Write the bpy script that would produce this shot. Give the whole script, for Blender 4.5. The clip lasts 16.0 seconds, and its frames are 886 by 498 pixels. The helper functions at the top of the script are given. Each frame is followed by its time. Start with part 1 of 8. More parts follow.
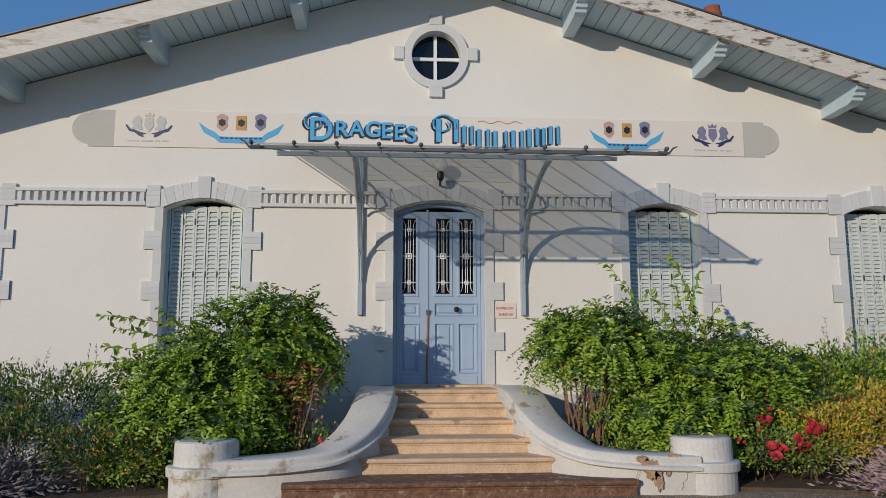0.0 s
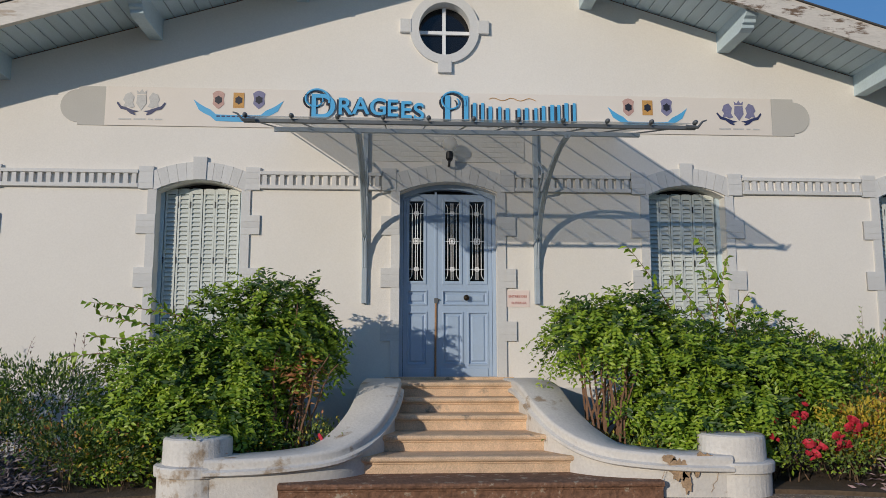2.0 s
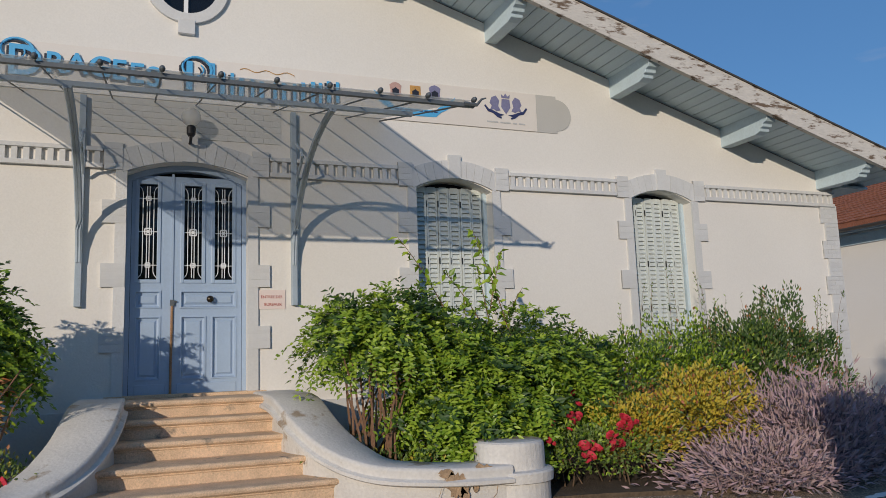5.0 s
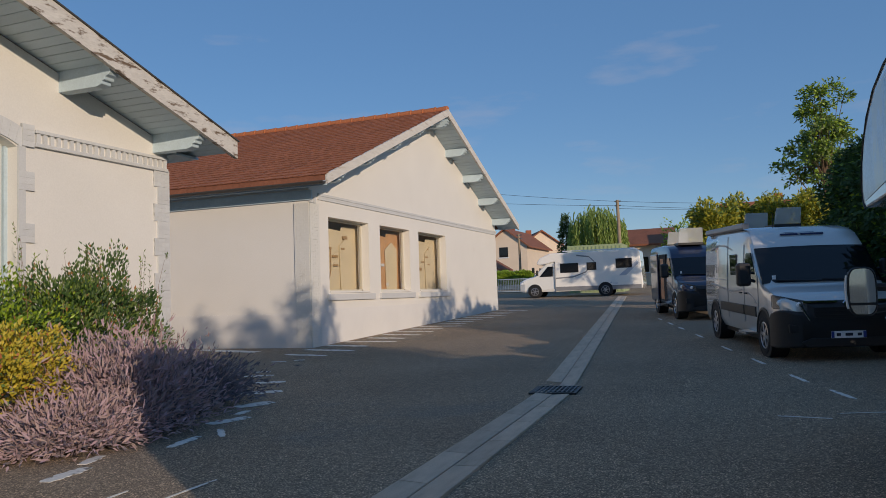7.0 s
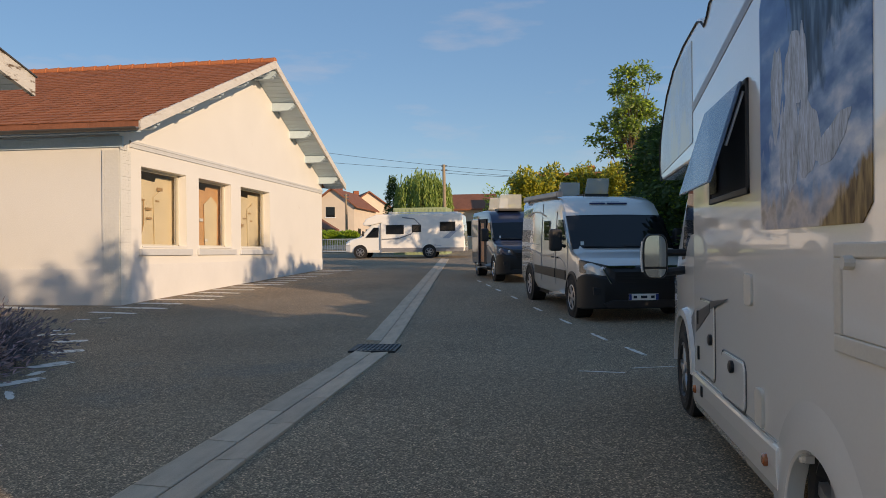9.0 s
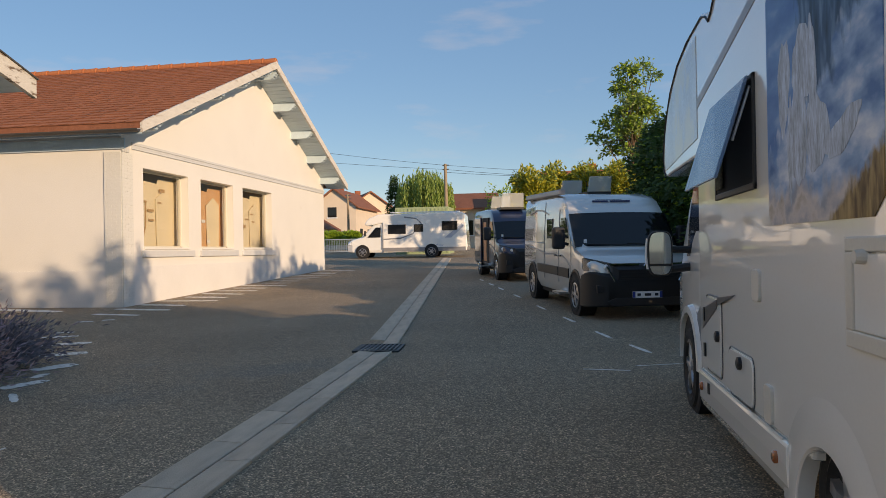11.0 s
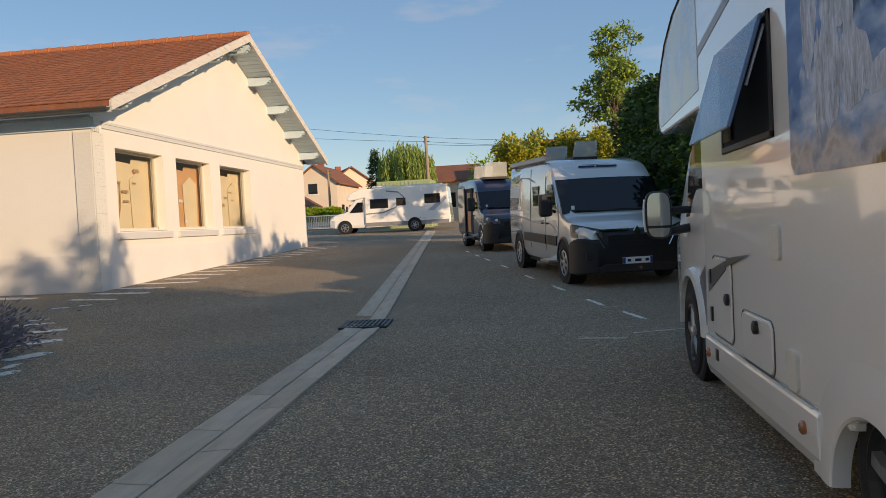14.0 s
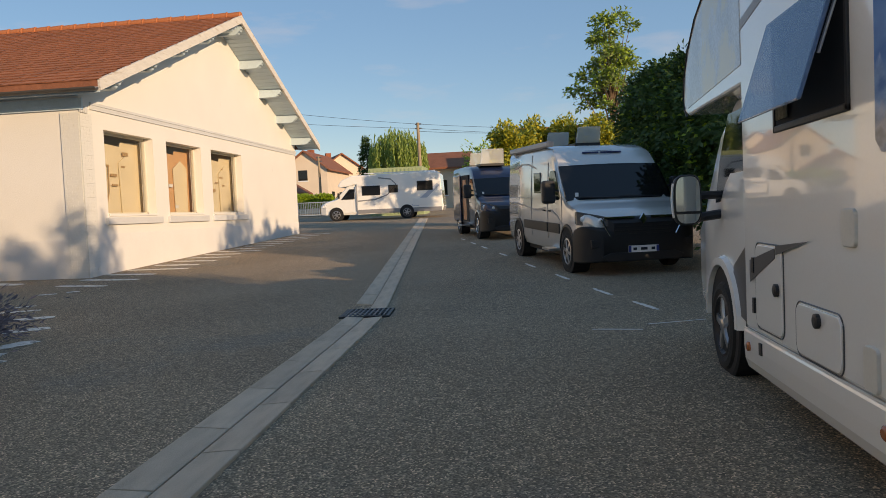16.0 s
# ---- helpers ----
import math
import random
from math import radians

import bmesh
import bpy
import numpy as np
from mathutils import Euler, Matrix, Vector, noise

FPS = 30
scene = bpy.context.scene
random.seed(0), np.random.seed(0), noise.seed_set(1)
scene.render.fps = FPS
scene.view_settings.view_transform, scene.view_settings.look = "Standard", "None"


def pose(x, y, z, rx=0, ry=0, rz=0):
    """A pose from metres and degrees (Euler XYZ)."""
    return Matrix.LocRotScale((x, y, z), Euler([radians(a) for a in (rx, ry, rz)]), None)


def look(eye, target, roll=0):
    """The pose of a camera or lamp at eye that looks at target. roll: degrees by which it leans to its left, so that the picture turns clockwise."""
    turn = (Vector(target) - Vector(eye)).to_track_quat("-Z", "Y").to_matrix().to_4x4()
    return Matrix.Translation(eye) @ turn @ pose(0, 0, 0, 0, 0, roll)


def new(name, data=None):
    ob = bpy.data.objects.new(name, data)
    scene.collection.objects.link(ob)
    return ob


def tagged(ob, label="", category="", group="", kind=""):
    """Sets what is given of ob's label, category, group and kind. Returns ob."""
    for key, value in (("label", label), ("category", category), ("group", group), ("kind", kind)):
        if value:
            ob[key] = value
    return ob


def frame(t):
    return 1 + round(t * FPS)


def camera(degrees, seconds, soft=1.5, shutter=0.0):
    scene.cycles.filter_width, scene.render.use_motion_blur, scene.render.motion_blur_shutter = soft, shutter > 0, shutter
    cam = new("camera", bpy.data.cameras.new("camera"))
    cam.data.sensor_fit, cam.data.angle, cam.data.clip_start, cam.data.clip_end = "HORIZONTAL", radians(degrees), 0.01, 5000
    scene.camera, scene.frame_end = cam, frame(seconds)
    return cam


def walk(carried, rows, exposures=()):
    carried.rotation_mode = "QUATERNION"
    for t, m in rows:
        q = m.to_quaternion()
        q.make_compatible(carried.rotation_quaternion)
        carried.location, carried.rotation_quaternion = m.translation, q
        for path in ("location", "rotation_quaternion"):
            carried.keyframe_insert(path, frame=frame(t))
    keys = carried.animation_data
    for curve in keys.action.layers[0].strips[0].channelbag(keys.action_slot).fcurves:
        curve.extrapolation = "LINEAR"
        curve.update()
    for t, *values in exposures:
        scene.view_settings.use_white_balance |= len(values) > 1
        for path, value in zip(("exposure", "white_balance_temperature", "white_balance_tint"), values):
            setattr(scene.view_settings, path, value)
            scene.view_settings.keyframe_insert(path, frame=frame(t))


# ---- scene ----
cam = camera(59.9, 16.0, 0.8)
PATH = [
    (0, (0.254, 0.455, 1.426), (0.389, 2.43, 1.71), -0.1),
    (0.5, (0.209, 0.552, 1.418), (0.358, 2.53, 1.679), -0.4),
    (1, (0.249, 0.768, 1.409), (0.377, 2.748, 1.661), -0.3),
    (1.5, (0.308, 0.927, 1.417), (0.408, 2.909, 1.671), 0.2),
    (2, (0.284, 1.099, 1.417), (0.398, 3.079, 1.68), 0.0),
    (2.5, (0.228, 1.265, 1.401), (0.371, 3.243, 1.662), -0.5),
    (3, (0.245, 1.506, 1.404), (0.392, 3.484, 1.658), -0.5),
    (3.2, (0.269, 1.603, 1.411), (0.407, 3.583, 1.66), -0.3),
    (5.3, (0.47, 2.368, 1.346), (1.41, 4.111, 1.626), -2.3),
    (5.5, (0.514, 2.39, 1.338), (1.601, 4.049, 1.598), -2.3),
    (6, (0.603, 2.402, 1.327), (2.038, 3.777, 1.548), -2.3),
    (6.5, (0.63, 2.369, 1.363), (2.343, 3.387, 1.529), -2.1),
    (6.9, (0.621, 2.381, 1.352), (2.458, 3.16, 1.492), -2.5),
    (7, (0.621, 2.382, 1.347), (2.48, 3.109, 1.467), -1.9),
    (7.4, (0.653, 2.362, 1.328), (2.581, 2.883, 1.416), -1.4),
    (7.5, (0.644, 2.362, 1.332), (2.586, 2.831, 1.412), -1.4),
    (8, (0.643, 2.332, 1.325), (2.62, 2.629, 1.375), -0.9),
    (8.5, (0.661, 2.328, 1.322), (2.64, 2.616, 1.348), -0.5),
    (9, (0.666, 2.348, 1.319), (2.643, 2.646, 1.328), -0.5),
    (11.5, (0.692, 2.381, 1.308), (2.67, 2.681, 1.315), -1.1),
    (12, (0.715, 2.419, 1.292), (2.694, 2.707, 1.288), -1.2),
    (12.5, (0.856, 2.427, 1.281), (2.833, 2.727, 1.258), -1.4),
    (13, (0.955, 2.404, 1.284), (2.931, 2.712, 1.245), -1.7),
    (13.5, (0.978, 2.397, 1.281), (2.955, 2.694, 1.228), -2.3),
    (14, (1.022, 2.457, 1.278), (3.004, 2.719, 1.215), -2.9),
    (14.5, (1.089, 2.536, 1.28), (3.076, 2.752, 1.214), -3.4),
    (15, (1.13, 2.605, 1.274), (3.12, 2.79, 1.196), -3.5),
    (15.5, (1.219, 2.67, 1.255), (3.207, 2.872, 1.165), -3.1),
    (16, (1.356, 2.707, 1.257), (3.34, 2.941, 1.162), -2.5),
]
walk(cam, [(t, look(eye, target, roll)) for t, eye, target, roll in PATH],
     exposures=[(0.0, 0.30, 6850, 9), (5.5, 0.29, 6950, 11), (6.5, 0.31, 7300, 13), (7.0, 0.36, 7650, 14), (8.0, 0.70, 9100, 17), (9.0, 0.83, 9600, 17), (16.0, 0.94, 10600, 17)])

# ---- world, sun ----
SUN_WAY = Vector((0.611, 0.761, -0.217)).normalized()
world = bpy.data.worlds.new("sky_world")
scene.world = world
world.use_nodes = True
wn = world.node_tree.nodes
sky = wn.new("ShaderNodeTexSky")
sky.sky_type = "NISHITA"
sky.sun_disc = False
sky.sun_elevation = radians(24)
sky.sun_rotation = radians(218.8)
sky.air_density, sky.dust_density, sky.ozone_density = 1.0, 0.05, 4.0
wn["Background"].inputs["Strength"].default_value = 0.125
deep = wn.new("ShaderNodeHueSaturation")
deep.inputs["Hue"].default_value, deep.inputs["Saturation"].default_value, deep.inputs["Value"].default_value = 0.502, 1.2, 0.95
world.node_tree.links.new(sky.outputs[0], deep.inputs["Color"])
haze = wn.new("ShaderNodeMix")
haze.data_type = "RGBA"
haze.inputs["Factor"].default_value = 0.66
haze.inputs["B"].default_value = (0.48, 1.23, 2.72, 1)
world.node_tree.links.new(deep.outputs[0], haze.inputs["A"])
# a few thin wisps of cloud
way_in = wn.new("ShaderNodeTexCoord")
way_map = wn.new("ShaderNodeMapping")
way_map.inputs["Scale"].default_value = (1.6, 1.6, 7.0)
wisp = wn.new("ShaderNodeTexNoise")
wisp.inputs["Scale"].default_value, wisp.inputs["Detail"].default_value, wisp.inputs["Roughness"].default_value = 2.6, 7, 0.55
wisp_ramp = wn.new("ShaderNodeMapRange")
wisp_ramp.inputs["From Min"].default_value, wisp_ramp.inputs["From Max"].default_value = 0.58, 0.82
wisp_ramp.inputs["To Min"].default_value, wisp_ramp.inputs["To Max"].default_value = 0.0, 0.42
cloud = wn.new("ShaderNodeMix")
cloud.data_type = "RGBA"
cloud.inputs["B"].default_value = (2.6, 2.7, 3.3, 1)
for a, b in ((way_in.outputs["Generated"], way_map.inputs[0]), (way_map.outputs[0], wisp.inputs["Vector"]), (wisp.outputs["Fac"], wisp_ramp.inputs["Value"]),
             (wisp_ramp.outputs[0], cloud.inputs["Factor"]), (haze.outputs["Result"], cloud.inputs["A"]), (cloud.outputs["Result"], wn["Background"].inputs["Color"])):
    world.node_tree.links.new(a, b)
sun = new("sun", bpy.data.lights.new("sun", "SUN"))
sun.data.energy, sun.data.angle, sun.data.color = 2.08, radians(0.55), (1.0, 0.895, 0.775)
sun.matrix_basis = look((-30, -40, 25), Vector((-30, -40, 25)) + SUN_WAY)
scene.view_settings.exposure = 0.0


# ---- materials ----
def material(name, color, rough=0.6, metal=0.0, vary=0.15, scale=3.0, bump=0.1, fine=60.0, dirt=None, dirt_amount=0.5, dirt_scale=1.5,
             spec=0.5, rand=0.0, coat=0.0, stretch=(1, 1, 1), island=False):
    """Base colour with broad and fine variation, optional dirt patches and a fine bump."""
    m = bpy.data.materials.new(name)
    m.use_nodes = True
    nt = m.node_tree
    n, l = nt.nodes, nt.links
    b = n["Principled BSDF"]
    b.inputs["Roughness"].default_value, b.inputs["Metallic"].default_value = rough, metal
    b.inputs["Specular IOR Level"].default_value = spec
    b.inputs["Coat Weight"].default_value = coat
    tc = n.new("ShaderNodeTexCoord")
    mp = n.new("ShaderNodeMapping")
    mp.inputs["Scale"].default_value = stretch
    l.new(tc.outputs["Object"], mp.inputs[0])
    broad = n.new("ShaderNodeTexNoise")
    broad.inputs["Scale"].default_value, broad.inputs["Detail"].default_value = scale, 6
    fine_n = n.new("ShaderNodeTexNoise")
    fine_n.inputs["Scale"].default_value, fine_n.inputs["Detail"].default_value = fine, 3
    l.new(mp.outputs[0], broad.inputs["Vector"])
    l.new(mp.outputs[0], fine_n.inputs["Vector"])
    add = n.new("ShaderNodeMath")
    add.operation = "ADD"
    l.new(broad.outputs["Fac"], add.inputs[0])
    l.new(fine_n.outputs["Fac"], add.inputs[1])
    rng = n.new("ShaderNodeMapRange")
    rng.inputs["From Min"].default_value, rng.inputs["From Max"].default_value = 0.6, 1.4
    rng.inputs["To Min"].default_value, rng.inputs["To Max"].default_value = 1 - vary, 1 + vary
    l.new(add.outputs[0], rng.inputs["Value"])
    col = n.new("ShaderNodeMix")
    col.data_type, col.blend_type = "RGBA", "MULTIPLY"
    col.inputs["Factor"].default_value = 1.0
    col.inputs["A"].default_value = (*color, 1)
    l.new(rng.outputs[0], col.inputs["B"])
    out = col.outputs["Result"]
    if rand:
        info = n.new("ShaderNodeNewGeometry" if island else "ShaderNodeObjectInfo")
        r2 = n.new("ShaderNodeMapRange")
        r2.inputs["To Min"].default_value, r2.inputs["To Max"].default_value = 1 - rand, 1 + rand
        l.new(info.outputs["Random Per Island" if island else "Random"], r2.inputs["Value"])
        c2 = n.new("ShaderNodeMix")
        c2.data_type, c2.blend_type = "RGBA", "MULTIPLY"
        c2.inputs["Factor"].default_value = 1.0
        l.new(out, c2.inputs["A"])
        l.new(r2.outputs[0], c2.inputs["B"])
        out = c2.outputs["Result"]
    if dirt:
        dn = n.new("ShaderNodeTexNoise")
        dn.inputs["Scale"].default_value, dn.inputs["Detail"].default_value, dn.inputs["Roughness"].default_value = dirt_scale, 8, 0.65
        l.new(mp.outputs[0], dn.inputs["Vector"])
        ramp = n.new("ShaderNodeValToRGB")
        e = 0.68 - 0.25 * dirt_amount
        ramp.color_ramp.elements[0].position, ramp.color_ramp.elements[1].position = e, min(1.0, e + 0.08)
        l.new(dn.outputs["Fac"], ramp.inputs[0])
        c3 = n.new("ShaderNodeMix")
        c3.data_type = "RGBA"
        l.new(ramp.outputs[0], c3.inputs["Factor"])
        l.new(out, c3.inputs["A"])
        c3.inputs["B"].default_value = (*dirt, 1)
        out = c3.outputs["Result"]
    l.new(out, b.inputs["Base Color"])
    if bump:
        bp = n.new("ShaderNodeBump")
        bp.inputs["Strength"].default_value, bp.inputs["Distance"].default_value = bump, 0.02
        l.new(fine_n.outputs["Fac"], bp.inputs["Height"])
        l.new(bp.outputs[0], b.inputs["Normal"])
    return m


def leaf_material(name, color, color2, rough=0.5, trans=0.3):
    """Leaves: two greens mixed leaf by leaf, with some light passing through."""
    m = bpy.data.materials.new(name)
    m.use_nodes = True
    n, l = m.node_tree.nodes, m.node_tree.links
    b = n["Principled BSDF"]
    b.inputs["Roughness"].default_value = rough
    geo = n.new("ShaderNodeNewGeometry")
    mix = n.new("ShaderNodeMix")
    mix.data_type = "RGBA"
    mix.inputs["A"].default_value, mix.inputs["B"].default_value = (*color, 1), (*color2, 1)
    l.new(geo.outputs["Random Per Island"], mix.inputs["Factor"])
    l.new(mix.outputs["Result"], b.inputs["Base Color"])
    tr = n.new("ShaderNodeBsdfTranslucent")
    l.new(mix.outputs["Result"], tr.inputs["Color"])
    ms = n.new("ShaderNodeMixShader")
    ms.inputs[0].default_value = trans
    l.new(b.outputs[0], ms.inputs[1])
    l.new(tr.outputs[0], ms.inputs[2])
    l.new(ms.outputs[0], n["Material Output"].inputs[0])
    return m


def glass_material(name, color=(0.02, 0.025, 0.03), rough=0.03, alpha=0.35):
    """A pane: clear gloss over a see-through tint."""
    m = bpy.data.materials.new(name)
    m.use_nodes = True
    b = m.node_tree.nodes["Principled BSDF"]
    b.inputs["Base Color"].default_value = (*color, 1)
    b.inputs["Roughness"].default_value, b.inputs["Alpha"].default_value = rough, alpha
    return m


PLASTER = material("plaster", (0.765, 0.738, 0.69), 0.9, vary=0.05, scale=0.7, bump=0.12, fine=45, dirt=(0.62, 0.57, 0.50), dirt_amount=0.02, dirt_scale=0.6)
TRIM = material("trim_paint", (0.62, 0.625, 0.62), 0.75, vary=0.07, scale=2, bump=0.15, fine=35, rand=0.05)
BRICK_WHITE = material("painted_brick", (0.70, 0.69, 0.65), 0.75, vary=0.08, scale=3, bump=0.2, fine=40)
BLUE_WOOD = material("pale_blue_wood", (0.50, 0.62, 0.68), 0.6, vary=0.10, scale=4, bump=0.12, fine=30, rand=0.05)
SOFFIT = material("soffit_boards", (0.52, 0.64, 0.70), 0.65, vary=0.08, scale=3, bump=0.1, fine=30, rand=0.06)
PEELING = material("peeling_white_paint", (0.62, 0.58, 0.52), 0.75, vary=0.12, scale=6, bump=0.3, fine=25, dirt=(0.17, 0.115, 0.075), dirt_amount=0.62, dirt_scale=5.0, stretch=(0.6, 1.0, 2.2))
PEELING2 = material("weathered_board", (0.66, 0.62, 0.56), 0.75, vary=0.15, scale=6, bump=0.3, fine=25, dirt=(0.46, 0.38, 0.30), dirt_amount=0.4, dirt_scale=4.0, stretch=(0.5, 1.0, 2.4))
DOOR_BLUE = material("door_blue_paint", (0.36, 0.47, 0.62), 0.45, vary=0.06, scale=3, bump=0.06, fine=40)
SHUTTER = material("shutter_paint", (0.60, 0.645, 0.62), 0.6, vary=0.08, scale=5, bump=0.08, fine=40, rand=0.04)
STONE = material("step_stone", (0.70, 0.505, 0.34), 0.9, vary=0.30, scale=5, bump=0.6, fine=75, dirt=(0.24, 0.20, 0.16), dirt_amount=0.3, dirt_scale=2.5)
STONE_DARK = material("stained_step", (0.20, 0.105, 0.065), 0.95, vary=0.5, scale=9, bump=0.9, fine=30, dirt=(0.38, 0.32, 0.25), dirt_amount=0.45, dirt_scale=9)
CEMENT = material("painted_cement", (0.63, 0.61, 0.575), 0.9, vary=0.12, scale=3, bump=0.3, fine=35, dirt=(0.36, 0.28, 0.20), dirt_amount=0.42, dirt_scale=2.6)
IRON = material("grey_iron", (0.12, 0.135, 0.145), 0.55, metal=0.3, vary=0.15, scale=8, bump=0.1)
IRON_BLUE = material("blue_grey_iron", (0.37, 0.44, 0.50), 0.55, vary=0.1, scale=8, bump=0.08)
IRON_WHITE = material("white_iron", (0.78, 0.80, 0.82), 0.5, vary=0.05, bump=0.0)
BLACK = material("black_plastic", (0.018, 0.018, 0.02), 0.5, vary=0.1, bump=0.05)
# Near-black for undersides and fills; shade of openings and wells is put into it.
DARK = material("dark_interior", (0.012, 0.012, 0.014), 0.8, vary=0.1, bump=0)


def asphalt_material():
    """Worn grey asphalt: pale stone grains in dark binder, broad stains and lighter wheel tracks."""
    m = material("asphalt", (0.355, 0.268, 0.185), 0.92, vary=0.28, scale=0.35, bump=0.0, fine=14, dirt=(0.30, 0.25, 0.19), dirt_amount=0.45, dirt_scale=0.25)
    n, l = m.node_tree.nodes, m.node_tree.links
    b = n["Principled BSDF"]
    old = b.inputs["Base Color"].links[0].from_socket
    tc = n.new("ShaderNodeTexCoord")
    vor = n.new("ShaderNodeTexVoronoi")
    vor.inputs["Scale"].default_value = 100
    l.new(tc.outputs["Object"], vor.inputs["Vector"])
    ramp = n.new("ShaderNodeValToRGB")
    ramp.color_ramp.elements[0].color = (0.45, 0.45, 0.45, 1)
    ramp.color_ramp.elements[0].position = 0.15
    ramp.color_ramp.elements[1].color = (2.6, 2.52, 2.42, 1)
    ramp.color_ramp.elements[1].position = 1.0
    e = ramp.color_ramp.elements.new(0.82)
    e.color = (1.05, 1.05, 1.05, 1)
    bw = n.new("ShaderNodeSeparateColor")
    l.new(vor.outputs["Color"], bw.inputs[0])
    l.new(bw.outputs[0], ramp.inputs[0])
    mix = n.new("ShaderNodeMix")
    mix.data_type, mix.blend_type = "RGBA", "MULTIPLY"
    mix.inputs["Factor"].default_value = 1.0
    l.new(old, mix.inputs["A"])
    l.new(ramp.outputs[0], mix.inputs["B"])
    l.new(mix.outputs["Result"], b.inputs["Base Color"])
    bp = n.new("ShaderNodeBump")
    bp.inputs["Strength"].default_value, bp.inputs["Distance"].default_value = 0.7, 0.01
    l.new(vor.outputs["Distance"], bp.inputs["Height"])
    l.new(bp.outputs[0], b.inputs["Normal"])
    return m


ASPHALT = asphalt_material()
CONCRETE = material("gutter_concrete", (0.60, 0.48, 0.365), 0.9, vary=0.30, scale=2, bump=0.4, fine=60, rand=0.10)
ROAD_PAINT = material("worn_white_paint", (0.80, 0.77, 0.71), 0.85, vary=0.2, scale=4, bump=0.3, fine=50, dirt=(0.22, 0.20, 0.175), dirt_amount=0.5, dirt_scale=7)
SOIL = material("bed_soil", (0.10, 0.07, 0.045), 0.95, vary=0.4, scale=6, bump=0.8, fine=40)
TILE = material("roof_tile", (0.44, 0.145, 0.058), 0.8, vary=0.2, scale=1.2, bump=0.2, fine=25, rand=0.10, island=True)
# Tile lips in darker brown: the shadow lines between courses put into colour.
TILE_EDGE = material("shadow_line_tile_edge", (0.22, 0.07, 0.032), 0.9, vary=0.4, scale=1.5, bump=0.2, fine=25)
TILE_FAR = material("far_roof_tile", (0.27, 0.10, 0.055), 0.85, vary=0.25, scale=2, bump=0.2, fine=10)
BRICK_RED = material("red_brick", (0.33, 0.10, 0.05), 0.85, vary=0.25, scale=8, bump=0.3, fine=30)
ZINC = material("zinc_gutter", (0.12, 0.11, 0.10), 0.5, metal=0.5, vary=0.15, scale=4, bump=0.05)
RENDER_FAR = material("far_wall_render", (0.74, 0.61, 0.48), 0.9, vary=0.08, scale=1, bump=0.05)
ROOM_WOOD = material("interior_wood", (0.42, 0.26, 0.12), 0.6, vary=0.2, scale=2, bump=0.05)
ROOM_WALL = material("interior_wall", (0.60, 0.50, 0.34), 0.8, vary=0.1, scale=2, bump=0.05)
PANE = glass_material("window_glass", (0.10, 0.11, 0.11), 0.03, 0.10)
DARK_PANE = glass_material("dark_glass", (0.008, 0.009, 0.011), 0.03, 0.93)
CANOPY_GLASS = glass_material("canopy_wired_glass", (0.56, 0.62, 0.64), 0.35, 0.40)
BULB = glass_material("globe_glass", (0.75, 0.75, 0.72), 0.08, 0.45)
WINDOW_PAPER = material("tan_window_paper", (0.72, 0.60, 0.40), 0.8, vary=0.1, scale=2, bump=0.05)
WINDOW_WOOD = material("orange_brown_board", (0.64, 0.36, 0.17), 0.6, vary=0.2, scale=3, bump=0.05)
PLINTH = material("plinth_paint", (0.74, 0.72, 0.69), 0.85, vary=0.06, scale=1.2, bump=0.15, fine=40)
RUST = material("bare_brown_render", (0.42, 0.29, 0.18), 0.95, vary=0.35, scale=14, bump=0.5, fine=60)
SIGN_WHITE = material("sign_white", (0.74, 0.69, 0.63), 0.6, vary=0.03, bump=0.02)
SIGN_GREY = material("sign_grey", (0.50, 0.49, 0.46), 0.8, vary=0.05, bump=0.1)
SIGN_BLUE = material("sign_blue", (0.08, 0.40, 0.70), 0.45, vary=0.05, bump=0)
SIGN_BLACK = material("sign_black", (0.02, 0.022, 0.035), 0.5, vary=0.05, bump=0)
SIGN_NAVY = material("sign_navy", (0.03, 0.04, 0.12), 0.5, vary=0.05, bump=0)
SIGN_SILVER = material("sign_silver", (0.50, 0.50, 0.49), 0.5, vary=0.15, scale=20, bump=0)
SIGN_PINK = material("sign_pink", (0.52, 0.33, 0.29), 0.6, vary=0.15, scale=20, bump=0)
SIGN_OCHRE = material("sign_ochre", (0.55, 0.30, 0.09), 0.6, vary=0.25, scale=20, bump=0)
SIGN_VIOLET = material("sign_violet", (0.20, 0.20, 0.33), 0.6, vary=0.15, scale=20, bump=0)
SIGN_RED = material("sign_red", (0.45, 0.07, 0.05), 0.6, vary=0.05, bump=0)
BOARD_PINK = material("pink_board", (0.78, 0.66, 0.61), 0.7, vary=0.05, bump=0.05)


# ---- mesh helpers ----
def box(bm, x0, x1, y0, y1, z0, z1, bevel=0.0):
    r = bmesh.ops.create_cube(bm, size=1.0, matrix=Matrix.LocRotScale(((x0 + x1) / 2, (y0 + y1) / 2, (z0 + z1) / 2), None, (abs(x1 - x0), abs(y1 - y0), abs(z1 - z0))))
    if bevel:
        edges = list({e for v in r["verts"] for e in v.link_edges})
        bmesh.ops.bevel(bm, geom=edges, offset=bevel, segments=2, affect="EDGES", profile=0.5)
    return r["verts"]


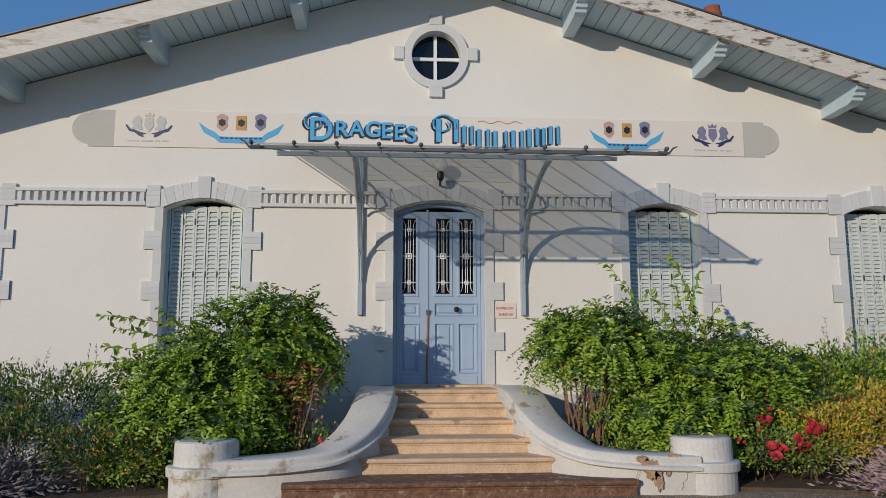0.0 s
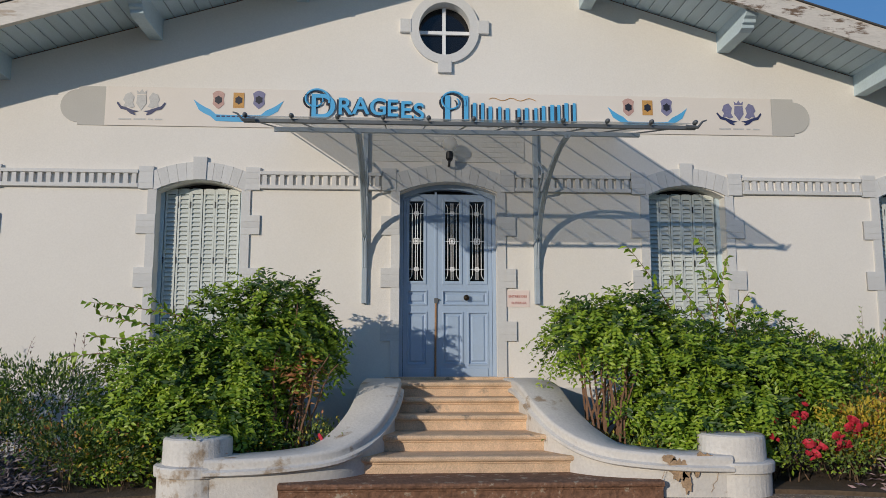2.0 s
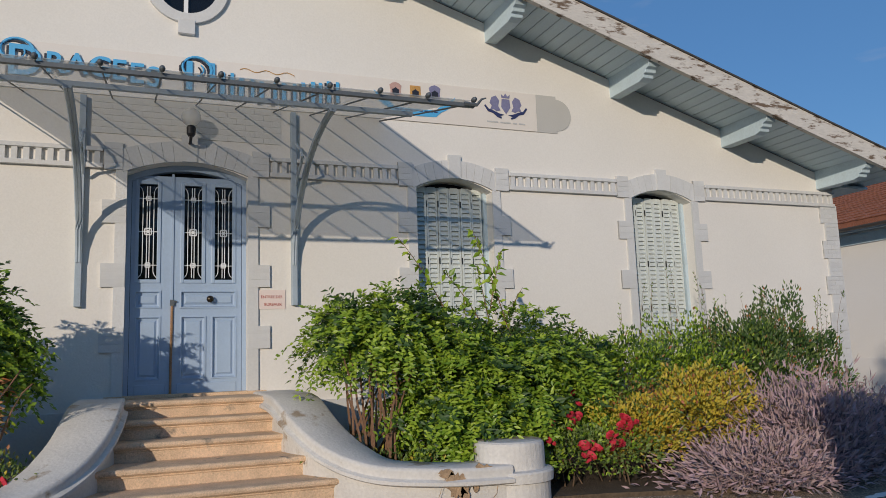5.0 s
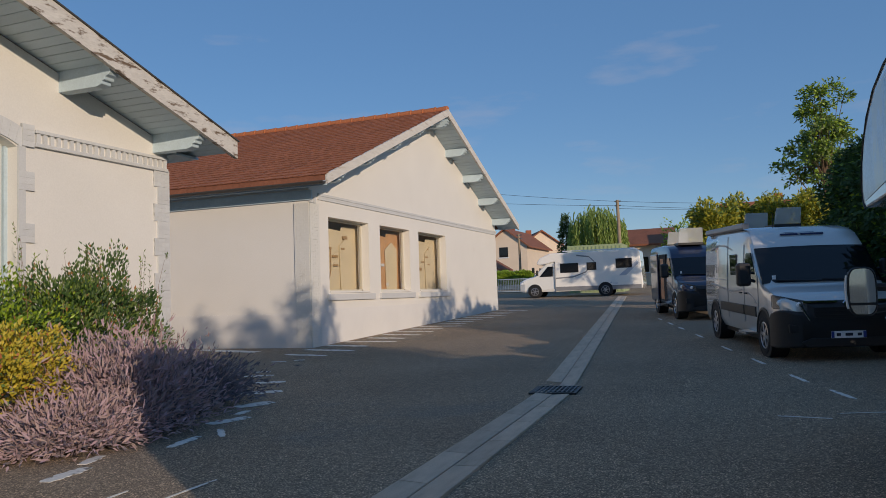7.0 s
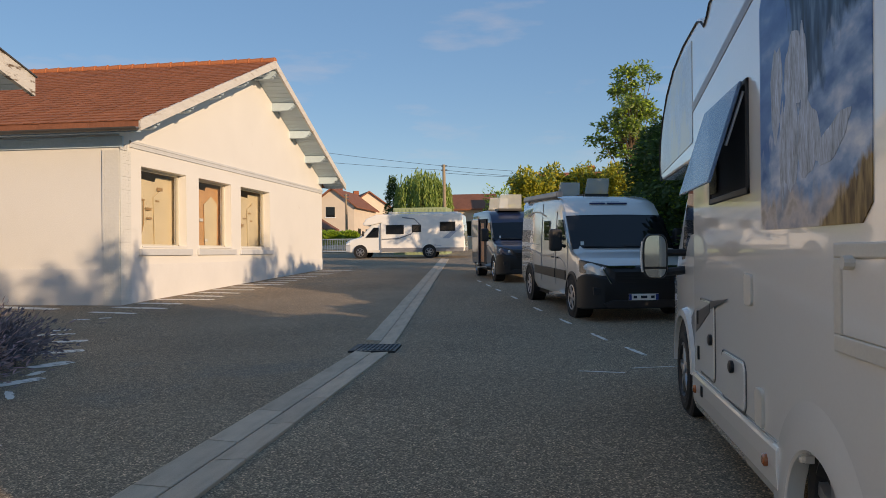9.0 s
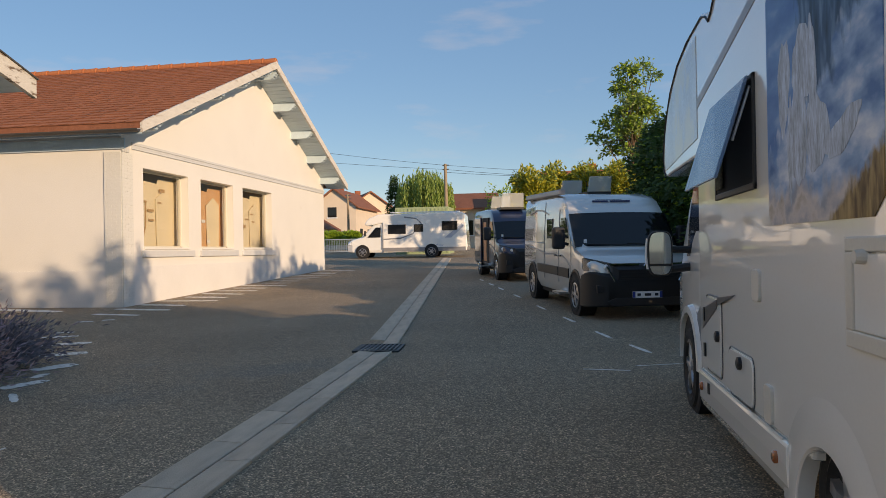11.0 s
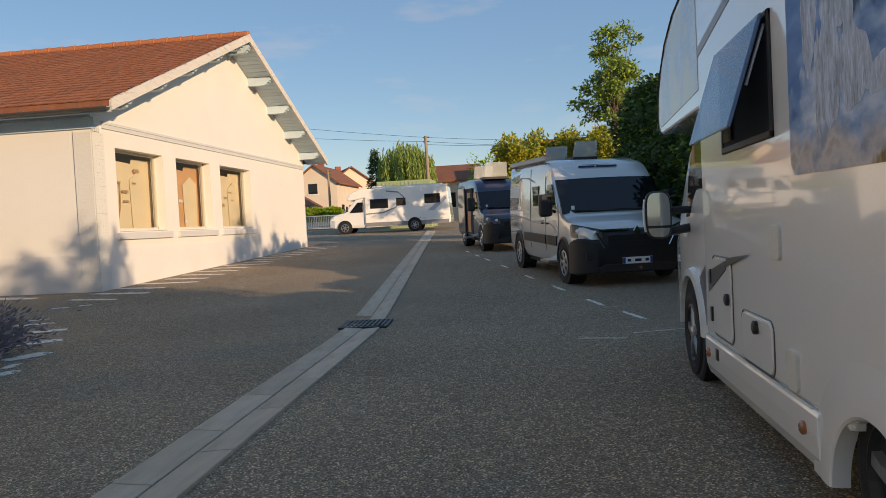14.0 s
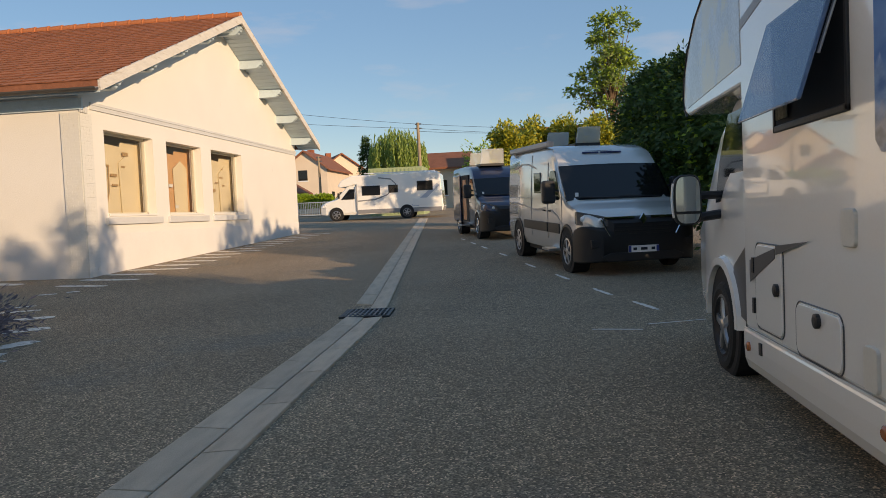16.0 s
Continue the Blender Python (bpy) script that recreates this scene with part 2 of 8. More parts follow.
def prism(bm, outline, axis, a, b):
    """Extrudes a flat outline along an axis from a to b. For axis x the outline is (y, z), for y (x, z), for z (x, y)."""
    put = {"x": lambda u, v, w: (w, u, v), "y": lambda u, v, w: (u, w, v), "z": lambda u, v, w: (u, v, w)}[axis]
    lo = [bm.verts.new(put(u, v, a)) for u, v in outline]
    hi = [bm.verts.new(put(u, v, b)) for u, v in outline]
    k = len(outline)
    faces = [bm.faces.new(lo[::-1]), bm.faces.new(hi)]
    faces += [bm.faces.new((lo[i], lo[(i + 1) % k], hi[(i + 1) % k], hi[i])) for i in range(k)]
    bmesh.ops.recalc_face_normals(bm, faces=faces)
    return lo + hi


def tube(bm, points, radius, sides=6, taper=1.0):
    """A round bar along a line of points."""
    points = [Vector(p) for p in points]
    rings = []
    for i, p in enumerate(points):
        way = (points[min(i + 1, len(points) - 1)] - points[max(i - 1, 0)]).normalized()
        side = way.cross(Vector((0, 0, 1)) if abs(way.z) < 0.9 else Vector((1, 0, 0))).normalized()
        up = side.cross(way)
        r = radius * (1 + (taper - 1) * i / max(1, len(points) - 1))
        rings.append([bm.verts.new(p + side * (r * math.cos(2 * math.pi * k / sides)) + up * (r * math.sin(2 * math.pi * k / sides))) for k in range(sides)])
    for a, b in zip(rings, rings[1:]):
        for k in range(sides):
            bm.faces.new((a[k], a[(k + 1) % sides], b[(k + 1) % sides], b[k]))
    bm.faces.new(rings[0][::-1])
    bm.faces.new(rings[-1])


def lathe(bm, profile, centre=(0, 0, 0), sides=24, axis="z"):
    """Turns a profile of (radius, height) round an axis."""
    c = Vector(centre)
    rings = []
    for r, h in profile:
        ring = []
        for k in range(sides):
            a = 2 * math.pi * k / sides
            u, v = max(r, 1e-4) * math.cos(a), max(r, 1e-4) * math.sin(a)
            ring.append(bm.verts.new(c + Vector({"z": (u, v, h), "y": (u, h, v), "x": (h, u, v)}[axis])))
        rings.append(ring)
    faces = []
    for a, b in zip(rings, rings[1:]):
        for k in range(sides):
            faces.append(bm.faces.new((a[k], a[(k + 1) % sides], b[(k + 1) % sides], b[k])))
    faces.append(bm.faces.new(rings[0]))
    faces.append(bm.faces.new(rings[-1]))
    bmesh.ops.recalc_face_normals(bm, faces=faces)


def loft(bm, rings, close=True):
    """Skins equal rings of points one after the other and caps the ends."""
    vs = [[bm.verts.new(p) for p in ring] for ring in rings]
    k = len(vs[0])
    faces = []
    for a, b in zip(vs, vs[1:]):
        for i in range(k):
            faces.append(bm.faces.new((a[i], a[(i + 1) % k], b[(i + 1) % k], b[i])))
    if close:
        faces += [bm.faces.new(vs[0][::-1]), bm.faces.new(vs[-1])]
    bmesh.ops.recalc_face_normals(bm, faces=faces)


def mesh_of(name, bm, mat, smooth=False):
    me = bpy.data.meshes.new(name)
    bm.to_mesh(me)
    bm.free()
    if smooth:
        me.polygons.foreach_set("use_smooth", [True] * len(me.polygons))
    me.materials.append(mat)
    return me


def part(name, bm, mat, parent=None, label="", bevel=0.0, smooth=False):
    ob = new(name, mesh_of(name, bm, mat, smooth))
    if parent:
        ob.parent = parent
    if label:
        ob["label"] = label
    if bevel:
        mod = ob.modifiers.new("bevel", "BEVEL")
        mod.width, mod.segments, mod.limit_method, mod.angle_limit = bevel, 2, "ANGLE", radians(35)
    return ob


def thing(name, at=None, label="", category="", group="", kind=""):
    ob = new(name)
    ob.empty_display_size = 0.2
    if at is not None:
        ob.matrix_basis = at
    return tagged(ob, label, category, group, kind)


def piece(name, data, parent, m):
    """One of many alike pieces that share a mesh."""
    ob = new(name, data)
    ob.parent = parent
    ob.matrix_basis = m
    return ob


def bm_box(*a, **k):
    bm = bmesh.new()
    box(bm, *a, **k)
    return bm


def ground_z(x, y=0.0):
    d = x - 11.0
    return 0.031 * (d if d > 2 else (0 if d < -2 else (d + 2) ** 2 / 8))



# ---- ground ----
def build_ground():
    xs = [-300, -120, -50, -20] + [-10 + i * 1.0 for i in range(70)] + [64, 75, 90, 120, 180, 300, 500]
    ys = [-500, -300, -150, -60, -30] + [-15 + i * 2.0 for i in range(25)] + [40, 60, 90, 150, 300, 500]
    verts = [(x, y, min(ground_z(x), 1.75) + (0.0 if x < 70 else -0.0)) for x in xs for y in ys]
    k = len(ys)
    faces = [(i * k + j, (i + 1) * k + j, (i + 1) * k + j + 1, i * k + j + 1) for i in range(len(xs) - 1) for j in range(k - 1)]
    me = bpy.data.meshes.new("ground")
    me.from_pydata(verts, [], faces)
    me.materials.append(ASPHALT)
    tagged(new("ground", me), "dark grey worn asphalt yard rising gently", "ground", kind="structure")


build_ground()

# ---- main building ----
F = 11.68          # plane of the facade
MID = 0.93         # middle of the gable
PITCH = 0.304       # fall of the roof per metre
APEX = 7.29        # soffit at the ridge
OVER = 1.05        # overhang of the verge
CORNER = 11.28     # right corner; the left one mirrors it
LEFT = 2 * MID - CORNER


def soffit_z(x):
    return APEX - PITCH * abs(x - MID)


OPENINGS = [  # x0, x1, sill, spring, rise
    (-6.50, -5.37, 1.5, 3.60, 0.16), (-3.04, -1.89, 1.5, 3.60, 0.16), (0.29, 1.65, 1.03, 3.61, 0.16),
    (3.82, 4.93, 1.5, 3.60, 0.16), (7.21, 8.31, 1.5, 3.60, 0.16)]


def arch_points(x0, x1, spring, rise, n=8):
    return [(x0 + (x1 - x0) * i / n, spring + rise * (1 - (2 * i / n - 1) ** 2)) for i in range(n + 1)]


def cutter(outline, y0, y1):
    bm = bmesh.new()
    prism(bm, outline, "y", y0, y1)
    me = bpy.data.meshes.new("cut")
    bm.to_mesh(me)
    bm.free()
    return me


def cut_holes(ob, outlines, y0, y1):
    """Cuts openings through a wall and bakes the result into its mesh."""
    tools = []
    for o in outlines:
        t = new("cut", cutter(o, y0, y1))
        mod = ob.modifiers.new("hole", "BOOLEAN")
        mod.operation, mod.object, mod.solver = "DIFFERENCE", t, "EXACT"
        tools.append(t)
    dg = bpy.context.evaluated_depsgraph_get()
    dg.update()
    me = bpy.data.meshes.new_from_object(ob.evaluated_get(dg))
    ob.modifiers.clear()
    ob.data = me
    for t in tools:
        bpy.data.objects.remove(t)


def unit_brick(mat, name="brick"):
    bm = bmesh.new()
    box(bm, -0.5, 0.5, -0.5, 0.5, -0.5, 0.5)
    return mesh_of(name, bm, mat)


SOFFIT_DATA = unit_brick(SOFFIT, "soffit_board")
house = thing("factory_house", label="long low white plastered gable building with pale blue eaves", category="building")


def build_house():
    bm = bmesh.new()
    prism(bm, [(LEFT, -0.1), (CORNER, -0.1), (CORNER, soffit_z(CORNER) - 0.02), (MID, APEX - 0.02), (LEFT, soffit_z(LEFT) - 0.02)], "y", F, F + 0.4)
    wall = part("wall", bm, PLASTER, house, "white smooth plastered gable wall")
    holes = []
    for x0, x1, sill, spring, rise in OPENINGS:
        holes.append([(x0, sill), (x1, sill)] + arch_points(x0, x1, spring, rise)[::-1])
    holes.append([(0.915 + 0.375 * math.cos(a * math.pi / 16), 6.02 + 0.40 * math.sin(a * math.pi / 16)) for a in range(32)])
    cut_holes(wall, holes, F - 0.2, F + 0.6)
    # side and back walls
    for name, x0, x1, y0, y1 in (("side_wall", CORNER - 0.4, CORNER, F + 0.4, F + 24), ("side_wall", LEFT, LEFT + 0.4, F + 0.4, F + 24), ("back_wall", LEFT + 0.4, CORNER - 0.4, F + 23.6, F + 24)):
        part(name, bm_box(x0, x1, y0, y1, -0.1, soffit_z(CORNER) - 0.02), PLASTER, house)
    part("inner_floor", bm_box(LEFT + 0.4, CORNER - 0.4, F + 0.4, F + 23.6, 0.9, 1.0), ROOM_WOOD, house)
    part("plinth", bm_box(LEFT - 0.03, -0.1, F - 0.03, F, -0.1, 0.92), TRIM, house, "grey painted plinth")
    part("plinth", bm_box(2.0, CORNER + 0.03, F - 0.03, F, -0.1, 0.92), TRIM, house, "grey painted plinth")
    # roof slabs
    for s in (1, -1):
        bm = bmesh.new()
        half = CORNER - MID + 0.54
        prism(bm, [(MID, APEX + 0.05), (MID + s * half, APEX + 0.05 - PITCH * half), (MID + s * half, APEX + 0.185 - PITCH * half), (MID, APEX + 0.185)], "y", F - OVER + 0.03, F + 24.6)
        part("roof", bm, TILE_FAR, house, "flat clay tile roof")
        # soffit boards run out from the wall
        n = 62
        for i in range(n):
            c = half * (i + 0.5) / n
            piece("soffit_board", SOFFIT_DATA, house, Matrix.LocRotScale((MID + s * c, F - OVER / 2 + 0.035, APEX - PITCH * c + 0.022), Euler((0, s * math.atan(PITCH), 0)), (half / n * 1.04 - 0.010, OVER - 0.03, 0.042)))
        bm = bmesh.new()
        drop, rise = 0.11, 0.19
        for off, lo, hi, y0, y1 in ((0, -drop, rise, F - OVER - 0.045, F - OVER + 0.03),):
            cuts = 26
            for i in range(cuts):
                a, b = half * i / cuts, half * (i + 1) / cuts
                w = 0.006 * math.sin(i * 1.7)
                prism(bm, [(MID + s * a, APEX - PITCH * a + lo), (MID + s * b, APEX - PITCH * b + lo + 0), (MID + s * b, APEX - PITCH * b + hi), (MID + s * a, APEX - PITCH * a + hi)], "y", y0, y1)
        bmesh.ops.remove_doubles(bm, verts=bm.verts, dist=0.0005)
        part("bargeboard", bm, PEELING if s > 0 else PEELING2, house, "white bargeboard with peeling paint and bare wood")
        bm = bmesh.new()
        prism(bm, [(MID, APEX + 0.195), (MID + s * (half + 0.03), APEX + 0.195 - PITCH * (half + 0.03)), (MID + s * (half + 0.03), APEX + 0.215 - PITCH * (half + 0.03)), (MID, APEX + 0.215)], "y", F - OVER - 0.07, F - OVER + 0.2)
        part("verge_strip", bm, ZINC, house, "thin dark metal verge strip")
        # purlin ends with carved noses
        for d in (2.05, 4.09, 6.13, 8.17, 10.10):
            x = MID + s * d
            top = soffit_z(x) + 0.015
            bm = bmesh.new()
            y0, y1 = F - OVER + 0.07, F + 0.1
            h = 0.30
            nose = [(y1, top), (y1, top - h), (y0 + 0.26, top - h), (y0 + 0.16, top - h + 0.03), (y0 + 0.15, top - h + 0.075), (y0 + 0.10, top - h + 0.085), (y0 + 0.09, top - h + 0.13),
                    (y0 + 0.03, top - h + 0.15), (y0, top - h + 0.19), (y0, top)]
            prism(bm, nose, "x", x - 0.09, x + 0.09)
            for v in bm.verts:
                if v.co.z > top - 0.01:
                    v.co.z -= PITCH * s * (v.co.x - x) + 0.002
            part("beam", bm, BLUE_WOOD, house, "pale blue carved purlin end", bevel=0.008)
    # lower eaves board across the right return
    part("eaves_board", bm_box(CORNER, CORNER + 0.6, F - 0.2, F + 24, soffit_z(CORNER + 0.6) - 0.02, soffit_z(CORNER + 0.6) + 0.02), BLUE_WOOD, house)
    bm = bmesh.new()
    lathe(bm, [(0.15, 5.6), (0.135, 7.2), (0.16, 7.22), (0.16, 7.32), (0.135, 7.34), (0.135, 7.44), (0.09, 7.44), (0.09, 7.2)], (5.76, F + 1.0, 0), 18)
    part("chimney", bm, BRICK_RED, house, "round terracotta chimney pot")


build_house()


def bricks_in(parent, x0, x1, z0, z1, y, rows, data, proud=0.03):
    """Courses of painted bricks over a small block."""
    h = (z1 - z0) / rows
    piece("brick_bed", data, parent, Matrix.LocRotScale(((x0 + x1) / 2, y - (proud - 0.005) / 2, (z0 + z1) / 2), None, (x1 - x0 - 0.004, proud - 0.005, z1 - z0 - 0.002)))
    for r in range(rows):
        n = max(1, round((x1 - x0) / 0.22))
        off = 0.5 if (r % 2 and n > 1) else 0.0
        w = (x1 - x0) / n
        edges = [x0] + [x0 + w * (i + off) for i in range(1 if off == 0 else 0, n)] + [x1]
        for a, b in zip(edges, edges[1:]):
            if b - a > 0.02:
                piece("brick", data, parent, Matrix.LocRotScale(((a + b) / 2, y - proud / 2, z0 + h * (r + 0.5)), None, (b - a - 0.004, proud, h - 0.004)))


BRICK_DATA = unit_brick(TRIM)
WHITE_BRICK_DATA = unit_brick(BRICK_WHITE)


def surround(name, x0, x1, bottom, spring, rise, label, top_extra=0.0):
    """Brick dressing round an opening: strips with toothed blocks, a segmental arch of voussoirs, end blocks and a keystone."""
    t = thing(name, label=label, category="brick surround", group="brick surrounds", kind="structure")
    y = F
    for s, xe in ((-1, x0), (1, x1)):
        a, b = (xe - 0.12, xe) if s < 0 else (xe, xe + 0.12)
        bm = bm_box(a, b, y - 0.028, y + 0.3 * 0, bottom, spring + 0.02)
        part("jamb_strip", bm, TRIM, t)
        z = spring - 0.60
        while z > bottom + 0.05:
            aa, bb = (xe - 0.26, xe - 0.002) if s < 0 else (xe + 0.002, xe + 0.26)
            bricks_in(t, aa, bb, z, z + 0.27, y, 3, BRICK_DATA, 0.034)
            z -= 0.73
        aa, bb = (xe - 0.25, xe - 0.05) if s < 0 else (xe + 0.05, xe + 0.25)
        bricks_in(t, aa, bb, spring + 0.02, spring + 0.34, y, 4, BRICK_DATA, 0.045)
    n = max(9, int((x1 - x0) / 0.105) | 1)
    bm = bmesh.new()
    pts = arch_points(x0 - 0.05, x1 + 0.05, spring - 0.0, rise, n)
    for i in range(n):
        (xa, za), (xb, zb) = pts[i], pts[i + 1]
        lean = 0.16
        ua, ub = (xa - (x0 + x1) / 2) * lean, (xb - (x0 + x1) / 2) * lean
        h = 0.25 if i != n // 2 else 0.32
        bmv = bmesh.new()
        g = 0.0015
        w = 0.0 if i != n // 2 else 0.03
        prism(bmv, [(xa + g - w, za), (xb - g + w, zb), (xb - g + ub * 0.9 + w, zb + h - 0.02 * abs(i - n / 2) / n), (xa + g + ua * 0.9 - w, za + h - 0.02 * abs(i - n / 2) / n)], "y", y - (0.034 if i != n // 2 else 0.05), y + 0.02)
        part("voussoir" if i != n // 2 else "keystone", bmv, TRIM, t)
    bm.free()
    return t


for k, (x0, x1, sill, spring, rise) in enumerate(OPENINGS):
    surround("window_surround" if k != 2 else "door_surround", x0, x1, sill - (0.0 if k != 2 else 0.0), spring, rise,
             "light grey painted brick surround of a shuttered window" if k != 2 else "light grey painted brick surround of the entrance door")


def dentil_band(x0, x1):
    t = thing("dentil_band", label="grey painted brick band with a row of dentils", category="cornice band", group="dentil bands", kind="structure")
    part("upper_ledge", bm_box(x0, x1, F - 0.06, F, 3.835, 3.885), TRIM, t, bevel=0.005)
    part("lower_ledge", bm_box(x0, x1, F - 0.055, F, 3.64, 3.695), TRIM, t, bevel=0.005)
    n = round((x1 - x0) / 0.117)
    for i in range(n):
        x = x0 + (x1 - x0) * (i + 0.5) / n
        piece("dentil", BRICK_DATA, t, Matrix.LocRotScale((x, F - 0.022, 3.765), None, (0.06, 0.044, 0.138)))


for x0, x1 in ((LEFT + 0.3, -6.76), (-5.12, -3.29), (-1.64, 0.03), (1.91, 3.56), (5.19, 6.95), (8.57, CORNER - 0.02)):
    dentil_band(x0, x1)

corner_q = thing("corner_quoin", label="grey painted brick pilaster at the building's corner", category="quoin", kind="structure")
for i in range(12):
    z = 0.1 + i * 0.297
    bricks_in(corner_q, CORNER - (0.34 if i % 2 else 0.26), CORNER + 0.004, z, z + 0.297, F, 4, BRICK_DATA, 0.03)
    bricks_in(corner_q, CORNER - 0.0, CORNER + 0.03, z, z + 0.297, F + 0.0, 4, BRICK_DATA, 0.03)


# ---- round window ----
def build_oculus():
    t = thing("window_1", label="round gable window with white cross bars and grey stone ring", category="window", kind="structure")
    cx, cz = 0.915, 6.02
    bm = bmesh.new()
    n = 40
    rings = []
    for k in range(n):
        a = 2 * math.pi * k / n
        ca, sa = math.cos(a), math.sin(a)
        rings.append([(cx + r1 * ca, y, cz + r2 * sa) for r1, r2, y in ((0.37, 0.395, F + 0.1), (0.37, 0.395, F - 0.05), (0.50, 0.52, F - 0.05), (0.50, 0.52, F + 0.02))])
    rings.append(rings[0])
    loft(bm, rings, close=False)
    bmesh.ops.remove_doubles(bm, verts=bm.verts, dist=0.001)
    part("stone_ring", bm, TRIM, t, smooth=False)
    for dx, dz, w, h in ((-0.56, 0.03, 0.16, 0.20), (0.56, 0.03, 0.16, 0.20), (0, 0.57, 0.20, 0.16), (0, -0.57, 0.20, 0.18)):
        part("ring_block", bm_box(cx + dx - w / 2, cx + dx + w / 2, F - 0.06, F + 0.01, cz + dz - h / 2, cz + dz + h / 2), TRIM, t, bevel=0.006)
    bm = bmesh.new()
    lathe(bm, [(0.39, 0.16), (0.39, 0.17)], (cx, F, cz), 32, "y")
    part("pane", bm, DARK_PANE, t)
    bm = bmesh.new()
    box(bm, cx - 0.025, cx + 0.025, F + 0.12, F + 0.158, cz - 0.39, cz + 0.39)
    box(bm, cx - 0.37, cx + 0.37, F + 0.115, F + 0.155, cz - 0.025, cz + 0.025)
    part("cross_bar", bm, IRON_WHITE, t)


build_oculus()


# ---- shuttered windows ----
def shutter_window(name, x0, x1, sill, spring, rise):
    t = thing(name, label="window closed by six pale grey-green louvred wooden shutters", category="window", group="shuttered windows", kind="structure")
    y = F + 0.20
    bm = bmesh.new()
    for a, b, c, d in ((x0, x0 + 0.05, sill, spring + 0.02), (x1 - 0.05, x1, sill, spring + 0.02)):
        box(bm, a, b, y - 0.02, y + 0.1, c, d)
    part("window_frame", bm, BLUE_WOOD, t)
    part("dark_backing", bm_box(x0, x1, y + 0.12, y + 0.15, sill, spring + rise), DARK, t)
    part("window_sill", bm_box(x0 - 0.1, x1 + 0.1, F - 0.06, F + 0.19, sill - 0.08, sill), TRIM, t, bevel=0.01)
    n = 6
    w = (x1 - x0 - 0.12) / n
    slat_bm = bmesh.new()
    box(slat_bm, -0.5, 0.5, -0.5, 0.5, -0.5, 0.5)
    slat = mesh_of("slat", slat_bm, SHUTTER)
    for i in range(n):
        a = x0 + 0.06 + w * i
        b = a + w - 0.008
        yy = y + (0.012 if i % 2 else 0.0)
        h = spring + 0.07
        bm = bmesh.new()
        for c in ((a, a + 0.026, sill + 0.02, h), (b - 0.026, b, sill + 0.02, h)):
            box(bm, c[0], c[1], yy, yy + 0.035, c[2], c[3])
        for z in (sill + 0.02, h - 0.07):
            box(bm, a + 0.026, b - 0.026, yy + 0.001, yy + 0.034, z, z + 0.08)
        leaf = part("shutter_leaf", bm, SHUTTER, t)
        z = sill + 0.14
        while z < h - 0.09:
            piece("slat", slat, leaf, Matrix.LocRotScale(((a + b) / 2, yy + 0.018, z), Euler((radians(64), 0, 0)), (b - a - 0.052, 0.072, 0.009)))
            z += 0.064
        bm = bmesh.new()
        for z in (sill + 0.45, h - 1.05, h - 0.27) if i not in (0, 3) else (h - 1.05,):
            box(bm, a - 0.010, a + 0.006, yy - 0.008, yy + 0.002, z, z + 0.09)
        part("hinge", bm, BLACK, leaf)


for k, o in enumerate(OPENINGS):
    if k != 2:
        shutter_window("window_%d" % (2 + (k if k < 2 else k - 1)), *o)


